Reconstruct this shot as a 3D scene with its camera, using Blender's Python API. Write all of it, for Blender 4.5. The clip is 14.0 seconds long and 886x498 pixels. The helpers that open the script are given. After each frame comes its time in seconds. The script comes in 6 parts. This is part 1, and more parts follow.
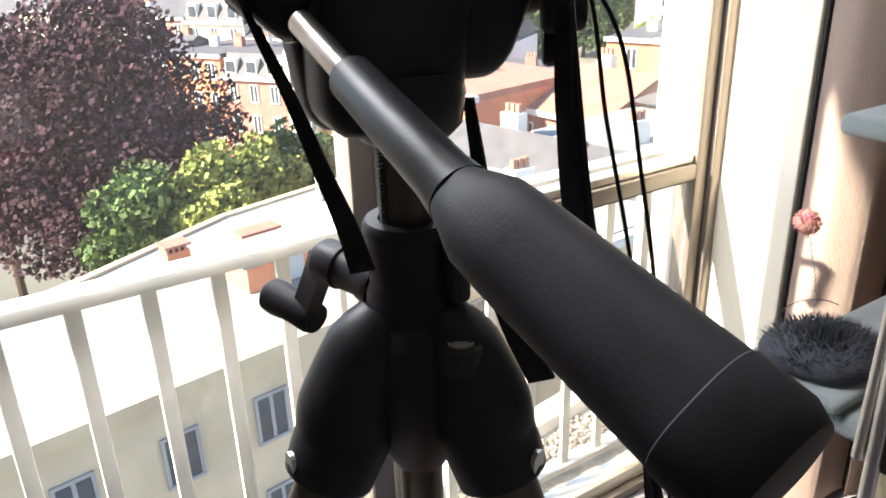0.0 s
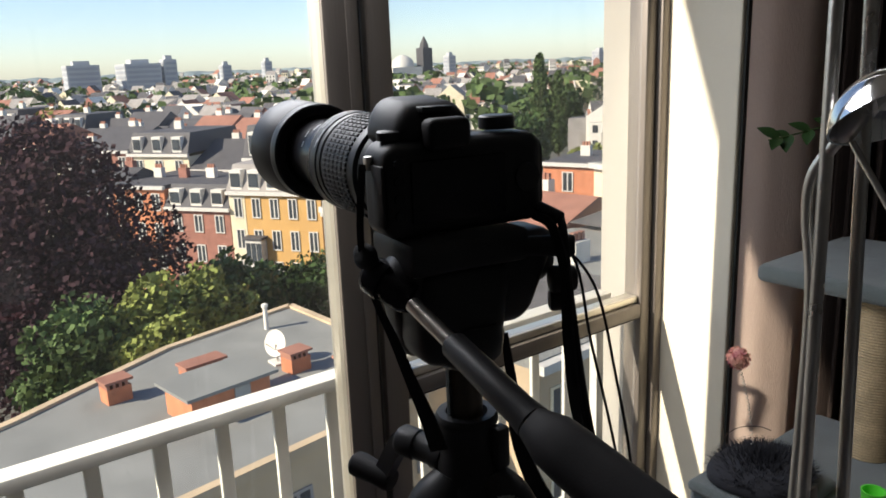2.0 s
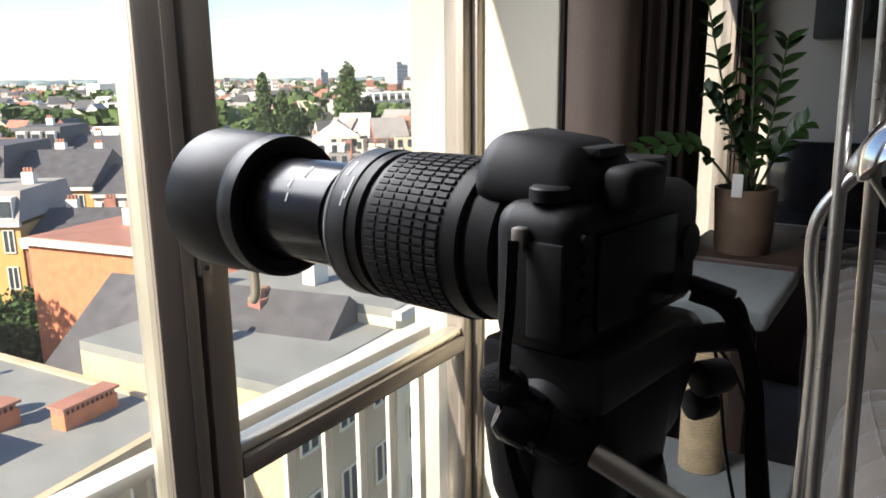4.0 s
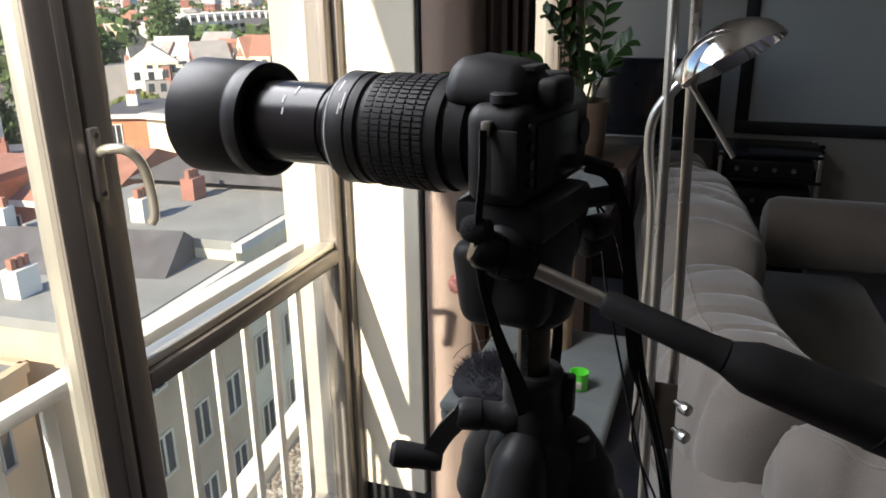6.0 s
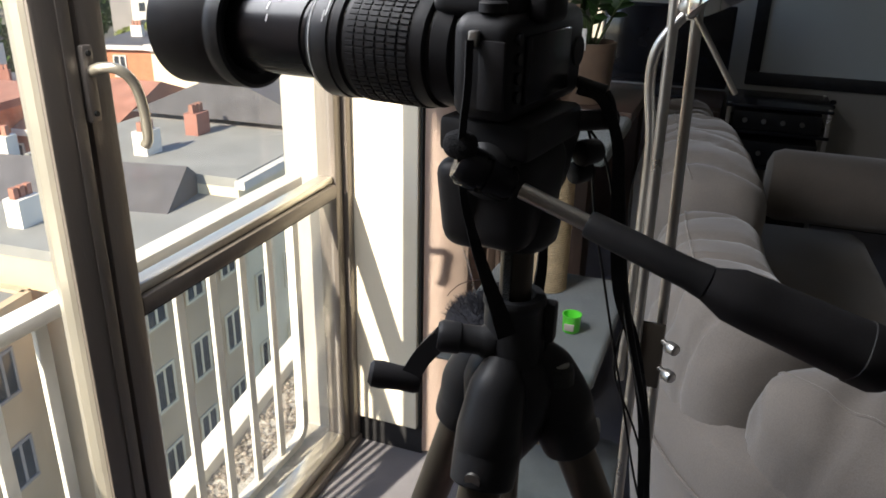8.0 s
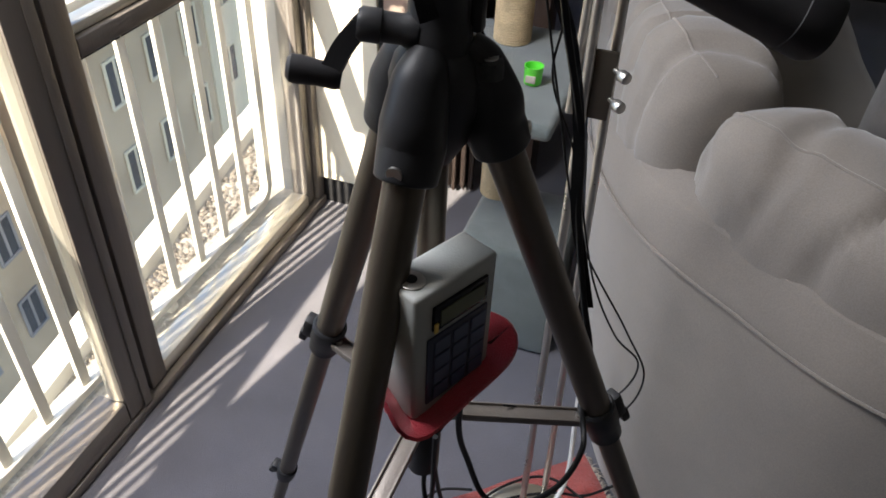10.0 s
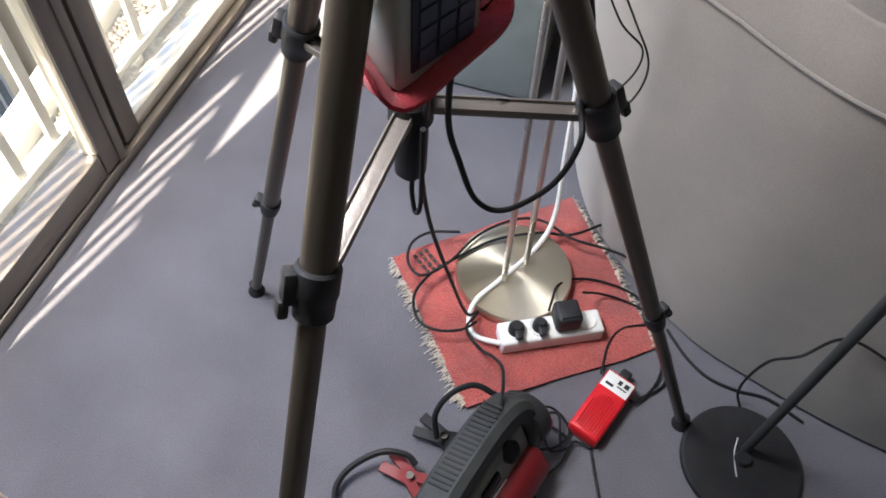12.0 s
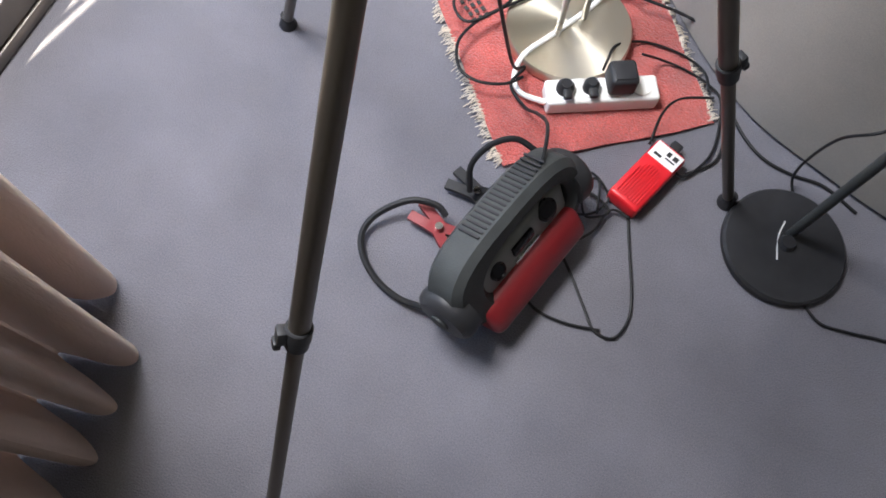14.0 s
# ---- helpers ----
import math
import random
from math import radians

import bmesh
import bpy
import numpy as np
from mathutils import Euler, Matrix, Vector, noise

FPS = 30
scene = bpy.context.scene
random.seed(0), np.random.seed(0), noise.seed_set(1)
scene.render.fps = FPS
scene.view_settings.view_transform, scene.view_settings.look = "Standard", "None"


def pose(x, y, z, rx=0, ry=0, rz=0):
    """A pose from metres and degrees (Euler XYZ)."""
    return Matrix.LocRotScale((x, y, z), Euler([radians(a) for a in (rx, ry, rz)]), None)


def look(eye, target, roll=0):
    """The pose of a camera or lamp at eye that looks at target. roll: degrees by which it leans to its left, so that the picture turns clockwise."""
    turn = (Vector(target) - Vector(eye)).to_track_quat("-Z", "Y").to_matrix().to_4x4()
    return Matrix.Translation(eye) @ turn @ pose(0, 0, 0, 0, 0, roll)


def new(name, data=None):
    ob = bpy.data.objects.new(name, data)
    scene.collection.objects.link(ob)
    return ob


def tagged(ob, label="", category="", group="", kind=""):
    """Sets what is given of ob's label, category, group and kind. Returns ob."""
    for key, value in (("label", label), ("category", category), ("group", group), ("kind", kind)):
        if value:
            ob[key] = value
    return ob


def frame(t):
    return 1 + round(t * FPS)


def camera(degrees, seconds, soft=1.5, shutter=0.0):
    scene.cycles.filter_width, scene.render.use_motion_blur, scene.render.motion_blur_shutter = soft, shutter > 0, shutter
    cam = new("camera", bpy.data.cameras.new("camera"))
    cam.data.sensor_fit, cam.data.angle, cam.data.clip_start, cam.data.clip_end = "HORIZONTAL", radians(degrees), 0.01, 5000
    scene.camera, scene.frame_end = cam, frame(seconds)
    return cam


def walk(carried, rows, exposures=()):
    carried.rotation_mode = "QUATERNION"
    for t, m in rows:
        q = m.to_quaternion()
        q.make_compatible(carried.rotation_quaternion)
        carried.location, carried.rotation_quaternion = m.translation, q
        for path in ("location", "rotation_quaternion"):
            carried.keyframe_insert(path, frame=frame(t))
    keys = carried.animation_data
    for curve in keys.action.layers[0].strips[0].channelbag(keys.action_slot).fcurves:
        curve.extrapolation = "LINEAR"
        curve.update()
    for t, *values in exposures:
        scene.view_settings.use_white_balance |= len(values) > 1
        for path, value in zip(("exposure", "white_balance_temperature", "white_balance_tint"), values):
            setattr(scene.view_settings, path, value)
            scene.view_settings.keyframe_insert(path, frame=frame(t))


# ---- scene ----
cam = camera(59.8, 14.0, soft=1.7)


def aimed(x, y, z, yaw, pitch, roll):
    a, b = radians(yaw), radians(pitch)
    way = Vector((-math.sin(a) * math.cos(b), math.cos(a) * math.cos(b), math.sin(b)))
    return look((x, y, z), Vector((x, y, z)) + way, roll)


walk(cam, [
    (0, look((1.157, 0.251, 1.417), (-0.399, 1.245, 0.648), -1.8)),
    (0.5, look((1.135, 0.232, 1.436), (-0.402, 1.382, 0.892), -2.0)),
    (1, look((1.157, 0.225, 1.474), (-0.475, 1.262, 0.966), -2.8)),
    (1.5, look((1.203, 0.163, 1.513), (-0.370, 1.306, 1.046), -2.4)),
    (2, look((1.257, 0.106, 1.535), (-0.293, 1.278, 1.061), -2.2)),
    (2.5, look((1.250, 0.090, 1.535), (-0.278, 1.282, 1.040), -2.0)),
    (3, look((1.155, 0.111, 1.530), (-0.268, 1.436, 1.061), -1.6)),
    (3.5, look((1.042, 0.129, 1.534), (-0.249, 1.588, 1.080), -1.2)),
    (4, look((0.974, 0.097, 1.537), (-0.077, 1.741, 1.096), -0.6)),
    (4.2, aimed(0.965, 0.060, 1.540, 28.5, -12.6, -0.7)),
    (6.5, look((0.972, -0.072, 1.551), (0.319, 1.696, 0.882), -1.0)),
    (7, look((0.972, -0.072, 1.550), (0.308, 1.685, 0.862), -0.6)),
    (9.5, look((1.013, -0.045, 1.480), (0.488, 1.546, 0.387), 3.2)),
    (10, look((1.020, -0.055, 1.465), (0.548, 1.430, 0.219), 2.8)),
    (10.5, look((1.023, -0.060, 1.445), (0.609, 1.348, 0.087), 2.6)),
    (11, look((1.023, -0.061, 1.415), (0.658, 1.263, -0.039), 2.3)),
    (11.5, look((1.020, -0.070, 1.390), (0.702, 1.162, -0.153), 2.9)),
    (12, look((1.025, -0.072, 1.357), (0.734, 1.053, -0.272), 3.7)),
    (12.5, look((1.026, -0.075, 1.327), (0.750, 0.944, -0.372), 4.1)),
    (13, look((1.021, -0.086, 1.295), (0.768, 0.825, -0.468), 5.2)),
    (13.5, look((1.019, -0.098, 1.260), (0.800, 0.696, -0.562), 6.6)),
    (14, look((1.025, -0.110, 1.238), (0.834, 0.568, -0.634), 7.7)),
], [(0, 2.7), (0.6, 2.3), (1.2, 1.4), (2, 0.95), (3, 0.95), (4, 1.5), (5.2, 1.5), (6.5, 1.45), (9.5, 1.9), (11, 2.6), (12.5, 3.05), (14, 3.35)])

# ---- daylight ----
world = bpy.data.worlds.new("sky")
scene.world = world
world.use_nodes = True
SUN = Vector((-0.225, -1.0, 0.68)).normalized()
wn = world.node_tree.nodes
sky = wn.new("ShaderNodeTexSky")
sky.sky_type, sky.sun_disc = "NISHITA", False
sky.sun_elevation = math.asin(SUN.z)
sky.sun_rotation = math.atan2(SUN.x, SUN.y)
sky.air_density, sky.dust_density, sky.ozone_density = 0.8, 0.4, 2.0
wn["Background"].inputs["Strength"].default_value = 0.105
world.node_tree.links.new(sky.outputs[0], wn["Background"].inputs["Color"])
sun = new("sun", bpy.data.lights.new("sun", "SUN"))
sun.data.energy, sun.data.angle, sun.data.color = 4.4, radians(0.6), (1.0, 0.89, 0.72)
sun.matrix_world = look((0, 0, 30), Vector((0, 0, 30)) - SUN)



def skylight(name, at, way, wide, high, watts):
    """The sky's light in the upper part of a window's opening."""
    la = new(name, bpy.data.lights.new(name, "AREA"))
    la.data.shape, la.data.size, la.data.size_y, la.data.energy, la.data.color = "RECTANGLE", wide, high, watts, (0.97, 0.97, 1.0)
    la.matrix_world = look(at, Vector(at) + Vector(way))


skylight("window_skylight", (0.07, 0.48, 2.05), (0.62, 0.0, -0.78), 0.75, 0.55, 9)
skylight("window_skylight", (0.04, 3.98, 1.5), (1, 0, -0.1), 0.7, 1.6, 0.35)


# ---- materials ----
def material(name, color, rough=0.6, metal=0.0, vary=0.15, scale=8.0, bump=0.0, bump_scale=60.0, stretch=(1, 1, 1), second=None, spots=0.0, random_hue=0.0, coat=0.0, fine=0.0, sheen=0.0):
    """A surface with broad stains, fine grain and relief."""
    m = bpy.data.materials.new(name)
    m.use_nodes = True
    nt = m.node_tree
    n, link = nt.nodes, nt.links.new
    b = n["Principled BSDF"]
    tc = n.new("ShaderNodeTexCoord")
    mp = n.new("ShaderNodeMapping")
    mp.inputs["Scale"].default_value = stretch
    link(tc.outputs["Object"], mp.inputs[0])
    big = n.new("ShaderNodeTexNoise")
    big.inputs["Scale"].default_value, big.inputs["Detail"].default_value = scale, 6
    link(mp.outputs[0], big.inputs["Vector"])
    small = n.new("ShaderNodeTexNoise")
    small.inputs["Scale"].default_value, small.inputs["Detail"].default_value = bump_scale, 4
    link(mp.outputs[0], small.inputs["Vector"])
    ramp = n.new("ShaderNodeValToRGB")
    lo = [c * (1 - vary) for c in color]
    hi = [min(1, c * (1 + vary)) for c in (second or color)]
    ramp.color_ramp.elements[0].position, ramp.color_ramp.elements[0].color = 0.3, (*lo, 1)
    ramp.color_ramp.elements[1].position, ramp.color_ramp.elements[1].color = 0.7, (*hi, 1)
    link(big.outputs["Fac"], ramp.inputs[0])
    out = ramp.outputs[0]
    if fine:
        mix = n.new("ShaderNodeMix")
        mix.data_type, mix.blend_type = "RGBA", "MULTIPLY"
        mix.inputs[0].default_value = 1.0
        r2 = n.new("ShaderNodeMapRange")
        r2.inputs["From Min"].default_value, r2.inputs["From Max"].default_value = 0.3, 0.7
        r2.inputs["To Min"].default_value, r2.inputs["To Max"].default_value = 1 - fine, 1 + fine
        link(small.outputs["Fac"], r2.inputs[0])
        link(out, mix.inputs[6])
        link(r2.outputs[0], mix.inputs[7])
        out = mix.outputs[2]
    if random_hue:
        info = n.new("ShaderNodeNewGeometry")
        hsv = n.new("ShaderNodeHueSaturation")
        r3 = n.new("ShaderNodeMapRange")
        r3.inputs["To Min"].default_value, r3.inputs["To Max"].default_value = 1 - random_hue, 1 + random_hue
        link(info.outputs["Random Per Island"], r3.inputs[0])
        link(r3.outputs[0], hsv.inputs["Value"])
        link(out, hsv.inputs["Color"])
        out = hsv.outputs[0]
    link(out, b.inputs["Base Color"])
    rr = n.new("ShaderNodeMapRange")
    rr.inputs["To Min"].default_value, rr.inputs["To Max"].default_value = max(0.02, rough - 0.1), min(1, rough + 0.1)
    link(big.outputs["Fac"], rr.inputs[0])
    link(rr.outputs[0], b.inputs["Roughness"])
    b.inputs["Metallic"].default_value = metal
    b.inputs["Coat Weight"].default_value = coat
    b.inputs["Sheen Weight"].default_value = sheen
    if bump:
        bp = n.new("ShaderNodeBump")
        bp.inputs["Strength"].default_value, bp.inputs["Distance"].default_value = bump, 0.01
        link(small.outputs["Fac"], bp.inputs["Height"])
        link(bp.outputs[0], b.inputs["Normal"])
    return m


def glass(name, tint=(1, 1, 1), veil=0.06):
    """A clear pane that mirrors a little; veil mixes in a pale uneven film for haze."""
    m = bpy.data.materials.new(name)
    m.use_nodes = True
    n, link = m.node_tree.nodes, m.node_tree.links.new
    n.remove(n["Principled BSDF"])
    tr = n.new("ShaderNodeBsdfTransparent")
    tr.inputs[0].default_value = (*tint, 1)
    gl = n.new("ShaderNodeBsdfGlossy")
    gl.inputs["Roughness"].default_value = 0.02
    lw = n.new("ShaderNodeLayerWeight")
    lw.inputs[0].default_value = 0.5
    pw = n.new("ShaderNodeMath")
    pw.operation = "POWER"
    pw.inputs[1].default_value = 4.0
    link(lw.outputs["Facing"], pw.inputs[0])
    fr = n.new("ShaderNodeMapRange")
    fr.inputs["To Min"].default_value, fr.inputs["To Max"].default_value = 0.035, 0.5
    link(pw.outputs[0], fr.inputs[0])
    mx = n.new("ShaderNodeMixShader")
    link(fr.outputs[0], mx.inputs[0])
    link(tr.outputs[0], mx.inputs[1])
    link(gl.outputs[0], mx.inputs[2])
    df = n.new("ShaderNodeBsdfDiffuse")
    df.inputs[0].default_value = (0.8, 0.8, 0.78, 1)
    no = n.new("ShaderNodeTexNoise")
    no.inputs["Scale"].default_value, no.inputs["Detail"].default_value = 3.0, 8
    tcn = n.new("ShaderNodeTexCoord")
    link(tcn.outputs["Object"], no.inputs["Vector"])
    rg = n.new("ShaderNodeMapRange")
    rg.inputs["To Min"].default_value, rg.inputs["To Max"].default_value = veil * 0.4, veil * 1.6
    link(no.outputs["Fac"], rg.inputs[0])
    m2 = n.new("ShaderNodeMixShader")
    link(rg.outputs[0], m2.inputs[0])
    link(mx.outputs[0], m2.inputs[1])
    link(df.outputs[0], m2.inputs[2])
    link(m2.outputs[0], n["Material Output"].inputs[0])
    return m


CARPET = material("blue_grey_carpet", (0.152, 0.148, 0.171), 0.95, vary=0.17, scale=5, bump=0.6, bump_scale=420, fine=0.22, sheen=0.2)
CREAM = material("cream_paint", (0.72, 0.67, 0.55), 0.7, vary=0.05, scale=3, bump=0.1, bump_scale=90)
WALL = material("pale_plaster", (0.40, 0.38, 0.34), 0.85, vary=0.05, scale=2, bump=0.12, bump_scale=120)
CEILING = material("white_ceiling", (0.60, 0.59, 0.56), 0.9, vary=0.03, scale=2, bump=0.1)
ALU = material("anodised_aluminium", (0.21, 0.185, 0.165), 0.42, 0.45, vary=0.10, scale=14, bump=0.08, bump_scale=200, stretch=(1, 1, 0.15))
RUBBER = material("black_gasket", (0.02, 0.02, 0.02), 0.7)
RAIL = material("white_painted_steel", (0.74, 0.72, 0.64), 0.5, vary=0.12, scale=9, bump=0.1, bump_scale=80)
CONCRETE = material("weathered_concrete", (0.40, 0.38, 0.33), 0.92, vary=0.28, scale=14, bump=0.6, bump_scale=130, fine=0.3)
GRAVEL = material("gravel", (0.20, 0.175, 0.145), 0.95, vary=0.2, scale=30, random_hue=0.5)
BLACK = material("black_plastic", (0.026, 0.026, 0.028), 0.42, vary=0.2, scale=20, bump=0.04, bump_scale=900)
BLACKG = material("gloss_black_plastic", (0.015, 0.015, 0.018), 0.2, vary=0.1)
GRIP = material("black_rubber", (0.024, 0.023, 0.025), 0.6, vary=0.2, scale=40, bump=0.05, bump_scale=900)
BODYM = material("camera_shell", (0.020, 0.020, 0.022), 0.5, vary=0.15, scale=30, bump=0.05, bump_scale=1200)
BRONZE = material("bronze_tube", (0.115, 0.097, 0.078), 0.36, 0.75, vary=0.12, scale=10, stretch=(1, 1, 0.1))
STEEL = material("brushed_steel", (0.55, 0.53, 0.50), 0.3, 0.95, vary=0.08, scale=12, bump=0.05, bump_scale=200)
SATIN = material("spun_satin_metal", (0.72, 0.68, 0.58), 0.33, 0.85, vary=0.06, scale=6, bump=0.04, bump_scale=260)
SPUN = material("spun_lamp_base", (0.62, 0.57, 0.46), 0.36, 0.95, vary=0.05, scale=6)
spun_bsdf = SPUN.node_tree.nodes["Principled BSDF"]
spun_bsdf.inputs["Anisotropic"].default_value = 0.85
spun_way = SPUN.node_tree.nodes.new("ShaderNodeTangent")
spun_way.direction_type, spun_way.axis = "RADIAL", "Z"
SPUN.node_tree.links.new(spun_way.outputs[0], spun_bsdf.inputs["Tangent"])
STRAP = material("woven_strap", (0.02, 0.02, 0.022), 0.85, vary=0.2, scale=60, bump=0.4, bump_scale=900)
SILVER = material("silver_print", (0.55, 0.55, 0.55), 0.4)
SOFA = material("grey_suede", (0.190, 0.164, 0.140), 0.92, vary=0.12, scale=6, bump=0.10, bump_scale=420, fine=0.10, sheen=0.4)
SOFAD = material("dark_cushion", (0.13, 0.12, 0.115), 0.95, vary=0.15, scale=8, bump=0.3, bump_scale=300, sheen=0.3)
BEIGE = material("beige_curtain", (0.64, 0.51, 0.44), 0.85, vary=0.06, scale=4, bump=0.2, bump_scale=400, stretch=(1, 1, 0.2), sheen=0.2)
BROWN = material("dark_brown_curtain", (0.055, 0.038, 0.032), 0.92, vary=0.2, scale=6, bump=0.3, bump_scale=300, stretch=(1, 1, 0.1))
PLUSH = material("grey_green_plush", (0.15, 0.175, 0.168), 0.97, vary=0.14, scale=16, bump=0.6, bump_scale=500, fine=0.2, sheen=0.4)
SISAL = material("sisal_rope", (0.55, 0.42, 0.25), 0.9, vary=0.15, scale=30, bump=0.4, bump_scale=400, fine=0.2)
FUR = material("dark_fur", (0.030, 0.030, 0.036), 0.95, vary=0.3, scale=40)
WOOD = material("dark_wood", (0.07, 0.042, 0.030), 0.5, vary=0.3, scale=9, bump=0.15, bump_scale=120, stretch=(1, 1, 0.12))
REDRUG = material("faded_red_terry", (0.50, 0.085, 0.07), 0.97, vary=0.22, scale=14, bump=0.9, bump_scale=320, fine=0.3, sheen=0.3)
FRINGE = material("cream_fringe", (0.62, 0.55, 0.46), 0.95, vary=0.15, random_hue=0.2)
RED = material("bright_red_plastic", (0.62, 0.012, 0.02), 0.35, vary=0.06, scale=10)
REDD = material("dark_red_plastic", (0.19, 0.010, 0.014), 0.4, vary=0.1, scale=10)
REDCLOTH = material("red_hook_strap", (0.42, 0.012, 0.03), 0.92, vary=0.2, scale=40, bump=0.5, bump_scale=700, sheen=0.3)
WHITE = material("white_plastic", (0.78, 0.77, 0.74), 0.4, vary=0.04, scale=10)
GREYBOX = material("grey_plastic_case", (0.36, 0.37, 0.35), 0.5, vary=0.05, scale=12, bump=0.12, bump_scale=600)
PANELG = material("grey_control_panel", (0.17, 0.175, 0.17), 0.35, vary=0.08, scale=20)
PANEL = material("dark_blue_keypad", (0.03, 0.035, 0.06), 0.35, vary=0.15, scale=30)
KEY = material("blue_key", (0.055, 0.07, 0.12), 0.4, vary=0.1)
LCD = material("olive_display", (0.10, 0.11, 0.055), 0.15, vary=0.1)
DARKGREY = material("charcoal_plastic", (0.038, 0.041, 0.041), 0.5, vary=0.15, scale=20, bump=0.15, bump_scale=400)
CABLE = material("black_cable", (0.012, 0.012, 0.013), 0.5)
GREEN = material("bright_green_plastic", (0.16, 0.85, 0.07), 0.4, vary=0.05)
PINK = material("pink_feather_ball", (0.85, 0.10, 0.30), 0.9, vary=0.3, scale=30, second=(0.95, 0.45, 0.30), bump=0.5, bump_scale=200)
LEAF = material("zamia_leaf", (0.024, 0.060, 0.014), 0.4, vary=0.25, scale=18, random_hue=0.35)
STEMM = material("green_stem", (0.06, 0.09, 0.03), 0.5)
POT = material("brown_glazed_pot", (0.17, 0.115, 0.08), 0.4, vary=0.2, scale=12)
SCREEN = material("projection_screen", (0.50, 0.53, 0.52), 0.8, vary=0.02, scale=2)
CHROME = material("chrome", (0.75, 0.75, 0.76), 0.12, 1.0, vary=0.05)
for m in (BLACK, BLACKG, GRIP, BODYM, STRAP, CABLE, DARKGREY):
    m.node_tree.nodes["Principled BSDF"].inputs["Specular IOR Level"].default_value = 0.22
PANE = glass("window_glass", veil=0.035)
PANE2 = glass("hazy_window_glass", veil=0.09)
# city
BITUMEN = material("grey_roofing_felt", (0.225, 0.23, 0.215), 0.95, vary=0.14, scale=0.6, bump=0.2, bump_scale=20, fine=0.08)
BRICKO = material("orange_brick", (0.52, 0.20, 0.10), 0.9, vary=0.16, scale=2.5, bump=0.2, bump_scale=14, fine=0.12)
BRICKR = material("red_brick", (0.30, 0.135, 0.10), 0.9, vary=0.2, scale=2.0, bump=0.2, bump_scale=14, fine=0.12)
YELLOW = material("yellow_render", (0.54, 0.325, 0.115), 0.9, vary=0.10, scale=0.7, fine=0.06)
CREAMB = material("cream_render", (0.70, 0.62, 0.44), 0.9, vary=0.10, scale=0.6, fine=0.06)
WHITEB = material("white_render", (0.68, 0.65, 0.58), 0.9, vary=0.10, scale=0.3, fine=0.06)
SANDB = material("sand_render", (0.52, 0.40, 0.26), 0.9, vary=0.16, scale=0.5, fine=0.06)
GREYB = material("grey_render", (0.30, 0.28, 0.26), 0.9, vary=0.15, scale=0.5)
SLATE = material("dark_slate", (0.075, 0.073, 0.078), 0.75, vary=0.25, scale=1.5, bump=0.2, bump_scale=12)
TILE = material("red_roof_tile", (0.31, 0.145, 0.10), 0.85, vary=0.2, scale=1.0, bump=0.2, bump_scale=10)
WINDOW = material("far_window_glass", (0.045, 0.055, 0.065), 0.12, vary=0.3, scale=0.6)
TRIMW = material("white_window_trim", (0.60, 0.58, 0.53), 0.6)
BEECH = material("copper_beech_leaves", (0.044, 0.022, 0.027), 0.8, vary=0.3, scale=0.7, random_hue=0.2)
WILLOW = material("light_green_leaves", (0.19, 0.22, 0.06), 0.7, vary=0.25, scale=0.7, random_hue=0.45)
OAK = material("dark_green_leaves", (0.042, 0.075, 0.024), 0.7, vary=0.3, scale=0.6, random_hue=0.5)
POPLAR = material("poplar_leaves", (0.075, 0.115, 0.04), 0.7, vary=0.3, scale=0.6, random_hue=0.4)
BARK = material("bark", (0.09, 0.065, 0.045), 0.95, vary=0.3, scale=4, bump=0.5, bump_scale=20)
GROUND = material("city_ground", (0.10, 0.105, 0.085), 0.95, vary=0.35, scale=0.03, second=(0.16, 0.15, 0.12))
for m in (BEECH, WILLOW, OAK, POPLAR):
    m.node_tree.nodes["Principled BSDF"].inputs["Specular IOR Level"].default_value = 0.12
# distance haze is put into these two pale tower colours
HAZEW = material("hazed_tower_window", (0.33, 0.35, 0.38), 0.6, vary=0.08, scale=0.05)
HAZE = material("hazed_tower_wall", (0.46, 0.47, 0.48), 0.9, vary=0.08, scale=0.05)


# ---- shape helpers ----
def put(bm, name, mat, smooth=True):
    me = bpy.data.meshes.new(name)
    bm.normal_update()
    bm.to_mesh(me)
    bm.free()
    for m in (mat if isinstance(mat, (list, tuple)) else [mat]):
        me.materials.append(m)
    if smooth:
        me.polygons.foreach_set("use_smooth", [True] * len(me.polygons))
        me.set_sharp_from_angle(angle=radians(38))
    return me


def thing(name, at, label, category, group="", kind=""):
    ob = new(name)
    ob.location = at
    ob.empty_display_size = 0.05
    return tagged(ob, label, category, group, kind)


def root_offset(parent):
    off = Vector(parent.location)
    return off


def part(name, bm, mat, parent, label="", smooth=True):
    ob = new(name, put(bm, name, mat, smooth))
    ob.parent = parent
    if parent.type == "EMPTY":
        ob.matrix_parent_inverse = parent.matrix_basis.inverted()
    return tagged(ob, label)


def single(name, bm, mat, label, category="", group="", kind="", smooth=True):
    ob = new(name, put(bm, name, mat, smooth))
    return tagged(ob, label, category, group, kind)


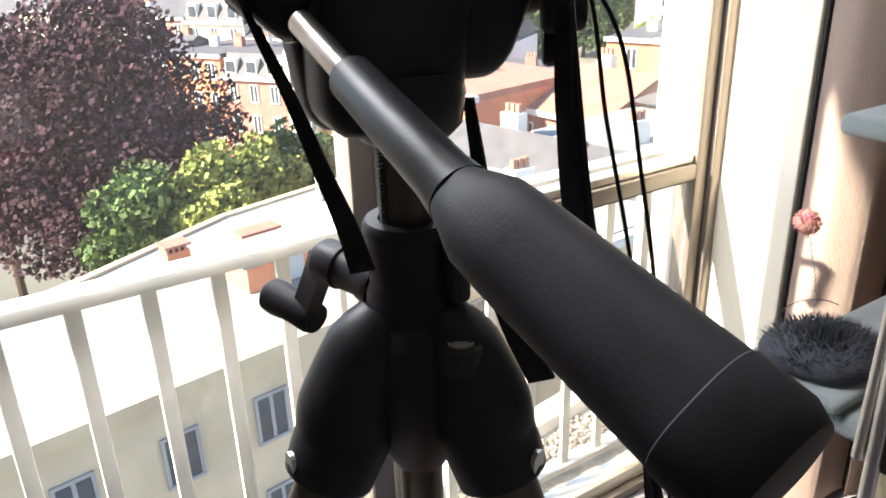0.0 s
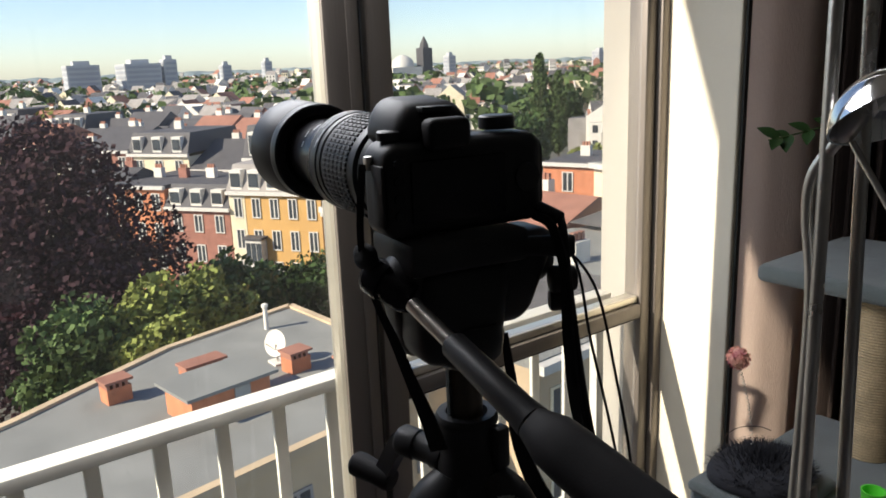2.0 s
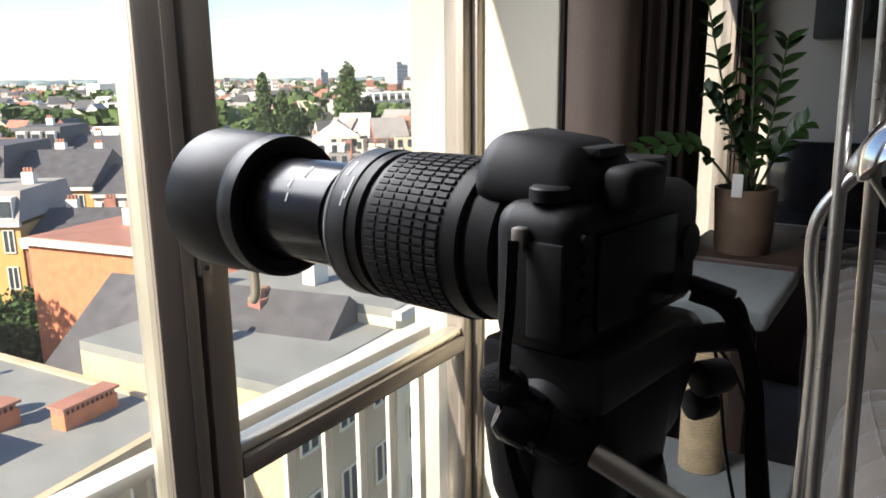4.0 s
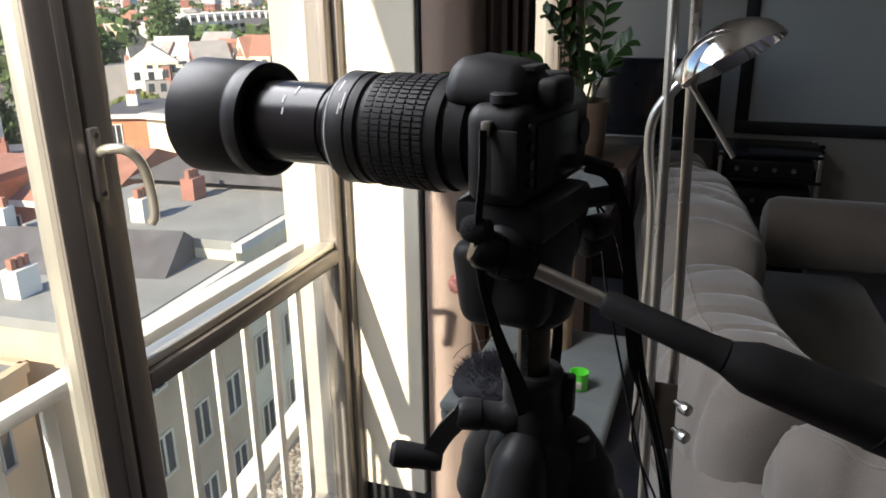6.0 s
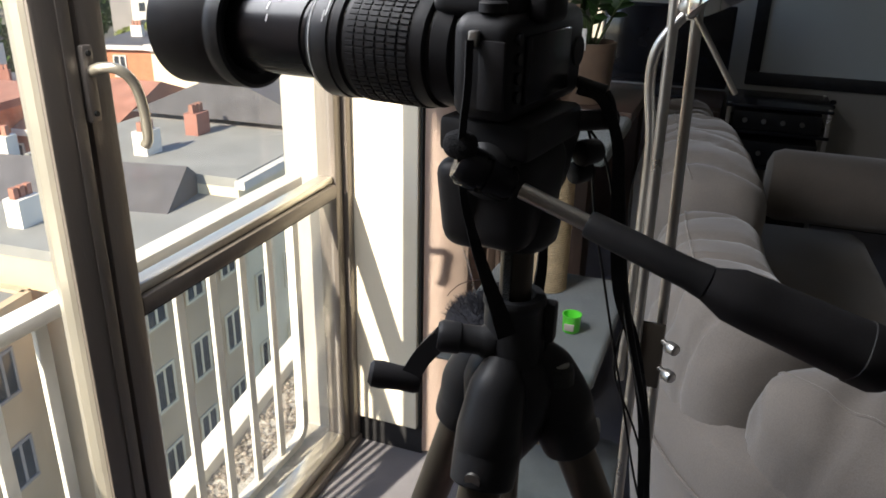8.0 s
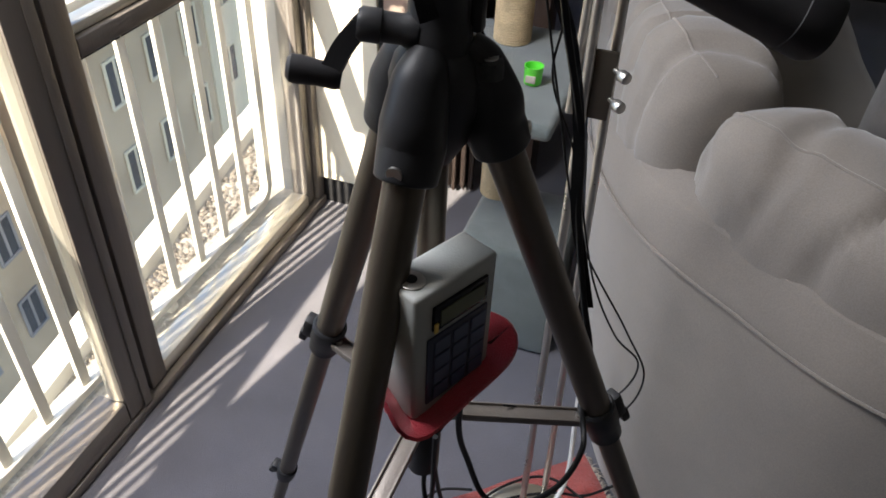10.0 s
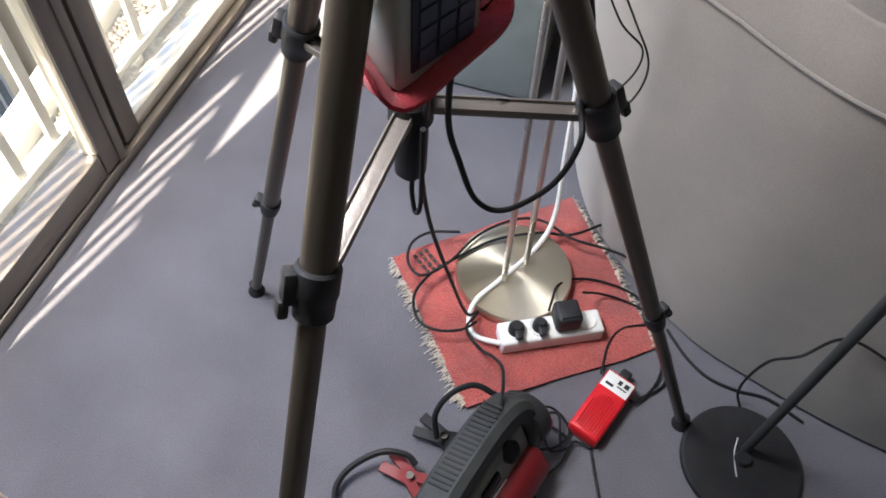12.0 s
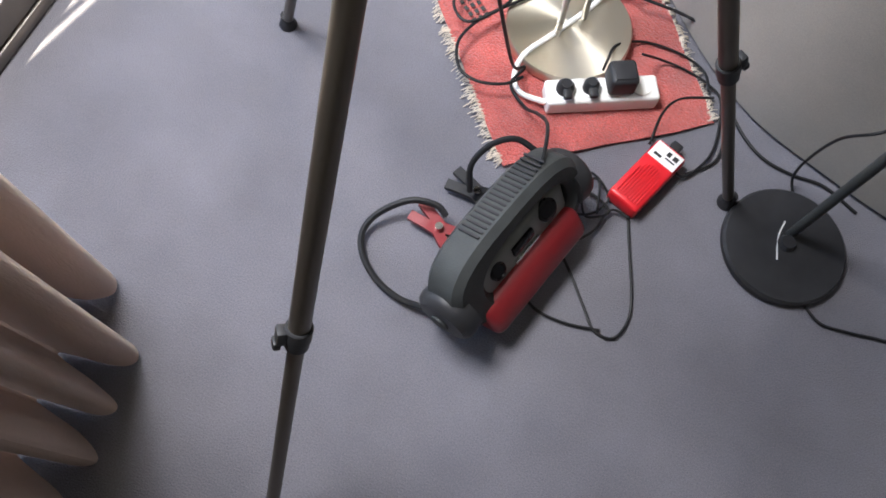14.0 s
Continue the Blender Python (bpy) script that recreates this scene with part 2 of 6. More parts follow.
def box(bm, lo, hi, bevel=0.0, m=None, seg=2):
    """An upright block between two corners."""
    c = [(a + b) / 2 for a, b in zip(lo, hi)]
    s = [abs(b - a) for a, b in zip(lo, hi)]
    r = bmesh.ops.create_cube(bm, size=1.0, matrix=Matrix.Translation(c) @ Matrix.Diagonal((*s, 1)))
    vs = r["verts"]
    if bevel:
        es = list({e for v in vs for e in v.link_edges})
        r = bmesh.ops.bevel(bm, geom=es, offset=min(bevel, min(s) * 0.49), segments=seg, profile=0.5, affect="EDGES")
        vs = list({v for f in r["faces"] for v in f.verts} | {v for v in vs if v.is_valid})
    if m is not None:
        bmesh.ops.transform(bm, matrix=m, verts=vs)
    return vs


def lathe(bm, m, profile, seg=32, caps=True):
    """Turn (height, radius) rows round the z axis of m."""
    rings = []
    for h, r in profile:
        rings.append([bm.verts.new(m @ Vector((r * math.cos(a), r * math.sin(a), h))) for a in (2 * math.pi * i / seg for i in range(seg))])
    for p, q in zip(rings, rings[1:]):
        for i in range(seg):
            j = (i + 1) % seg
            bm.faces.new((p[i], p[j], q[j], q[i]))
    if caps:
        bm.faces.new(rings[0][::-1])
        bm.faces.new(rings[-1])
    return rings


def along(a, b):
    """A pose at a whose z axis points to b."""
    a, b = Vector(a), Vector(b)
    return Matrix.Translation(a) @ (b - a).to_track_quat("Z", "Y").to_matrix().to_4x4()


def rod(bm, a, b, r, r2=None, seg=20, round_end=0.0):
    d = (Vector(b) - Vector(a)).length
    r2 = r if r2 is None else r2
    if round_end:
        e = min(round_end, r * 0.9)
        prof = [(0, r - e), (e * 0.3, r - e * 0.3), (e, r), (d - e, r2), (d - e * 0.3, r2 - e * 0.3), (d, r2 - e)]
    else:
        prof = [(0, r), (d, r2)]
    lathe(bm, along(a, b), prof, seg)


def smooth_line(pts, step=8):
    """A soft line through points (Catmull-Rom)."""
    pts = [Vector(p) for p in pts]
    p = [pts[0] * 2 - pts[1], *pts, pts[-1] * 2 - pts[-2]]
    out = []
    for i in range(1, len(p) - 2):
        for k in range(step):
            t = k / step
            a, b, c, d = p[i - 1], p[i], p[i + 1], p[i + 2]
            out.append(0.5 * (2 * b + (c - a) * t + (2 * a - 5 * b + 4 * c - d) * t * t + (3 * b - a - 3 * c + d) * t ** 3))
    return out + [pts[-1]]


def tube(bm, pts, r, seg=10, flat=None, step=8, taper=None, face=None):
    """A tube along a soft line; flat gives a band (half width, half thickness)."""
    line = smooth_line(pts, step) if step > 1 else [Vector(q) for q in pts]
    up = None
    rings = []
    for i, q in enumerate(line):
        d = (line[min(i + 1, len(line) - 1)] - line[max(i - 1, 0)]).normalized()
        if up is None:
            up = Vector(face) if face else (Vector((0, 0, 1)) if abs(d.z) < 0.9 else Vector((1, 0, 0)))
        side = d.cross(up).normalized()
        up = side.cross(d).normalized()
        k = 1.0 if taper is None else taper(i / (len(line) - 1))
        w, h = (flat if flat else (r, r))
        if flat:
            ring = [q + side * w * k * sx + up * h * sy for sx, sy in ((-1, -1), (1, -1), (1, 1), (-1, 1))]
        else:
            ring = [q + (side * math.cos(a) + up * math.sin(a)) * r * k for a in (2 * math.pi * j / seg for j in range(seg))]
        rings.append([bm.verts.new(v) for v in ring])
    n = len(rings[0])
    for p, q in zip(rings, rings[1:]):
        for j in range(n):
            bm.faces.new((p[j], p[(j + 1) % n], q[(j + 1) % n], q[j]))
    bm.faces.new(rings[0][::-1])
    bm.faces.new(rings[-1])


def quad(bm, *vs):
    return bm.faces.new([bm.verts.new(v) for v in vs])


def B():
    return bmesh.new()


def blob(bm, center, size, m=None, power=2.6, nu=28, nv=18, wrinkle=0.0, seed=0):
    """A soft rounded block (superellipsoid) with wrinkles."""
    c = Vector(center)
    e = 2.0 / power
    f = lambda v: math.copysign(abs(v) ** e, v)
    rows = []
    for i in range(nv + 1):
        th = -math.pi / 2 + math.pi * i / nv
        row = []
        for j in range(nu):
            ph = 2 * math.pi * j / nu
            v = Vector((f(math.cos(th)) * f(math.cos(ph)) * size[0], f(math.cos(th)) * f(math.sin(ph)) * size[1], f(math.sin(th)) * size[2]))
            if wrinkle:
                v *= 1 + wrinkle * noise.noise(Vector((v.x * 9 + seed * 7, v.y * 9, v.z * 9))) + wrinkle * 0.5 * noise.noise(Vector((v.x * 26, v.y * 26 + seed * 3, v.z * 26)))
            if m is not None:
                v = m.to_3x3() @ v
            row.append(bm.verts.new(c + v))
        rows.append(row)
    for p, q in zip(rows, rows[1:]):
        for j in range(nu):
            k = (j + 1) % nu
            bm.faces.new((p[j], p[k], q[k], q[j]))
    bmesh.ops.remove_doubles(bm, verts=rows[0] + rows[-1], dist=1e-5)


# ---- the room ----
def wall_block(name, lo, hi, mat, label, cat="wall"):
    bm = B()
    box(bm, lo, hi)
    return single(name, bm, mat, label, cat, kind="structure", smooth=False)


bm = B()
box(bm, (-0.02, -2.4, -0.25), (4.8, 4.8, 0.0))
single("floor", bm, CARPET, "blue-grey short pile carpet over the whole floor", "floor", kind="structure", smooth=False)
bm = B()
box(bm, (-0.25, -2.4, 2.6), (4.8, 4.8, 2.8))
single("ceiling", bm, CEILING, "plain white painted ceiling over the room", "ceiling", kind="structure", smooth=False)
bm = B()
# the last box is an unseen stub added to trim the floor's sun patch
for lo, hi in (((-0.03, -2.4, 0.0), (0.12, -0.80, 2.6)), ((-0.07, -0.80, 0.0), (0.0, -0.32, 2.6)), ((-0.03, -0.32, 2.42), (0, 1.785, 2.6)), ((-0.2, 1.785, 0), (0, 2.5, 2.6)),
               ((-0.2, 2.5, 0), (0, 4.54, 0.6)), ((-0.2, 2.5, 2.42), (0, 4.54, 2.6)), ((-0.2, 4.54, 0), (0, 4.8, 2.6)), ((-0.26, -0.90, 0.0), (-0.072, -0.801, 0.58))):
    box(bm, lo, hi)
single("wall_west", bm, WALL, "plastered outer wall with two large window openings, plus an added sun-blocking stub", "wall", kind="structure", smooth=False)
wall_block("wall_north", (0, 4.6, 0), (4.8, 4.8, 2.6), WALL, "pale plastered end wall behind the screen")
wall_block("wall_east", (4.6, -2.4, 0), (4.8, 4.6, 2.6), WALL, "pale plastered side wall")
wall_block("wall_south", (0, -2.6, 0), (4.8, -2.4, 2.6), WALL, "pale plastered wall behind the window corner")
bm = B()
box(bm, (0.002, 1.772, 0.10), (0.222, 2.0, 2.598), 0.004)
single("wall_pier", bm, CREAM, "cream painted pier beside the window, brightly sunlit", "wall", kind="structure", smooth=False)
bm = B()
box(bm, (0.2225, 1.785, 0.10), (0.229, 1.99, 2.598), 0.002)
single("trim", bm, DARKGREY, "narrow dark strip on the edge of the pier", "trim", kind="structure", smooth=False)
bm = B()
box(bm, (0.002, 1.79, 0.0), (0.235, 2.0, 0.098), 0.004)
single("baseboard", bm, BLACK, "black painted skirting at the foot of the pier", "baseboard", kind="structure", smooth=False)
bm = B()
box(bm, (0.9, 4.575, 0), (4.6, 4.598, 0.09), 0.004)
single("baseboard_north", bm, BLACK, "black skirting along the end wall", "baseboard", kind="structure", smooth=False)

# window_1: fixed light with transom and a tall glazed leaf
win = thing("window_1", (0, 0.9, 0.0), "large aluminium window with a transom, bright from outside", "window", kind="structure")


def bar(name, lo, hi, mat=ALU, bevel=0.006, parent=None, label=""):
    bm = B()
    box(bm, lo, hi, bevel)
    return part(name, bm, mat, parent or win, label)


bar("outer_frame", (-0.07, -0.319, 0.001), (0.032, 1.784, 0.030))
bar("outer_frame", (-0.07, 1.742, 0.031), (0.026, 1.784, 2.38))
bar("outer_frame", (-0.07, -0.029, 2.38), (0.026, 1.784, 2.42))
bar("outer_frame", (-0.012, -0.029, 0.031), (0.020, -0.001, 2.38))
# unseen panel, added to cut off the sun beside the carpet's bright strip
bar("sun_stop_panel", (-0.012, -0.319, 0.031), (0.008, -0.030, 2.418), ALU, 0.003)
bar("sash_stile", (-0.045, 1.70, 0.033), (0.012, 1.740, 2.378))
bar("sash_stile", (-0.012, 0.886, 0.033), (0.018, 0.942, 2.378))
# the paler metal puts the sun's brightness into this rail's colour
bar("sash_rail", (-0.045, 0.944, 0.033), (0.014, 1.698, 0.074), SATIN, 0.006, None, "pale satin bottom rail, paler than the frame to look sunlit")
bar("sash_rail", (-0.045, 0.944, 2.33), (0.014, 1.698, 2.378))
bar("transom", (-0.045, 0.944, 0.850), (0.016, 1.698, 0.888))
bar("transom_bead", (-0.038, 0.944, 0.889), (0.004, 1.698, 0.908), SATIN, 0.004)
bar("gasket", (-0.010, 0.868, 0.033), (0.004, 0.884, 2.378), RUBBER, 0.002)
bar("leaf_stile", (-0.012, 0.7915, 0.033), (0.028, 0.866, 2.378))
bar("leaf_stile_groove", (0.0285, 0.838, 0.033), (0.0315, 0.862, 2.378), ALU, 0.001)
bm = B()
for z0, z1 in ((0.10, 2.33),):
    a = [Vector((0.022, 0.791, z0)), Vector((-0.012, 0.791, z0)), Vector((-0.012, 0.786, z0)), Vector((0.000, 0.784, z0)), Vector((0.014, 0.787, z0))]
    lo = [bm.verts.new(v) for v in a]
    hi = [bm.verts.new(v + Vector((0, 0, z1 - z0))) for v in a]
    for i in range(5):
        bm.faces.new((lo[i], lo[(i + 1) % 5], hi[(i + 1) % 5], hi[i]))
    bm.faces.new(lo[::-1])
    bm.faces.new(hi)
    bmesh.ops.recalc_face_normals(bm, faces=bm.faces)
part("glazing_bead", bm, SATIN, win, "bright glazing bead catching the sun", False)
bar("leaf_rail", (-0.045, 0.043, 0.033), (0.028, 0.790, 0.098))
bar("leaf_rail", (-0.045, 0.043, 2.33), (0.028, 0.790, 2.378))
bar("leaf_stile", (-0.012, 0.000, 0.033), (0.024, 0.042, 2.378))
bar("gasket", (0.0, 0.944, 0.8445), (0.008, 1.698, 0.8495), RUBBER, 0.001)


def pane(y0, y1, z0, z1, mat, parent):
    bm = B()
    box(bm, (-0.008, y0, z0), (-0.002, y1, z1))
    ob = part("pane", bm, mat, parent, "", False)
    ob.visible_shadow = False
    return ob


pane(0.943, 1.699, 0.075, 0.849, PANE2, win)
pane(0.943, 1.699, 0.909, 2.329, PANE2, win)
pane(0.042, 0.784, 0.099, 2.329, PANE, win)
bm = B()
box(bm, (0.0285, 0.866, 1.235), (0.040, 0.888, 1.355), 0.004)
plate = part("handle_plate", bm, ALU, win)
bm = B()
for z in (1.343, 1.249):
    rod(bm, (0.0395, 0.876, z), (0.043, 0.876, z), 0.0045, seg=12)
part("handle_screw", bm, RUBBER, plate)
bm = B()
tube(bm, [(0.039, 0.878, 1.315), (0.062, 0.880, 1.322), (0.082, 0.893, 1.318), (0.090, 0.912, 1.295), (0.090, 0.925, 1.255), (0.088, 0.930, 1.205), (0.080, 0.930, 1.188)], 0.0085, 12)
part("handle", bm, SATIN, plate, "curved satin window handle")

# window_2 behind the brown curtain
win2 = thing("window_2", (0, 3.4, 0.6), "second tall window, glaring white daylight behind plant", "window", kind="structure")
for lo, hi in (((-0.06, 2.5, 0.6), (0.02, 4.54, 0.65)), ((-0.06, 2.5, 2.37), (0.02, 4.54, 2.42)), ((-0.06, 2.5, 0.65), (0.02, 2.56, 2.37)), ((-0.06, 4.48, 0.65), (0.02, 4.54, 2.37)), ((-0.06, 3.36, 0.65), (0.02, 3.44, 2.37))):
    bar("frame_bar", lo, hi, ALU, 0.005, win2)
for y0, y1 in ((2.56, 3.36), (3.44, 4.48)):
    pane(y0, y1, 0.65, 2.37, PANE, win2)

# balcony railing
rail = thing("railing", (-0.11, 0.5, 0.03), "white painted steel balcony railing with flat bars", "railing")
bm = B()
box(bm, (-0.156, -0.70, 0.862), (-0.104, 1.72, 0.890), 0.004)
part("top_rail", bm, RAIL, rail, "broad white top rail, sunlit")
bm = B()
box(bm, (-0.146, -0.70, 0.030), (-0.114, 1.66, 0.052), 0.003)
part("bottom_rail", bm, RAIL, rail)
bm0 = B()
box(bm0, (-0.136, 0.332, 0.053), (-0.124, 0.360, 0.861), 0.003)
first = part("bar", bm0, RAIL, rail)
for k in range(-8, 11):
    if k:
        o = first.copy()
        scene.collection.objects.link(o)
        o.location.y = 0.122 * k
bm = B()
tube(bm, [(-0.13, 1.688, 0.861), (-0.13, 1.69, 0.5), (-0.13, 1.69, 0.14), (-0.13, 1.683, 0.07), (-0.13, 1.65, 0.042), (-0.13, 1.60, 0.041)], 0.014, flat=(0.014, 0.013), face=(1, 0, 0), step=5)
part("end_bar", bm, RAIL, rail)
for y in (-0.68, 0.23, 1.14):
    bm = B()
    box(bm, (-0.15, y, 0.012), (-0.11, y + 0.03, 0.031), 0.003)
    part("foot_bracket", bm, RAIL, rail)

bm = B()
box(bm, (-0.20, -3.0, -0.3), (-0.071, 7.0, 0.012), 0.012, seg=2)
single("ledge", bm, CONCRETE, "rough weathered concrete sill under the railing", "ledge", kind="structure")
bm = B()
for v in box(bm, (-0.36, 0.65, -0.3), (-0.202, 4.6, -0.045)):
    v.co.x -= 0.15 * (v.co.y - 1.5) * (v.co.x < -0.3)
single("gutter", bm, CONCRETE, "concrete tray outside the railing", "ledge", kind="structure", smooth=False)
bm = B()
for v in box(bm, (-0.43, 0.65, -0.4), (-0.345, 4.6, 0.0), 0.012):
    v.co.x -= 0.15 * (v.co.y - 1.5)
single("kerb", bm, RAIL, "white painted outer kerb of the ledge", "kerb", kind="structure")
bm = B()
rnd = random.Random(5)
for i in range(2600):
    y, r = rnd.uniform(0.9, 3.4), rnd.uniform(0.005, 0.010)
    x = rnd.uniform(-0.335 - 0.15 * (y - 1.5), -0.208)
    bmesh.ops.create_icosphere(bm, subdivisions=1, radius=r, matrix=Matrix.Translation((x, y, -0.043 + r * 0.4)) @ Matrix.Diagonal((1, rnd.uniform(0.7, 1.3), 0.7, 1))) if i < 900 else None
    if i >= 900:
        h = Vector((x, y, -0.044))
        v = [bm.verts.new(h + Vector((math.cos(a) * r, math.sin(a) * r, 0))) for a in (0.2, 1.9, 3.4, 5.0)]
        t = bm.verts.new(h + Vector((r * 0.2, 0, r * 0.9)))
        for j in range(4):
            bm.faces.new((v[j], v[(j + 1) % 4], t))
single("gravel", bm, GRAVEL, "loose brown gravel lying in the tray", "gravel", kind="stuff", smooth=False)


# ---- curtains ----
def curtain(name, line, z0, z1, mat, label, thick=0.004, amp=0.02, waves=6, flare=0.2, fine=90):
    """A hanging cloth along a soft plan line with folds."""
    pts = smooth_line([(x, y, 0) for x, y in line], 12)
    length = [0.0]
    for a, b in zip(pts, pts[1:]):
        length.append(length[-1] + (b - a).length)
    bm = B()
    rows = []
    nz = 14
    for k in range(nz + 1):
        z = z0 + (z1 - z0) * k / nz
        low = 1 + flare * (1 - k / nz)
        row = []
        for j in range(fine + 1):
            s = length[-1] * j / fine
            i = max(i for i in range(len(pts)) if length[i] <= s + 1e-9)
            i = min(i, len(pts) - 2)
            d = pts[i + 1] - pts[i]
            q = pts[i] + d * ((s - length[i]) / max(d.length, 1e-6))
            n = Vector((-d.y, d.x, 0)).normalized()
            ph = 2 * math.pi * waves * j / fine
            w = math.sin(ph + 0.5 * math.sin(ph * 0.5 + k * 0.1)) * amp * low
            row.append(q + n * w + Vector((0, 0, z)))
        rows.append(row)
    v = [[bm.verts.new(q) for q in row] for row in rows]
    for p, q in zip(v, v[1:]):
        for j in range(fine):
            bm.faces.new((p[j], p[j + 1], q[j + 1], q[j]))
    r = bmesh.ops.solidify(bm, geom=bm.faces[:], thickness=thick)
    return single(name, bm, mat, label, "curtain")


curtain("curtain", [(0.231, 1.92), (0.232, 1.800), (0.246, 1.790), (0.285, 1.815), (0.318, 1.855), (0.335, 1.91), (0.338, 2.03)], 0.015, 2.59, BEIGE, "gathered smooth beige curtain hanging beside the pier", amp=0.0015, waves=4, flare=0.0)
curtain("curtain", [(0.335, 2.03), (0.38, 1.99), (0.455, 2.02)], 0.02, 2.59, BROWN, "dark brown curtain drawn together in tight folds", amp=0.016, waves=5, flare=0.1)
# unseen curtain, added to keep the second window's light off the sofa
curtain("curtain", [(0.075, 2.30), (0.085, 2.6), (0.075, 3.0), (0.085, 3.3), (0.080, 3.58)], 0.02, 2.59, BROWN, "dark brown curtain added out of view to block the window's light", amp=0.022, waves=13, flare=0.05, fine=200)
curtain("curtain", [(0.080, 4.37), (0.090, 4.45), (0.085, 4.56)], 0.02, 2.59, BROWN, "dark brown curtain pushed into the room's corner", amp=0.018, waves=4, flare=0.05)
FOLDS = [(0.25, 0.085), (0.40, 0.078), (0.44, 0.05), (0.41, 0.02), (0.35, 0.0), (0.44, -0.008), (0.515, -0.018), (0.53, -0.040), (0.50, -0.058), (0.41, -0.075), (0.49, -0.093), (0.54, -0.110), (0.52, -0.134), (0.42, -0.15), (0.51, -0.168), (0.555, -0.19), (0.53, -0.212), (0.44, -0.23), (0.53, -0.255), (0.555, -0.28), (0.46, -0.31), (0.50, -0.37)]
curtain("curtain", FOLDS, 0.012, 2.59, BEIGE, "pinkish beige curtain with deep rounded folds", amp=0.0, waves=5, flare=0.0, fine=260)


# ---- tripod ----
C = Vector((0.857, 0.424, 0))
FEET = [Vector((0.452, 0.638, 0)), Vector((1.327, 0.625, 0)), Vector((0.826, -0.150, 0))]
tri = thing("tripod", (0.857, 0.424, 0), "tall bronze and black camera tripod with spread legs", "tripod")
bm = B()
rod(bm, C + Vector((0, 0, 0.80)), C + Vector((0, 0, 1.335)), 0.0118, seg=28)
col = part("column", bm, BRONZE, tri, "bronze centre column")
bm = B()
rack = Vector((-0.25, -0.97, 0)).normalized()
tang = Vector((-rack.y, rack.x, 0))
for i in range(24):
    z = 1.285 + i * 0.0019
    c0 = C + rack * 0.0115 + Vector((0, 0, z))
    vs = [c0 - tang * 0.003, c0 + tang * 0.003, c0 + tang * 0.003 + Vector((0, 0, 0.0011)), c0 - tang * 0.003 + Vector((0, 0, 0.0011))]
    a = [bm.verts.new(v) for v in vs]
    b = [bm.verts.new(v + rack * 0.0025) for v in vs]
    for j in range(4):
        bm.faces.new((a[j], a[(j + 1) % 4], b[(j + 1) % 4], b[j]))
    bm.faces.new(b)
part("rack", bm, DARKGREY, col, "toothed lifting rack", False)
bm = B()
lathe(bm, Matrix.Translation(C + Vector((0, 0, 1.238))), [(0, 0.0245), (0.018, 0.0235), (0.022, 0.0215), (0.044, 0.0215), (0.046, 0.0228), (0.050, 0.0228), (0.0525, 0.0212), (0.0525, 0.0152), (0.038, 0.0148)], 40, False)
part("collar", bm, BLACK, tri, "black locking collar")
bm = B()
lathe(bm, Matrix.Translation(C + Vector((0, 0, 1.150))), [(0, 0.014), (0.02, 0.026), (0.050, 0.034), (0.070, 0.035), (0.084, 0.031), (0.092, 0.024)], 36)
part("spider", bm, BLACK, tri)
bm = B()
box(bm, (-0.005, -0.006, -0.016), (0.006, 0.006, 0.016), 0.003, Matrix.Translation(C + Vector((0.0235, 0.010, 1.268))))
part("lock_lever", bm, BLACK, tri)
bm = B()
q = C + Vector((0.036, 0.004, 1.236))
lathe(bm, Matrix.Translation(q), [(-0.012, 0.012), (0.000, 0.0105), (0.001, 0.0085)], 24)
level = part("bubble_level", bm, DARKGREY, tri)
bm = B()
lathe(bm, Matrix.Translation(q + Vector((0, 0, 0.0012))), [(0, 0.007), (0.0012, 0.0068)], 20)
lathe(bm, Matrix.Translation(q + Vector((0, 0, 0.0026))), [(0, 0.0045), (0.0004, 0.0045)], 20)
part("level_glass", bm, GREYBOX, level)
ZT = 1.19
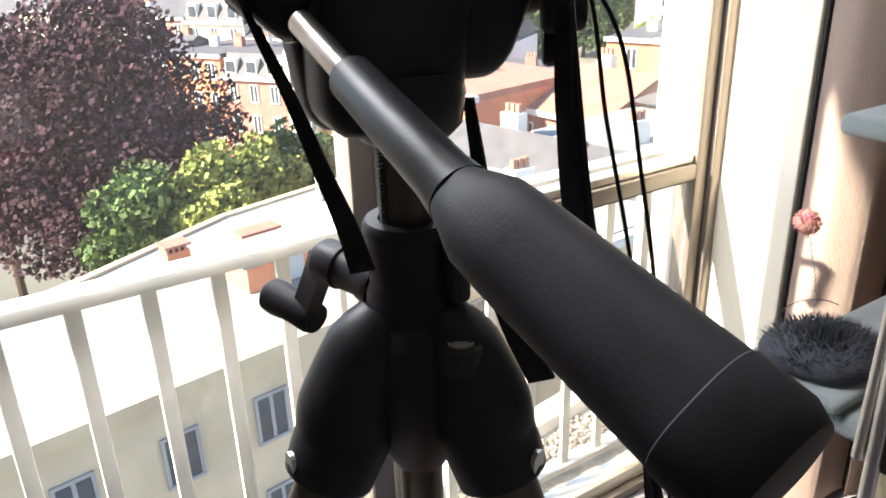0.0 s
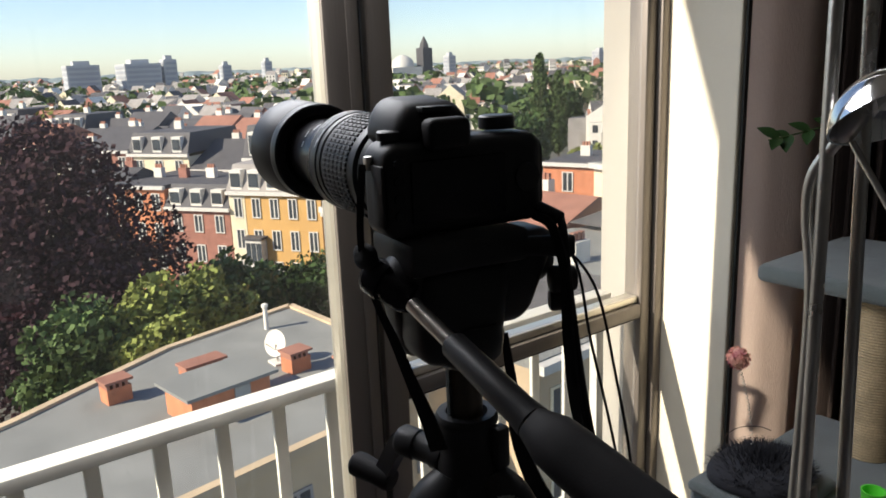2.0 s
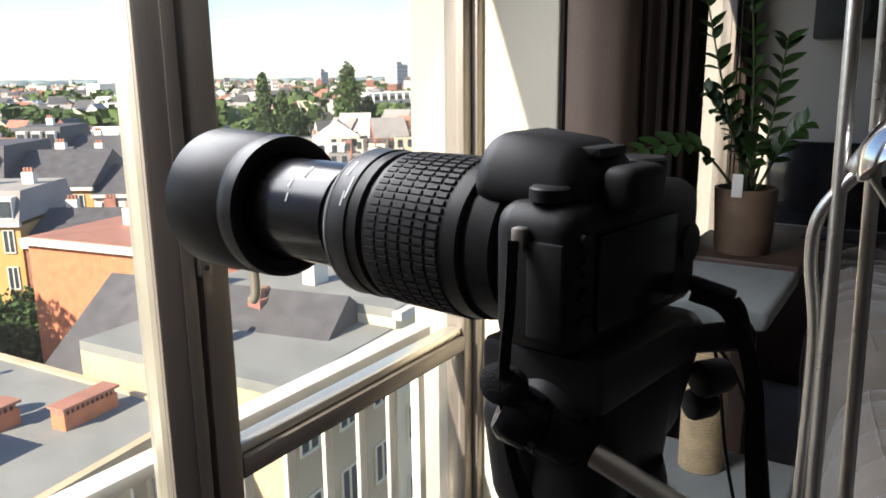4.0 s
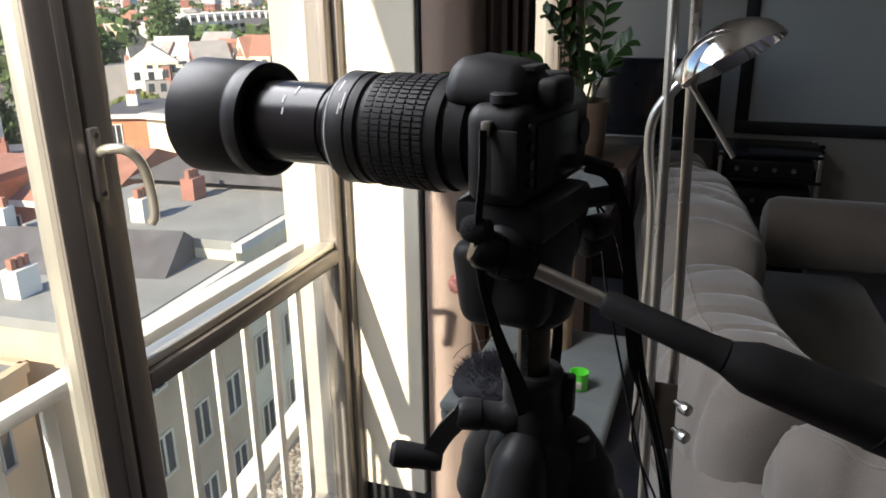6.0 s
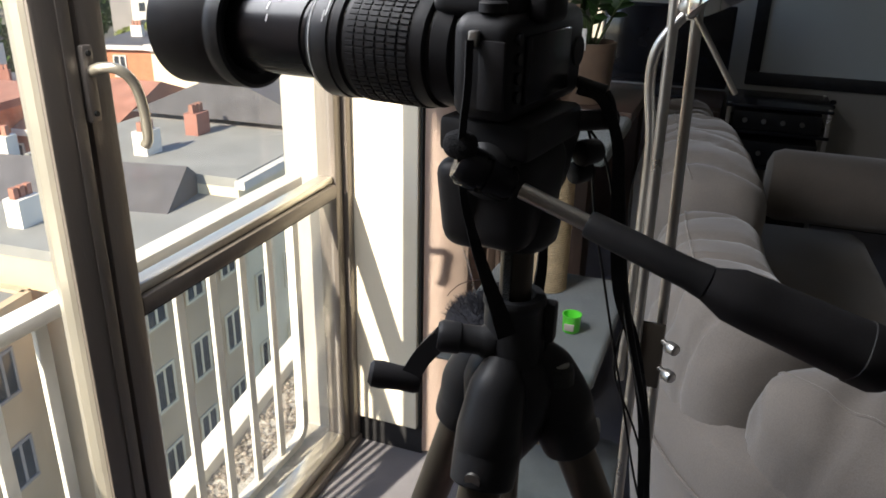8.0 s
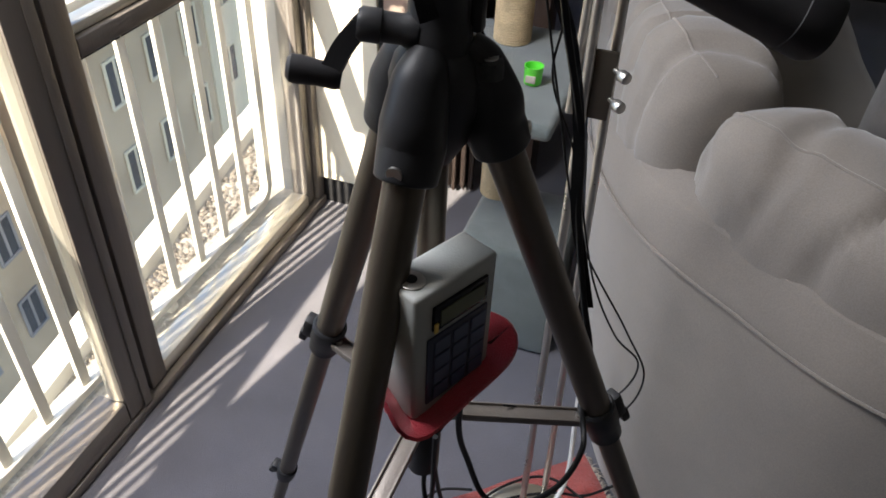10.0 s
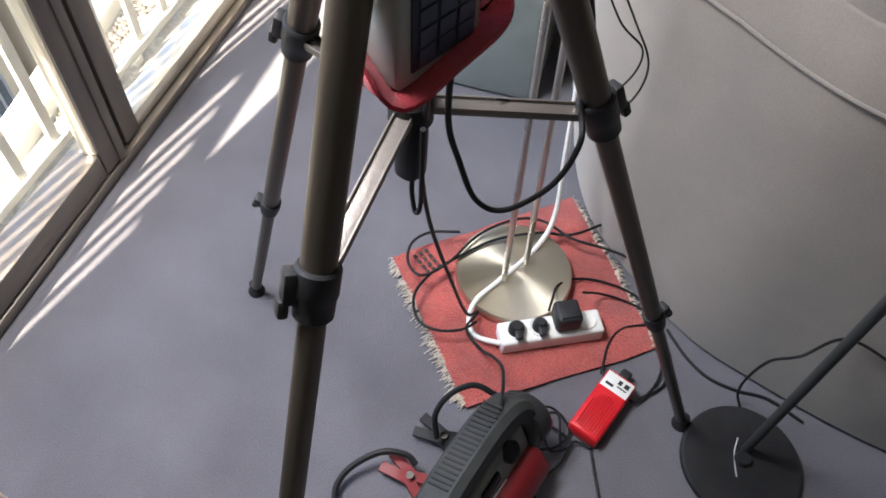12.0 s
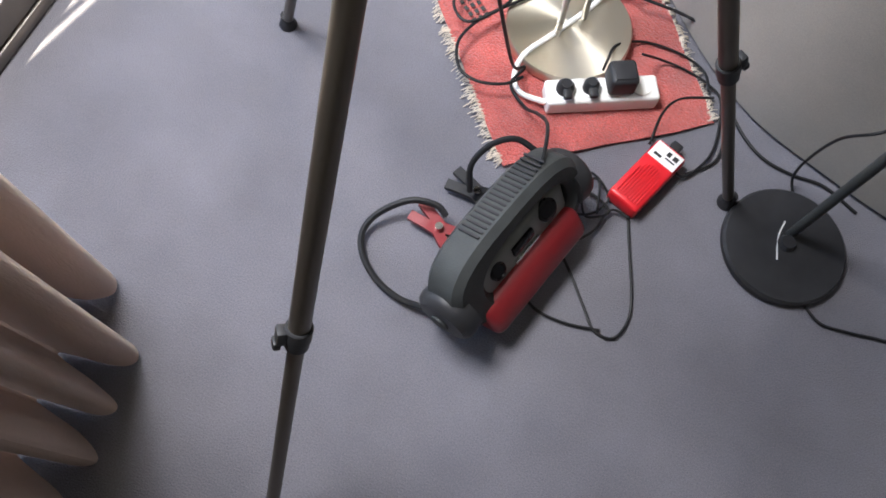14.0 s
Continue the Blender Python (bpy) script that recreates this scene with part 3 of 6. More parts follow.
for k, f in enumerate(FEET):
    out = (f - C).normalized()
    top = C + out * 0.040 + Vector((0, 0, ZT))
    d = (f + Vector((0, 0, 0.012)) - top)
    L = d.length
    at = lambda s: top + d * s
    # swollen shoulder that covers the leg's top, leaning in towards the collar
    bm = B()
    inner = C + out * 0.016 + Vector((0, 0, 1.243))
    line = [inner, C + out * 0.027 + Vector((0, 0, 1.228)), top + Vector((0, 0, 0.010)), at(0.004), at(0.014), at(0.024), at(0.026)]
    rad = [0.013, 0.0205, 0.0240, 0.0248, 0.0242, 0.0232, 0.0175]
    soft = smooth_line(line, 6)
    tube(bm, soft, 1.0, 28, step=1, taper=lambda t: rad[min(int(t * 6), 5)] + (rad[min(int(t * 6) + 1, 6)] - rad[min(int(t * 6), 5)]) * (t * 6 - min(int(t * 6), 5)))
    shoulder = part("shoulder", bm, BLACK, tri, "rounded black plastic shoulder")
    bm = B()
    rod(bm, at(0.012) + out * 0.022, at(0.012) + out * 0.0262, 0.006, seg=16)
    part("hinge_screw", bm, STEEL, shoulder)
    s1, s2 = (ZT - 0.825) / ZT, (ZT - 0.405) / ZT
    bm = B()
    rod(bm, at(0.02), at(s1), 0.0158, 0.0152, 28)
    leg = part("leg", bm, BRONZE, tri, "telescopic bronze leg")
    bm = B()
    rod(bm, at(s1), at(s2), 0.0124, seg=24)
    part("leg_middle", bm, BRONZE, leg)
    bm = B()
    rod(bm, at(s2), at(0.985), 0.0098, seg=20)
    part("leg_lower", bm, BRONZE, leg)
    for s, r, h in ((s1, 0.0195, 0.046), (s2, 0.0158, 0.032)):
        bm = B()
        mm = along(at(s), at(1.0))
        lathe(bm, mm, [(-h * 0.55, r * 0.90), (-h * 0.5, r), (h * 0.02, r), (h * 0.06, r * 0.93), (h * 0.5, r * 0.90), (h * 0.55, r * 0.80)], 28)
        cl = part("clamp", bm, BLACK, leg, "black leg clamp")
        # flip lever on the outer side
        bm = B()
        sidew = mm.to_3x3().inverted() @ out
        ang = math.atan2(sidew.y, sidew.x) + (0.9 if k == 2 else -0.5)
        lm = mm @ Euler((0, 0, ang)).to_matrix().to_4x4()
        box(bm, (r * 0.7, -0.0085, -h * 0.48), (r + 0.009, 0.0085, h * 0.20), 0.003, lm)
        box(bm, (r + 0.002, -0.0075, h * 0.1), (r + 0.012, 0.0075, h * 0.50), 0.003, lm)
        part("clamp_lever", bm, BLACK, leg)
    bm = B()
    lathe(bm, Matrix.Translation(f), [(0, 0.0165), (0.004, 0.0172), (0.010, 0.0150), (0.018, 0.0120), (0.03, 0.0112)], 20)
    part("rubber_foot", bm, GRIP, leg)
    # brace: a shallow metal channel from the hub to the leg
    hub = C + Vector((0, 0, 0.852)) + out * 0.016
    j = at(s1) - out * 0.018 + Vector((0, 0, 0.004))
    bm = B()
    mm = along(hub, j)
    L = (j - hub).length
    box(bm, (-0.0095, -0.0015, 0), (0.0095, 0.0015, L), 0.0007, mm)
    for sgn in (-1, 1):
        box(bm, (sgn * 0.0085 - 0.001, -0.0045, 0.002), (sgn * 0.0085 + 0.001, 0.0045, L - 0.002), 0.0005, mm)
    br = part("brace", bm, ALU, tri, "flat metal brace")
    bm = B()
    rod(bm, mm @ Vector((0, -0.005, L - 0.006)), mm @ Vector((0, 0.005, L - 0.006)), 0.004, seg=12)
    part("brace_pin", bm, STEEL, br)
bm = B()
lathe(bm, Matrix.Translation(C + Vector((0, 0, 0.832))), [(0, 0.018), (0.004, 0.022), (0.03, 0.022), (0.035, 0.018)], 28)
part("brace_hub", bm, BLACK, tri)
bm = B()
lathe(bm, Matrix.Translation(C + Vector((0, 0, 0.755))), [(0, 0.011), (0.008, 0.0165), (0.062, 0.0175), (0.078, 0.016)], 24)
part("column_foot", bm, BLACK, tri)
# crank
bm = B()
h0, h1 = Vector((0.846, 0.412, 1.254)), Vector((0.815, 0.400, 1.258))
lathe(bm, along(h0, h1), [(0, 0.0125), (0.008, 0.0120), (0.010, 0.0106), (0.024, 0.0106), (0.025, 0.0118), (0.038, 0.0118), (0.041, 0.0095)], 28)
crank = part("crank", bm, BLACK, tri, "black height crank")
bm = B()
e = Vector((0.787, 0.393, 1.219))
tube(bm, [h1 + Vector((-0.002, -0.004, 0.002)), h1.lerp(e, 0.5) + Vector((-0.003, 0, 0.002)), e], 0.006, flat=(0.0072, 0.0042), face=(0.2, -0.95, 0.2))
part("crank_arm", bm, BLACK, crank)
bm = B()
lathe(bm, along(e + Vector((0.008, 0.004, -0.002)), e + Vector((-0.024, -0.008, 0.004))), [(0, 0.0085), (0.004, 0.0098), (0.016, 0.0092), (0.030, 0.0105), (0.036, 0.0100), (0.039, 0.0070)], 24)
part("crank_knob", bm, GRIP, crank)

# pan head on the column, in the camera's own frame: x ahead, y to its left
head = thing("pan_head", (0.857, 0.424, 1.325), "black two-way pan head with a long handle", "tripod head")
HM = Matrix.Translation((0.852, 0.405, 1.425)) @ Euler((0, 0, radians(171.5))).to_matrix().to_4x4()
bm = B()
lathe(bm, Matrix.Translation(C + Vector((0, 0, 1.326))), [(0, 0.012), (0.003, 0.020), (0.010, 0.0265), (0.024, 0.0285), (0.034, 0.026)], 36)
part("pan_base", bm, BLACK, head)


def moulded(lo, hi, bevel, m, squeeze, seg=4):
    """A rounded plastic block that narrows towards its foot: squeeze gives (x, y, shift in y) at the bottom."""
    bm = B()
    vs = box(bm, lo, hi, bevel, None, seg)
    cx0, cy0 = (lo[0] + hi[0]) / 2, (lo[1] + hi[1]) / 2
    for v in vs:
        k = max(0.0, min(1.0, (hi[2] - v.co.z) / (hi[2] - lo[2]))) ** 1.6
        v.co.x = cx0 + (v.co.x - cx0) * (1 - squeeze[0] * k)
        v.co.y = cy0 + (v.co.y - cy0) * (1 - squeeze[1] * k) + squeeze[2] * k
    bmesh.ops.transform(bm, matrix=m, verts=bm.verts)
    return bm


part("head_body", moulded((-0.026, -0.052, -0.092), (0.032, 0.022, -0.020), 0.016, HM, (0.16, 0.18, 0.004)), BLACK, head)
part("head_cheek", moulded((-0.022, -0.090, -0.072), (0.026, -0.034, -0.006), 0.012, HM, (0.30, 0.34, 0.016)), BLACK, head)
part("front_pod", moulded((0.006, -0.012, -0.094), (0.044, 0.027, -0.030), 0.013, HM, (0.22, 0.25, -0.004)), BLACK, head)
bm = B()
lathe(bm, along(HM @ Vector((0.002, 0.034, -0.032)), HM @ Vector((0.002, -0.092, -0.032))), [(0, 0.014), (0.004, 0.0185), (0.020, 0.0190), (0.022, 0.0175), (0.100, 0.0180), (0.118, 0.0165), (0.126, 0.012)], 32)
part("tilt_barrel", bm, BLACK, head)
bm = B()
lathe(bm, along(HM @ Vector((-0.014, 0.024, -0.040)), HM @ Vector((0.020, 0.046, -0.022))), [(0, 0.010), (0.004, 0.0125), (0.018, 0.0125), (0.019, 0.0108), (0.022, 0.0108), (0.023, 0.0135), (0.034, 0.0130), (0.038, 0.0100)], 28)
part("tilt_cap", bm, BLACKG, head)
for x, y, z, r, l in ((-0.020, -0.080, -0.043, 0.0100, 0.018), (-0.014, -0.084, -0.060, 0.0085, 0.014)):
    bm = B()
    rod(bm, HM @ Vector((x, y, z)), HM @ Vector((x - 0.008, y - l, z)), r, r * 0.92, 20, 0.003)
    part("clamp_knob", bm, GRIP, head)
bm = B()
rod(bm, HM @ Vector((-0.018, -0.055, -0.015)), HM @ Vector((-0.042, -0.086, -0.015)), 0.0066, 0.0078, 20, 0.003)
part("plate_lever", bm, GRIP, head)
bm = B()
box(bm, (-0.026, -0.060, -0.024), (0.036, 0.030, -0.001), 0.004, HM)
part("mount_plate", bm, BLACK, head)
S, N, E = Vector((0.890, 0.372, 1.378)), Vector((0.990, 0.368, 1.344)), Vector((1.088, 0.376, 1.310))
bm = B()
rod(bm, S - (N - S) * 0.20, S + (N - S) * 0.30, 0.0052, seg=18)
part("handle_rod", bm, STEEL, head, "bare metal handle rod")
bm = B()
d0 = (N - S).length
lathe(bm, along(S + (N - S) * 0.22, N), [(0, 0.0074), (0.002, 0.0086), (d0 * 0.62, 0.0094), (d0 * 0.72, 0.0106)], 24)
part("handle_sleeve", bm, BLACK, head)
bm = B()
L = (E - N).length
gm = along(N - (E - N) * 0.06, E)
for k, (h, r) in enumerate(((0, 0.0100), (0.006, 0.0122), (0.016, 0.0158), (0.030, 0.0166), (L * 0.86, 0.0182), (L * 0.865, 0.0188), (L * 1.00, 0.0188), (L * 1.05, 0.0165), (L * 1.06, 0.010))):
    ring = [bm.verts.new(gm @ Vector((r * math.cos(a) * (1.0 + 0.05 * math.cos(4 * a)), r * math.sin(a) * (1.0 + 0.05 * math.cos(4 * a)), h))) for a in (2 * math.pi * i / 32 for i in range(32))]
    if k:
        for i in range(32):
            bm.faces.new((last[i], last[(i + 1) % 32], ring[(i + 1) % 32], ring[i]))
    else:
        bm.faces.new(ring[::-1])
    last = ring
bm.faces.new(last)
part("handle_grip", bm, GRIP, head, "squared black rubber grip")

# ---- the stills camera ----
slr = thing("camera", (0.852, 0.405, 1.428), "black reflex camera with long zoom lens and hood", "camera")
bm = B()
vs = box(bm, (-0.017, -0.080, 0.000), (0.024, 0.040, 0.066), 0.010, None, 4)
for v in vs:
    # sloping shoulders
    if v.co.z > 0.045:
        v.co.z -= 0.006 * max(0.0, (abs(v.co.y + 0.02) - 0.030) / 0.03)
bmesh.ops.transform(bm, matrix=HM, verts=bm.verts)
part("body", bm, BODYM, slr, "matt black camera body")
bm = B()
box(bm, (-0.014, -0.086, 0.001), (0.046, -0.052, 0.060), 0.013, HM, 4)
part("hand_grip", bm, GRIP, slr, "rubber covered hand grip")
bm = B()
vs = box(bm, (-0.012, -0.032, 0.056), (0.048, 0.030, 0.088), 0.013, None, 4)
for v in vs:
    k = max(0.0, (v.co.z - 0.060) / 0.028)
    v.co.y = -0.001 + (v.co.y + 0.001) * (1 - 0.26 * k)
    v.co.x = v.co.x * (1 - 0.14 * k) + 0.002 * k
    v.co.z -= 0.010 * k * max(0.0, (0.010 - v.co.x) / 0.022)
bmesh.ops.transform(bm, matrix=HM, verts=bm.verts)
prism_top = part("prism_housing", bm, BODYM, slr)
bm = B()
box(bm, (-0.010, -0.012, 0.0785), (0.006, 0.010, 0.0825), 0.001, HM)
part("hot_shoe", bm, DARKGREY, prism_top)
bm = B()
box(bm, (0.012, -0.028, 0.066), (0.0135, 0.026, 0.0668), 0, HM)
part("flash_seam", bm, RUBBER, prism_top)
bm = B()
box(bm, (-0.028, -0.016, 0.056), (-0.012, 0.014, 0.076), 0.005, HM, 3)
part("eyecup", bm, GRIP, slr)
bm = B()
lathe(bm, HM @ Matrix.Translation((0.004, -0.054, 0.0640)), [(0, 0.0125), (0.008, 0.0125), (0.0092, 0.0110)], 32)
part("mode_dial", bm, BLACK, slr)
bm = B()
lathe(bm, HM @ Matrix.Translation((0.030, -0.068, 0.0590)), [(0, 0.0065), (0.0035, 0.0062), (0.0042, 0.005)], 20)
part("shutter_button", bm, BLACKG, slr)
bm = B()
lathe(bm, HM @ Matrix.Translation((0.002, 0.028, 0.0625)), [(0, 0.0085), (0.005, 0.0085), (0.006, 0.0072)], 24)
part("drive_dial", bm, BLACK, slr)
bm = B()
box(bm, (-0.0195, -0.046, 0.010), (-0.0165, 0.024, 0.050), 0.0012, HM)
part("rear_screen", bm, BLACKG, slr)
for z in (0.016, 0.027, 0.038, 0.049):
    bm = B()
    rod(bm, HM @ Vector((-0.0165, 0.032, z)), HM @ Vector((-0.0185, 0.032, z)), 0.0035, seg=14)
    part("rear_button", bm, BLACKG, slr)
bm = B()
rod(bm, HM @ Vector((-0.0165, -0.064, 0.032)), HM @ Vector((-0.0190, -0.064, 0.032)), 0.0095, seg=24)
part("control_pad", bm, BLACK, slr)
bm = B()
box(bm, (-0.013, 0.0395, 0.008), (0.004, 0.0420, 0.048), 0.002, HM)
part("port_door", bm, GRIP, slr, "black rubber port door")
bm = B()
rod(bm, HM @ Vector((-0.015, -0.074, 0.010)), HM @ Vector((-0.036, -0.078, 0.004)), 0.0042, 0.0048, 16, 0.001)
part("cable_plug", bm, BLACK, slr)
for y in (0.0400, -0.0830):
    bm = B()
    box(bm, (0.004, y - 0.002, 0.044), (0.010, y + 0.004, 0.053), 0.001, HM)
    part("strap_lug", bm, STEEL, slr)
AX = HM @ Matrix.Translation((0, 0, 0.035)) @ Euler((0, radians(90), 0)).to_matrix().to_4x4()
bm = B()
lathe(bm, AX, [(0.018, 0.031), (0.028, 0.031), (0.029, 0.0345), (0.040, 0.0360), (0.041, 0.0345), (0.044, 0.0345), (0.045, 0.0375), (0.052, 0.0382), (0.102, 0.0388), (0.1035, 0.0365), (0.106, 0.0365), (0.107, 0.0386), (0.112, 0.0390), (0.1125, 0.0385), (0.1145, 0.0385), (0.115, 0.0394), (0.128, 0.0394), (0.133, 0.0370), (0.134, 0.029)], 72)
lens = part("lens_barrel", bm, BLACK, slr, "black zoom barrel")
bm = B()
for ring in range(6):
    for j in range(64):
        a = 2 * math.pi * j / 64
        x = 0.0575 + ring * 0.0078
        mm = AX @ Euler((0, 0, a)).to_matrix().to_4x4() @ Matrix.Translation((0.0382, 0, x))
        vs = [mm @ Vector(v) for v in ((0, -0.0014, -0.0032), (0, 0.0014, -0.0032), (0, 0.0014, 0.0032), (0, -0.0014, 0.0032))]
        ws = [mm @ Vector(v) for v in ((0.0011, -0.0011, -0.0028), (0.0011, 0.0011, -0.0028), (0.0011, 0.0011, 0.0028), (0.0011, -0.0011, 0.0028))]
        p, q = [bm.verts.new(v) for v in vs], [bm.verts.new(v) for v in ws]
        for i in range(4):
            bm.faces.new((p[i], p[(i + 1) % 4], q[(i + 1) % 4], q[i]))
        bm.faces.new(q)
tagged(part("zoom_ring", bm, GRIP, lens, "ribbed rubber zoom ring", False), kind="stuff")
bm = B()
lathe(bm, AX, [(0.1278, 0.0395), (0.1286, 0.0398), (0.1296, 0.0392)], 72, False)
part("silver_line", bm, SILVER, lens)
bm = B()
lathe(bm, AX, [(0.132, 0.0280), (0.140, 0.0297), (0.141, 0.0284), (0.144, 0.0284), (0.145, 0.0297), (0.215, 0.0302)], 56)
part("inner_barrel", bm, BLACKG, slr, "extended glossy inner barrel")
for a, x, w in ((2.2, 0.117, 0.012), (2.05, 0.119, 0.008), (2.5, 0.123, 0.010), (2.3, 0.175, 0.006), (2.0, 0.173, 0.005), (2.6, 0.168, 0.008)):
    r = 0.0396 if x < 0.15 else 0.0304
    mm = AX @ Euler((0, 0, a)).to_matrix().to_4x4() @ Matrix.Translation((r, 0, x))
    bm = B()
    quad(bm, *[mm @ Vector(v) for v in ((0, -w / 2, -0.0006), (0, w / 2, -0.0006), (0, w / 2, 0.0006), (0, -w / 2, 0.0006))])
    part("lens_marking", bm, SILVER, lens, "", False)
bm = B()
lathe(bm, AX, [(0.214, 0.0300), (0.208, 0.0330), (0.205, 0.0400), (0.206, 0.0425), (0.212, 0.0432), (0.217, 0.0430), (0.2185, 0.0424), (0.2205, 0.0424), (0.222, 0.0434), (0.272, 0.0448), (0.2735, 0.0428), (0.244, 0.040), (0.226, 0.033), (0.216, 0.0300)], 72, False)
part("lens_hood", bm, BLACK, slr, "deep black lens hood")
bm = B()
lathe(bm, AX, [(0.215, 0.0295), (0.217, 0.0280), (0.2175, 0.001)], 44)
part("front_glass", bm, BLACKG, slr)

# strap: two thin straps meeting in a wide neck band
strap = thing("camera_strap", (0.90, 0.46, 0.95), "black woven neck strap hanging from the camera", "strap")
lugL, lugR = HM @ Vector((0.008, 0.045, 0.048)), HM @ Vector((0.008, -0.087, 0.048))
bm = B()
tube(bm, [lugL, lugL + Vector((0.001, -0.004, -0.025)), (0.836, 0.358, 1.418), (0.834, 0.366, 1.385), (0.838, 0.378, 1.350), (0.846, 0.386, 1.318), (0.853, 0.392, 1.294), (0.860, 0.396, 1.270)], 0.004, flat=(0.0032, 0.0009), face=(0.6, -0.8, 0), taper=lambda t: 0.7 + 2.6 * max(0, t - 0.45))
part("strap_band", bm, STRAP, strap)
bm = B()
blob(bm, (0.834, 0.362, 1.412), (0.011, 0.006, 0.009), None, 2.4, 20, 12, 0.2, 2)
part("strap_knot", bm, STRAP, strap)
bm = B()
tube(bm, [(0.868, 0.452, 1.345), (0.867, 0.460, 1.300), (0.864, 0.466, 1.262), (0.872, 0.474, 1.225), (0.884, 0.486, 1.190)], 0.004, flat=(0.0062, 0.0012), face=(0.5, -0.8, 0), taper=lambda t: 0.4 + 0.9 * t)
part("strap_tail", bm, STRAP, strap)
bm = B()
tube(bm, [(0.880, 0.470, 1.430), (0.898, 0.470, 1.424), (0.912, 0.468, 1.395), (0.917, 0.467, 1.345), (0.924, 0.472, 1.285), (0.938, 0.500, 1.225), (0.953, 0.500, 1.160), (0.962, 0.502, 1.080), (0.974, 0.504, 1.030), (0.990, 0.504, 0.970)], 0.005, flat=(0.0046, 0.0012), face=(0.5, -0.85, 0), taper=lambda t: 0.6 + 0.4 * min(1, t * 3))
part("neck_band", bm, STRAP, strap, "broad padded neck band")

# ---- keypad box held by the red strap ----
ctl = thing("control_box", (0.895, 0.365, 0.975), "grey plastic handheld box with keypad and small display", "control box")
bx = (Vector((0.935, 0.351, 0)) - Vector((0.904, 0.288, 0))).normalized()
by = Vector((-bx.y, bx.x, 0))
BM = Matrix(((bx.x, by.x, 0, 0.882), (bx.y, by.y, 0, 0.322), (0, 0, 1, 0.962), (0, 0, 0, 1))) @ Matrix.Diagonal((1.22, 1.30, 1.10, 1))
bm = B()
box(bm, (0, 0, 0), (0.072, 0.030, 0.120), 0.0035, BM, 3)
part("case", bm, GREYBOX, ctl)
bm = B()
box(bm, (0.010, -0.0016, 0.012), (0.064, 0.0004, 0.078), 0.0008, BM)
part("keypad", bm, PANEL, ctl)
bm = B()
box(bm, (0.014, -0.0022, 0.084), (0.062, 0.0006, 0.106), 0.0008, BM)
lcd_frame = part("display_bezel", bm, BLACKG, ctl)
bm = B()
box(bm, (0.019, -0.0030, 0.088), (0.058, -0.0023, 0.102), 0, BM)
part("display", bm, LCD, ctl, "olive green display", False)
bm = B()
box(bm, (0.0135, -0.0034, 0.0845), (0.0165, -0.0023, 0.0925), 0, BM)
part("indicator", bm, material("amber_mark", (0.8, 0.55, 0.12), 0.4), ctl, "", False)
for r in range(4):
    for c in range(3):
        bm = B()
        box(bm, (0.015 + c * 0.0165, -0.0028, 0.016 + r * 0.0152), (0.0285 + c * 0.0165, -0.0017, 0.0285 + r * 0.0152), 0.0004, BM)
        part("key", bm, KEY, ctl, "", False)
bm = B()
lathe(bm, BM @ Matrix.Translation((0.011, 0.015, 0.1198)), [(0, 0.0085), (0.0015, 0.0085), (0.0022, 0.0072)], 24)
jack = part("socket_ring", bm, STEEL, ctl)
bm = B()
lathe(bm, BM @ Matrix.Translation((0.011, 0.015, 0.1221)), [(0, 0.0036), (0.0006, 0.0036)], 16)
part("socket_hole", bm, RUBBER, jack)
bm = B()
band = [BM @ Vector(v) for v in ((-0.004, 0.034, 0.028), (-0.005, 0.015, 0.012), (-0.004, -0.004, 0.0), (0.036, -0.006, 0.008), (0.076, -0.005, 0.016), (0.086, 0.004, 0.026), (0.078, 0.034, 0.014), (0.036, 0.037, 0.010), (-0.004, 0.034, 0.022))]
tube(bm, band, 0.01, flat=(0.0145, 0.0018), face=(0.1, 0.0, 0), step=6)
part("red_strap", bm, REDCLOTH, ctl, "fuzzy red hook-and-loop strap")
bm = B()
blob(bm, BM @ Vector((0.036, 0.016, -0.008)), (0.040, 0.019, 0.010), BM, 4, 24, 10, 0.05)
part("strap_sling", bm, REDCLOTH, ctl)


# ---- cables ----
def cable(pts, r, label, mat=CABLE, seg=8, cat="cable"):
    bm = B()
    tube(bm, pts, r, seg)
    return single("cable", bm, mat, label, cat)


def flat(pts, z, r=0):
    return [(x, y, z) for x, y in pts]


cable([HM @ Vector((-0.036, -0.078, 0.004)), (0.905, 0.474, 1.418), (0.916, 0.470, 1.37), (0.930, 0.478, 1.27), (0.956, 0.502, 1.15), (0.966, 0.502, 1.07), (0.985, 0.500, 0.98), (1.001, 0.495, 0.92), (1.008, 0.48, 0.85), (1.016, 0.45, 0.83), (1.000, 0.43, 0.785), (0.960, 0.42, 0.742), (0.930, 0.415, 0.752), (0.910, 0.41, 0.81), (0.900, 0.40, 0.87), (0.905, 0.385, 0.97)], 0.0031, "black shutter cable looping from control box up to camera")
cable([(0.893, 0.365, 0.97), (0.880, 0.40, 0.88), (0.862, 0.45, 0.78), (0.846, 0.50, 0.66), (0.845, 0.55, 0.50), (0.862, 0.61, 0.30), (0.885, 0.68, 0.08), (0.900, 0.718, 0.03), (0.889, 0.679, 0.022), (0.93, 0.640, 0.03), (0.959, 0.606, 0.08), (0.985, 0.55, 0.15), (1.000, 0.47, 0.19), (1.004, 0.43, 0.15)], 0.0032, "black supply cable dropping from the control box")
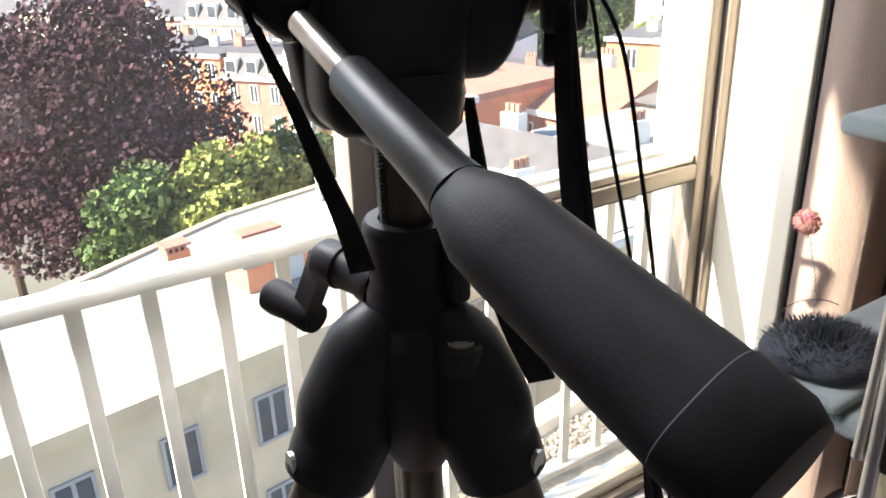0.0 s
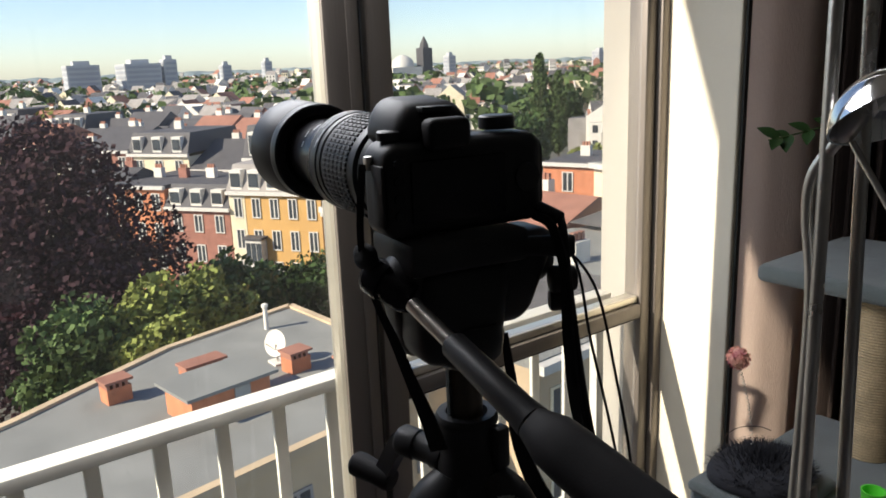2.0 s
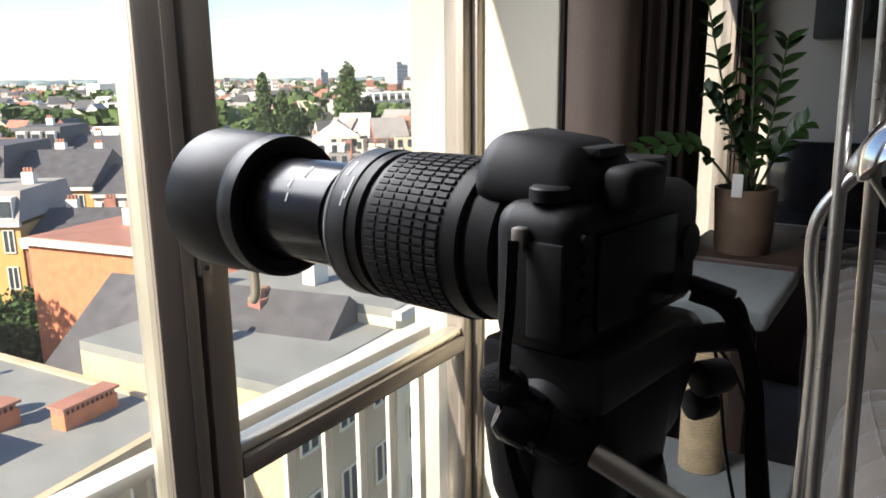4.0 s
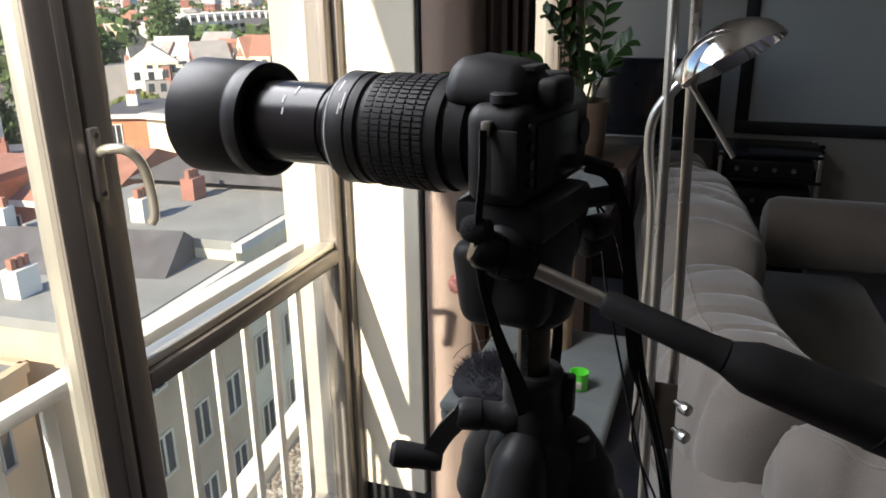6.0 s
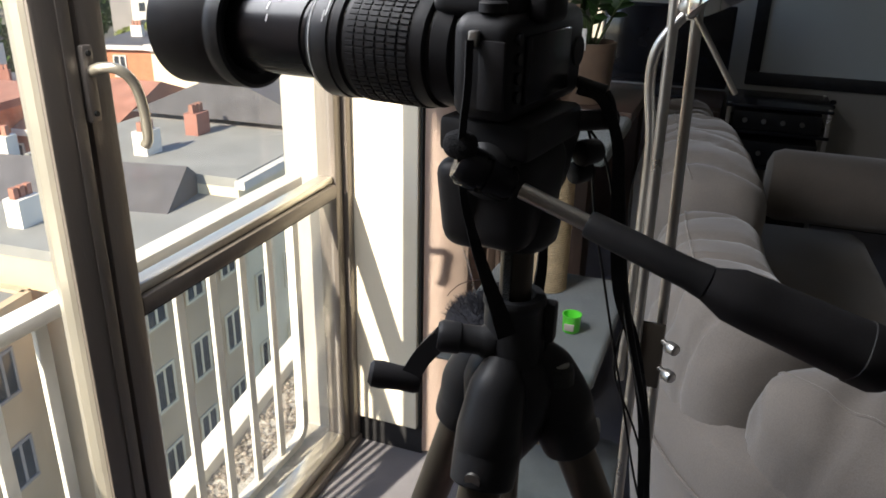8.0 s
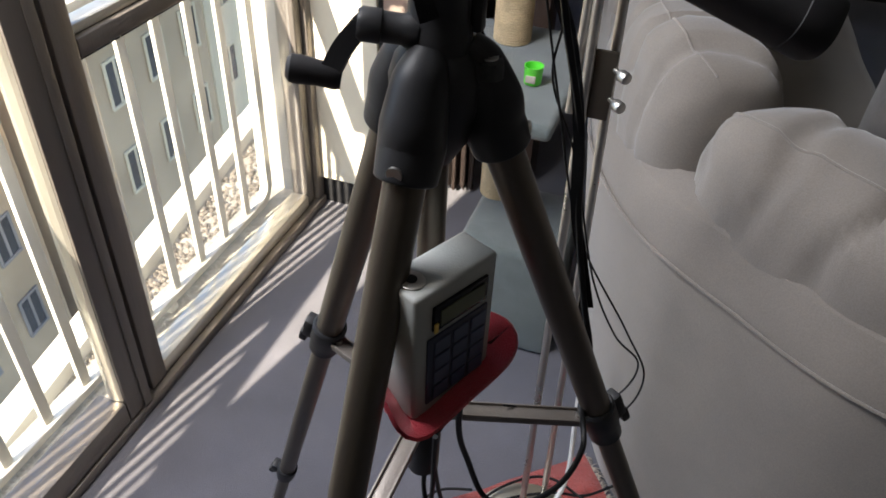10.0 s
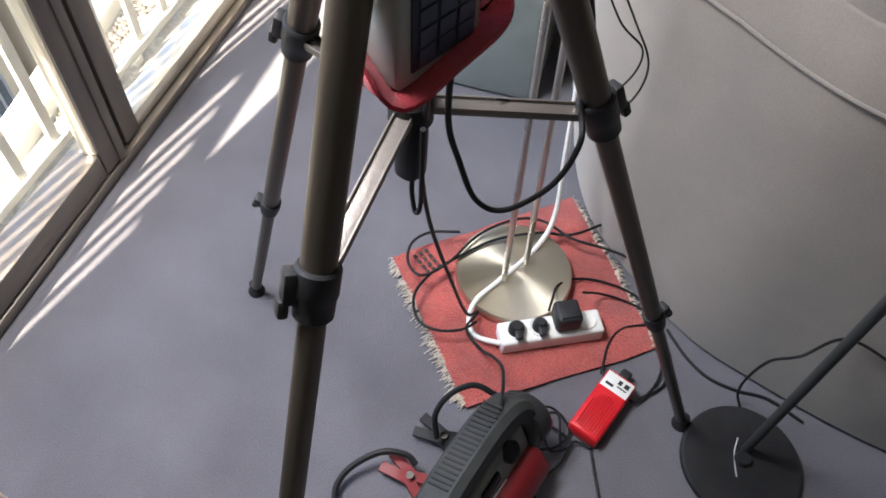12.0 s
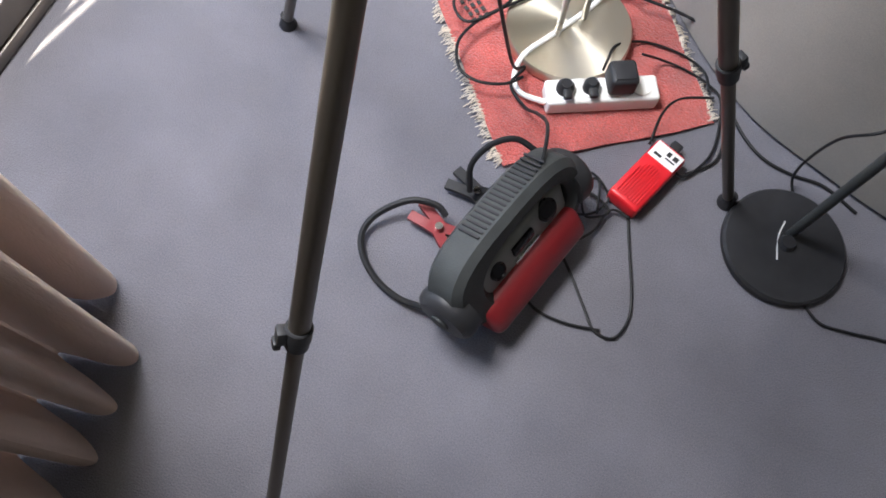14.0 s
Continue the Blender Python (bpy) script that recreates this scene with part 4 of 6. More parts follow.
cable([(0.862, 0.416, 0.765), (0.860, 0.42, 0.73), (0.866, 0.415, 0.705), (0.874, 0.407, 0.735), (0.880, 0.390, 0.86)], 0.0028, "thin cable looped under the column")
cable(flat([(1.104, 1.015), (1.040, 0.959), (0.973, 0.941), (0.890, 0.894), (0.828, 0.826), (0.788, 0.771), (0.770, 0.710), (0.794, 0.657), (0.836, 0.645), (0.882, 0.661), (0.906, 0.688)], 0.046), 0.003, "black cable lying in loops over the lamp base")
cable(flat([(1.180, 0.935), (1.114, 0.943), (1.042, 0.946), (0.974, 0.971), (0.917, 0.957), (0.853, 0.892), (0.812, 0.801), (0.770, 0.754), (0.734, 0.775), (0.725, 0.824), (0.753, 0.863), (0.812, 0.885)], 0.05), 0.003, "black cable lying in loops over the lamp base")
cable([(0.975, 0.99, 0.45), (0.985, 0.985, 0.25), (0.995, 0.96, 0.10), (0.978, 0.910, 0.045), (0.928, 0.807, 0.043), (0.891, 0.742, 0.038), (0.888, 0.700, 0.020), (0.912, 0.670, 0.022), (0.962, 0.664, 0.032)], 0.0052, "white mains lead of the power strip", WHITE)
cable([(1.035, 0.735, 0.085), (1.036, 0.77, 0.07), (1.041, 0.83, 0.04), (1.086, 0.876, 0.018), (1.155, 0.882, 0.016), (1.211, 0.867, 0.012), (1.233, 0.828, 0.012)], 0.0025, "thin black mains cord on the red mat")
cable([(1.09, 0.80, 0.08), (1.125, 0.842, 0.03), (1.175, 0.853, 0.014), (1.229, 0.841, 0.012), (1.262, 0.812, 0.010), (1.275, 0.710, 0.008), (1.243, 0.640, 0.010), (1.215, 0.640, 0.015)], 0.0025, "thin black charger cord beside the mat")
cable(flat([(1.246, 0.818), (1.190, 0.790), (1.167, 0.747), (1.164, 0.674)], 0.012), 0.0025, "thin black cord from the power strip")
cable(flat([(1.275, 0.82), (1.290, 0.801), (1.326, 0.763), (1.369, 0.736), (1.423, 0.727), (1.483, 0.728), (1.55, 0.70)], 0.004), 0.0032, "black cord running along the sofa foot")
cable(flat([(1.288, 0.764), (1.286, 0.695), (1.243, 0.646)], 0.006), 0.0025, "short black cord by the tripod foot")
cable(flat([(1.172, 0.528), (1.194, 0.468), (1.222, 0.394), (1.232, 0.346), (1.219, 0.306), (1.185, 0.305), (1.156, 0.336), (1.116, 0.383), (1.071, 0.429)], 0.005), 0.0026, "thin black cord making a wide loop on the carpet")
cable(flat([(1.193, 0.309), (1.137, 0.298), (1.088, 0.299), (1.058, 0.312)], 0.005), 0.0026, "thin black cord on the carpet")
cable(flat([(1.053, 0.539), (1.101, 0.536), (1.139, 0.516), (1.104, 0.491), (1.078, 0.526), (1.063, 0.474), (1.101, 0.467), (1.062, 0.429), (1.09, 0.43), (1.125, 0.47), (1.14, 0.52), (1.175, 0.52)], 0.012), 0.0024, "tangled thin black wires beside the jump starter")
cable([(1.05, 0.55, 0.03), (1.09, 0.57, 0.02), (1.13, 0.54, 0.012), (1.11, 0.50, 0.01), (1.07, 0.49, 0.012), (1.06, 0.53, 0.02), (1.10, 0.56, 0.025), (1.12, 0.50, 0.02)], 0.0024, "tangled thin black wires beside the jump starter")
cable([(0.945, 0.22, 0.06), (0.914, 0.222, 0.03), (0.866, 0.224, 0.012), (0.818, 0.240, 0.010), (0.779, 0.271, 0.012), (0.763, 0.307, 0.018), (0.777, 0.345, 0.03), (0.819, 0.381, 0.045), (0.863, 0.390, 0.045), (0.885, 0.380, 0.04)], 0.0058, "thick black starter lead bent in a bow")
cable([(0.905, 0.435, 0.05), (0.893, 0.461, 0.09), (0.910, 0.492, 0.12), (0.945, 0.516, 0.13), (0.985, 0.515, 0.12)], 0.0055, "thick black starter lead arching over the case")
cable(flat([(1.504, 0.491), (1.536, 0.472), (1.584, 0.476), (1.676, 0.490), (1.9, 0.50)], 0.004), 0.0028, "black lamp cord trailing off over the carpet")
cable([(1.435, 0.683, 0.006), (1.418, 0.706, 0.03), (1.405, 0.690, 0.12), (1.408, 0.672, 0.22), (1.434, 0.655, 0.285), (1.50, 0.70, 0.30), (1.60, 0.68, 0.28)], 0.0026, "black lamp cord hanging in a loose bow")
cable([(0.862, 0.478, 1.415), (0.880, 0.500, 1.402), (0.898, 0.515, 1.37), (0.912, 0.520, 1.31), (0.925, 0.524, 1.24), (0.922, 0.53, 1.18), (0.950, 0.545, 1.10), (0.985, 0.55, 0.97), (1.02, 0.55, 0.90), (1.05, 0.55, 0.87), (1.04, 0.53, 0.84), (1.00, 0.50, 0.82)], 0.0011, "hair-thin black wire hanging beside the tripod")
cable([(0.862, 0.482, 1.412), (0.884, 0.505, 1.395), (0.893, 0.515, 1.33), (0.905, 0.522, 1.27), (0.930, 0.53, 1.16), (0.965, 0.545, 1.02), (1.03, 0.55, 0.91), (1.060, 0.55, 0.85), (1.04, 0.52, 0.815), (0.97, 0.49, 0.83), (0.93, 0.46, 0.85)], 0.0011, "hair-thin black wire hanging beside the tripod")

# ---- red mat ----
mat_ob = thing("floor_mat", (0.975, 0.80, 0), "faded red towelling mat with frayed pale fringe", "mat")
cor = [Vector((0.690, 0.803, 0)), Vector((1.018, 1.092, 0)), Vector((1.262, 0.770, 0)), Vector((0.935, 0.525, 0))]
bm = B()
n = 40
rows = []
for i in range(n + 1):
    row = []
    for j in range(n + 1):
        u, v = i / n, j / n
        p = (cor[0] * (1 - u) + cor[1] * u) * (1 - v) + (cor[3] * (1 - u) + cor[2] * u) * v
        wob = 0.006 * noise.noise(p * 9)
        z = 0.007 + 0.0045 * noise.noise(p * 14) + 0.002 * noise.noise(p * 45)
        row.append(bm.verts.new(p + Vector((wob, -wob, max(0.003, z)))))
    rows.append(row)
for a, b in zip(rows, rows[1:]):
    for j in range(n):
        bm.faces.new((a[j], a[j + 1], b[j + 1], b[j]))
bmesh.ops.recalc_face_normals(bm, faces=bm.faces)
bmesh.ops.solidify(bm, geom=bm.faces[:], thickness=0.003)
part("cloth", bm, REDRUG, mat_ob)
rnd = random.Random(3)
for a, b, out in ((cor[0], cor[3], Vector((-0.75, -0.66, 0))), (cor[1], cor[2], Vector((0.75, 0.66, 0)))):
    bm = B()
    for i in range(210):
        s = rnd.random()
        p = a * (1 - s) + b * s + Vector((0, 0, 0.006))
        d = (out + Vector((rnd.uniform(-.6, .6), rnd.uniform(-.6, .6), 0))) * rnd.uniform(0.008, 0.017)
        tube(bm, [p - d * 0.5, p + d * 0.4 + Vector((0, 0, 0.004)), p + d + Vector((0, 0, -0.003))], 0.0009, 4, step=2)
    part("fringe", bm, FRINGE, mat_ob, "frayed cream fringe")
bm = B()
# unreadable woven mark near one corner
o, ux, uy = Vector((0.758, 0.800, 0.0152)), Vector((0.60, 0.80, 0)).normalized(), Vector((-0.80, 0.60, 0)).normalized()
for i in range(4):
    for k in range(3):
        c = o + ux * (0.014 * k) + uy * (0.016 * i - 0.02)
        quad(bm, *[c + ux * a + uy * b for a, b in ((-0.004, -0.005), (0.004, -0.005), (0.004, 0.005), (-0.004, 0.005))])
tagged(part("woven_mark", bm, DARKGREY, mat_ob, "dark woven mark", False), kind="stuff")

# ---- floor lamp with twin poles ----
lamp = thing("floor_lamp", (0.945, 0.835, 0), "brushed steel twin-pole floor lamp with a reading arm", "floor lamp")
bm = B()
lathe(bm, Matrix.Translation((0.945, 0.837, 0.013)), [(0, 0.119), (0.004, 0.121), (0.020, 0.121), (0.024, 0.118), (0.0255, 0.05), (0.026, 0.001)], 72)
part("base", bm, SPUN, lamp, "round spun satin metal base")
for a, b, t in (((0.931, 0.806, 0.038), (0.914, 0.812, 1.15), 1.95), ((0.964, 0.862, 0.038), (0.939, 0.840, 1.15), 1.95)):
    a, b = Vector(a), Vector(b)
    bm = B()
    rod(bm, a, a + (b - a) * ((t - a.z) / (b.z - a.z)), 0.0062, seg=16)
    part("pole", bm, STEEL, lamp)
bm = B()
box(bm, (0.910, 0.813, 1.000), (0.948, 0.819, 1.090), 0.002)
box(bm, (0.910, 0.819, 1.000), (0.914, 0.845, 1.090), 0.002)
br = part("bracket", bm, BRONZE, lamp)
for z in (1.068, 1.030):
    bm = B()
    rod(bm, (0.946, 0.816, z), (0.958, 0.801, z), 0.0035, seg=12)
    rod(bm, (0.954, 0.805, z), (0.964, 0.795, z), 0.0075, seg=16, round_end=0.002)
    part("knob", bm, STEEL, br)
bm = B()
tube(bm, [(0.900, 0.820, 1.0), (0.902, 0.820, 1.15), (0.902, 0.820, 1.30), (0.893, 0.820, 1.375), (0.896, 0.817, 1.415), (0.914, 0.813, 1.445), (0.930, 0.810, 1.462)], 0.0058, 14)
part("arm", bm, STEEL, lamp, "bent tubular reading arm")
bm = B()
dm = along((0.956, 0.810, 1.507), Vector((0.956, 0.810, 1.507)) + Vector((0.50, -0.20, -0.84)))
lathe(bm, dm, [(-0.004, 0.001), (-0.003, 0.018), (0.004, 0.036), (0.016, 0.050), (0.030, 0.0565), (0.034, 0.0575), (0.034, 0.0555), (0.018, 0.047), (0.006, 0.034), (0.0, 0.016)], 40, False)
sh = part("shade", bm, CHROME, lamp, "polished dome shade")
bm = B()
lathe(bm, dm @ Matrix.Translation((0, 0, 0.012)), [(0, 0.012), (0.012, 0.013), (0.014, 0.009)], 20)
part("bulb_holder", bm, WHITE, sh)
bm = B()
rod(bm, (0.933, 0.810, 1.452), (0.983, 0.810, 1.376), 0.003, seg=10)
part("handle", bm, STEEL, lamp)
bm = B()
lathe(bm, along((0.928, 0.810, 1.466), (0.942, 0.810, 1.488)), [(-0.014, 0.008), (-0.01, 0.011), (0.012, 0.012), (0.018, 0.010)], 18)
part("joint", bm, STEEL, lamp)

# ---- black floor lamp ----
lamp2 = thing("floor_lamp", (1.44, 0.580, 0), "black floor lamp with a heavy round base", "floor lamp")
bm = B()
lathe(bm, Matrix.Translation((1.44, 0.580, 0)), [(0, 0.106), (0.006, 0.109), (0.016, 0.108), (0.020, 0.104), (0.022, 0.03), (0.024, 0.016), (0.034, 0.012)], 64)
part("base", bm, BLACK, lamp2)
bm = B()
rod(bm, (1.442, 0.600, 0.02), (1.447, 0.61, 1.7), 0.0085, seg=16)
part("pole", bm, DARKGREY, lamp2)
bm = B()
tube(bm, [(1.428, 0.620, 0.0232), (1.424, 0.585, 0.0232), (1.432, 0.545, 0.0232)], 0.0014, 6)
part("seam", bm, SILVER, lamp2)
bm = B()
lathe(bm, Matrix.Translation((1.447, 0.61, 1.68)), [(0, 0.05), (0.03, 0.13), (0.06, 0.17), (0.062, 0.165), (0.03, 0.12), (0.005, 0.045)], 40, False)
part("shade", bm, BLACK, lamp2)

# ---- power strip ----
strip = thing("power_strip", (1.06, 0.71, 0.008), "white four-socket power strip with black plugs", "power strip")
sx = (Vector((1.149, 0.760, 0)) - Vector((0.964, 0.662, 0))).normalized()
sy = Vector((-sx.y, sx.x, 0))
SM = Matrix(((sx.x, sy.x, 0, 0.968), (sx.y, sy.y, 0, 0.652), (0, 0, 1, 0.010), (0, 0, 0, 1)))
bm = B()
box(bm, (0, 0, 0), (0.208, 0.052, 0.038), 0.006, SM, 3)
part("body", bm, WHITE, strip)
for i in range(4):
    bm = B()
    lathe(bm, SM @ Matrix.Translation((0.034 + i * 0.047, 0.028, 0.0378)), [(0, 0.0205), (0.0025, 0.0205), (0.003, 0.0195), (0.001, 0.0185)], 28)
    part("socket", bm, WHITE, strip)
for i, (dx, h, r) in enumerate(((0.034, 0.020, 0.0165), (0.081, 0.022, 0.0150))):
    bm = B()
    lathe(bm, SM @ Matrix.Translation((dx, 0.028, 0.040)), [(0, r), (h * 0.6, r * 0.95), (h, r * 0.6)], 20)
    box(bm, (dx - 0.008, 0.000, 0.046), (dx + 0.008, 0.030, 0.058), 0.004, SM)
    plugp = single("plug", bm, BLACK, "black mains plug sitting in the power strip", "plug", group="plugs in the strip")
bm = B()
box(bm, (0.108, 0.006, 0.0405), (0.158, 0.056, 0.086), 0.008, SM, 3)
box(bm, (0.114, 0.012, 0.086), (0.152, 0.050, 0.089), 0.002, SM)
single("plug_adapter", bm, BLACK, "bulky black plug-in power adapter on the strip", "adapter")

# ---- red charger ----
chg = thing("battery_charger", (1.175, 0.60, 0), "bright red ribbed battery charger with white label", "charger")
cx = (Vector((1.204, 0.669, 0)) - Vector((1.152, 0.533, 0))).normalized()
cy = Vector((-cx.y, cx.x, 0))
CM = Matrix(((cx.x, cy.x, 0, 1.152 - cy.x * 0.031), (cx.y, cy.y, 0, 0.533 - cy.y * 0.031), (0, 0, 1, 0.0), (0, 0, 0, 1)))
bm = B()
box(bm, (0, 0, 0), (0.146, 0.062, 0.036), 0.007, CM, 3)
part("case", bm, RED, chg)
bm = B()
box(bm, (0.104, 0.003, 0.0362), (0.140, 0.059, 0.0372), 0.0004, CM)
lab = part("label", bm, WHITE, chg, "white printed label")
bm = B()
for x, y, w, h in ((0.128, 0.014, 0.010, 0.010), (0.128, 0.028, 0.010, 0.008), (0.114, 0.044, 0.006, 0.016), (0.118, 0.020, 0.003, 0.02)):
    quad(bm, *[CM @ Vector((a, b, 0.0376)) for a, b in ((x - w / 2, y - h / 2), (x + w / 2, y - h / 2), (x + w / 2, y + h / 2), (x - w / 2, y + h / 2))])
part("print", bm, RUBBER, lab, "", False)
for i in range(9):
    bm = B()
    k = abs(i - 4) / 4
    box(bm, (0.010, 0.0085 + i * 0.0053, 0.0355), (0.092 - 0.018 * k * k, 0.0115 + i * 0.0053, 0.0385), 0.001, CM)
    part("rib", bm, RED, chg)
bm = B()
box(bm, (0.144, 0.020, 0.008), (0.168, 0.042, 0.028), 0.005, CM)
part("plug", bm, BLACK, chg)

# ---- jump starter ----
js = thing("jump_starter", (0.99, 0.36, 0), "charcoal and red portable jump starter with carry handle", "jump starter")
jx = (Vector((1.020, 0.525, 0)) - Vector((0.930, 0.215, 0))).normalized()
jy = Vector((-jx.y, jx.x, 0))
JM = Matrix(((jx.x, jy.x, 0, 0.985), (jx.y, jy.y, 0, 0.205), (0, 0, 1, 0.017), (0, 0, 0, 1))) @ Euler((radians(-25), 0, 0)).to_matrix().to_4x4()


def hoop(outer, inner, y0, y1, soft, m, seg=56):
    """A moulded loop standing in the x-z plane, with rounded edges: outer and inner are (x, z, half x, half z, power)."""
    bm = B()

    def ring(o, grow, y):
        cx0, cz0, a, b, p = o
        f = lambda v: math.copysign(abs(v) ** (2 / p), v)
        return [bm.verts.new(m @ Vector((cx0 + (a + grow) * f(math.cos(t)), y, max(0.004, cz0 + (b + grow) * f(math.sin(t)))))) for t in (2 * math.pi * i / seg for i in range(seg))]

    rings = [ring(outer, -soft, y0), ring(outer, 0, y0 + soft), ring(outer, 0, y1 - soft), ring(outer, -soft, y1),
             ring(inner, soft, y1), ring(inner, 0, y1 - soft), ring(inner, 0, y0 + soft), ring(inner, soft, y0)]
    for p, q in zip(rings, rings[1:] + rings[:1]):
        for i in range(seg):
            bm.faces.new((p[i], p[(i + 1) % seg], q[(i + 1) % seg], q[i]))
    bmesh.ops.recalc_face_normals(bm, faces=bm.faces)
    return bm


bm = B()
vs = box(bm, (0.030, -0.066, 0.002), (0.272, 0.022, 0.066), 0.016, None, 3)
for v in vs:
    if v.co.y < -0.02:
        v.co.y += max(0.0, v.co.z - 0.030) * 0.45
bmesh.ops.transform(bm, matrix=JM, verts=bm.verts)
part("body", bm, REDD, js, "dark red lower shell")
part("handle", hoop((0.150, 0.100, 0.158, 0.086, 3.0), (0.166, 0.094, 0.108, 0.050, 2.5), -0.046, 0.024, 0.011, JM), DARKGREY, js, "broad charcoal carry handle")
bm = B()
box(bm, (0.045, -0.034, 0.040), (0.272, 0.014, 0.122), 0.012, JM, 3)
fp = part("front_panel", bm, PANELG, js, "glossy grey control panel")
for x, z, r in ((0.222, 0.102, 0.020), (0.092, 0.096, 0.016)):
    bm = B()
    lathe(bm, along(JM @ Vector((x, -0.033, z)), JM @ Vector((x, -0.044, z + 0.003))), [(0, r), (0.005, r), (0.007, r * 0.82), (0.004, r * 0.7)], 28)
    part("gauge", bm, BLACKG, fp)
bm = B()
box(bm, (0.128, -0.039, 0.064), (0.190, -0.033, 0.076), 0.002, JM)
part("switch_bar", bm, CHROME, fp)
bm = B()
box(bm, (0.130, -0.040, 0.086), (0.182, -0.032, 0.106), 0.005, JM)
part("meter", bm, BLACKG, fp)
for i in range(18):
    bm = B()
    box(bm, (0.085 + i * 0.0095, -0.030, 0.1840), (0.0895 + i * 0.0095, 0.010, 0.1875), 0.001, JM)
    part("grip_rib", bm, GRIP, js)
for x, s in ((0.304, 1), (-0.002, -1)):
    bm = B()
    lathe(bm, along(JM @ Vector((x, -0.008, 0.085)), JM @ Vector((x + s * 0.03, -0.008, 0.083))), [(-0.020, 0.050), (0.0, 0.052), (0.010, 0.050), (0.018, 0.042), (0.020, 0.022)], 36)
    cap = part("end_cap", bm, BLACK, js)
    bm = B()
    lathe(bm, along(JM @ Vector((x + s * 0.020, -0.008, 0.085)), JM @ Vector((x + s * 0.05, -0.008, 0.083))), [(0, 0.016), (0.004, 0.016), (0.005, 0.012)], 20)
    part("cap_boss", bm, DARKGREY, cap)


def clip(at, yaw, mat, label):
    th = thing("battery_clamp", at, label, "clamp", group="starter clamps")
    M = Matrix.Translation(at) @ Euler((0, 0, radians(yaw))).to_matrix().to_4x4()
    for s in (-1, 1):
        bm = B()
        tube(bm, [M @ Vector(v) for v in ((-0.045, s * 0.016, 0.02), (-0.015, s * 0.010, 0.022), (0.01, s * 0.006, 0.02), (0.035, s * 0.014, 0.018), (0.055, s * 0.004, 0.016))], 0.006, flat=(0.009, 0.0045), face=(0, 0, 1))
        part("jaw", bm, mat, th)
    bm = B()
    rod(bm, M @ Vector((0.008, 0, 0.002)), M @ Vector((0.008, 0, 0.034)), 0.007, seg=16)
    part("spring", bm, CHROME, th)
    bm = B()
    box(bm, (0.03, -0.012, 0.006), (0.062, 0.012, 0.012), 0.002, M)
    part("jaw_plate", bm, mat, th)
    return th


clip((0.872, 0.365, 0.0), -20, REDD, "bright red starter clamp lying on the carpet")
clip((0.906, 0.452, 0.0), -12, BLACK, "black starter clamp lying on the carpet")

# ---- sofa ----
sofa = thing("sofa", (1.4, 1.4, 0), "large curved grey suede sofa seen from behind", "sofa")
PLAN = [(0.76, 3.15), (0.79, 2.6), (0.86, 2.05), (0.935, 1.55), (0.985, 1.26), (1.045, 1.085), (1.13, 0.968), (1.275, 0.835), (1.42, 0.762), (1.72, 0.68), (2.3, 0.62), (3.0, 0.62)]


LINE = smooth_line([(x, y, 0) for x, y in PLAN], 40)
ARC = [0.0]
for a, b in zip(LINE, LINE[1:]):
    ARC.append(ARC[-1] + (b - a).length)


def arc_at(x, y):
    return ARC[min(range(len(LINE)), key=lambda k: (LINE[k].x - x) ** 2 + (LINE[k].y - y) ** 2)]


V0 = arc_at(1.045, 1.085)


def on_plan(s, n, z):
    """A place s metres along the back, n metres inside it; the back leans out, most along the window side."""
    i = max(0, min(len(LINE) - 2, next((k for k, v in enumerate(ARC) if v > s), len(ARC) - 1) - 1))
    d = (LINE[i + 1] - LINE[i]).normalized()
    t = min(1.0, max(0.0, (s - V0 + 0.25) / 0.5))
    lean = (0.10 + (0.035 - 0.10) * t) * min(1.0, z / 0.72)
    return LINE[i].lerp(LINE[i + 1], (s - ARC[i]) / (ARC[i + 1] - ARC[i])) + Vector((-d.y, d.x, 0)) * (n - lean) + Vector((0, 0, z))


def sweep(bm, prof, steps=140):
    rings = []
    for i in range(steps + 1):
        s = ARC[-1] * i / steps
        q = on_plan(s, 0, 0)
        w = 0.006 * noise.noise(q * 3.0)
        rings.append([bm.verts.new(on_plan(s, o + w * (z > 0.05), z + 0.5 * w)) for o, z in prof])
    k = len(prof)
    for p, q in zip(rings, rings[1:]):
        for j in range(k):
            bm.faces.new((p[j], p[(j + 1) % k], q[(j + 1) % k], q[j]))
    bm.faces.new(rings[0][::-1])
    bm.faces.new(rings[-1])
    bmesh.ops.recalc_face_normals(bm, faces=bm.faces)


bm = B()
sweep(bm, [(0.004, 0.012), (-0.002, 0.10), (-0.004, 0.35), (0.002, 0.64), (0.010, 0.74), (0.03, 0.785), (0.07, 0.80), (0.15, 0.785), (0.19, 0.72), (0.205, 0.45), (0.205, 0.012)])
part("back_shell", bm, SOFA, sofa, "smooth upholstered back shell")
bm = B()
pts = [on_plan(ARC[-1] * k / 140, 0.002, 0.70) for k in range(141)]
tube(bm, pts, 0.0028, 8, step=1)
part("piping", bm, SOFA, sofa, "raised seam piping")
bm = B()
sweep(bm, [(0.206, 0.02), (0.206, 0.40), (0.25, 0.445), (0.80, 0.445), (0.85, 0.41), (0.85, 0.02)])
part("seat", bm, SOFA, sofa, "deep seat cushion")


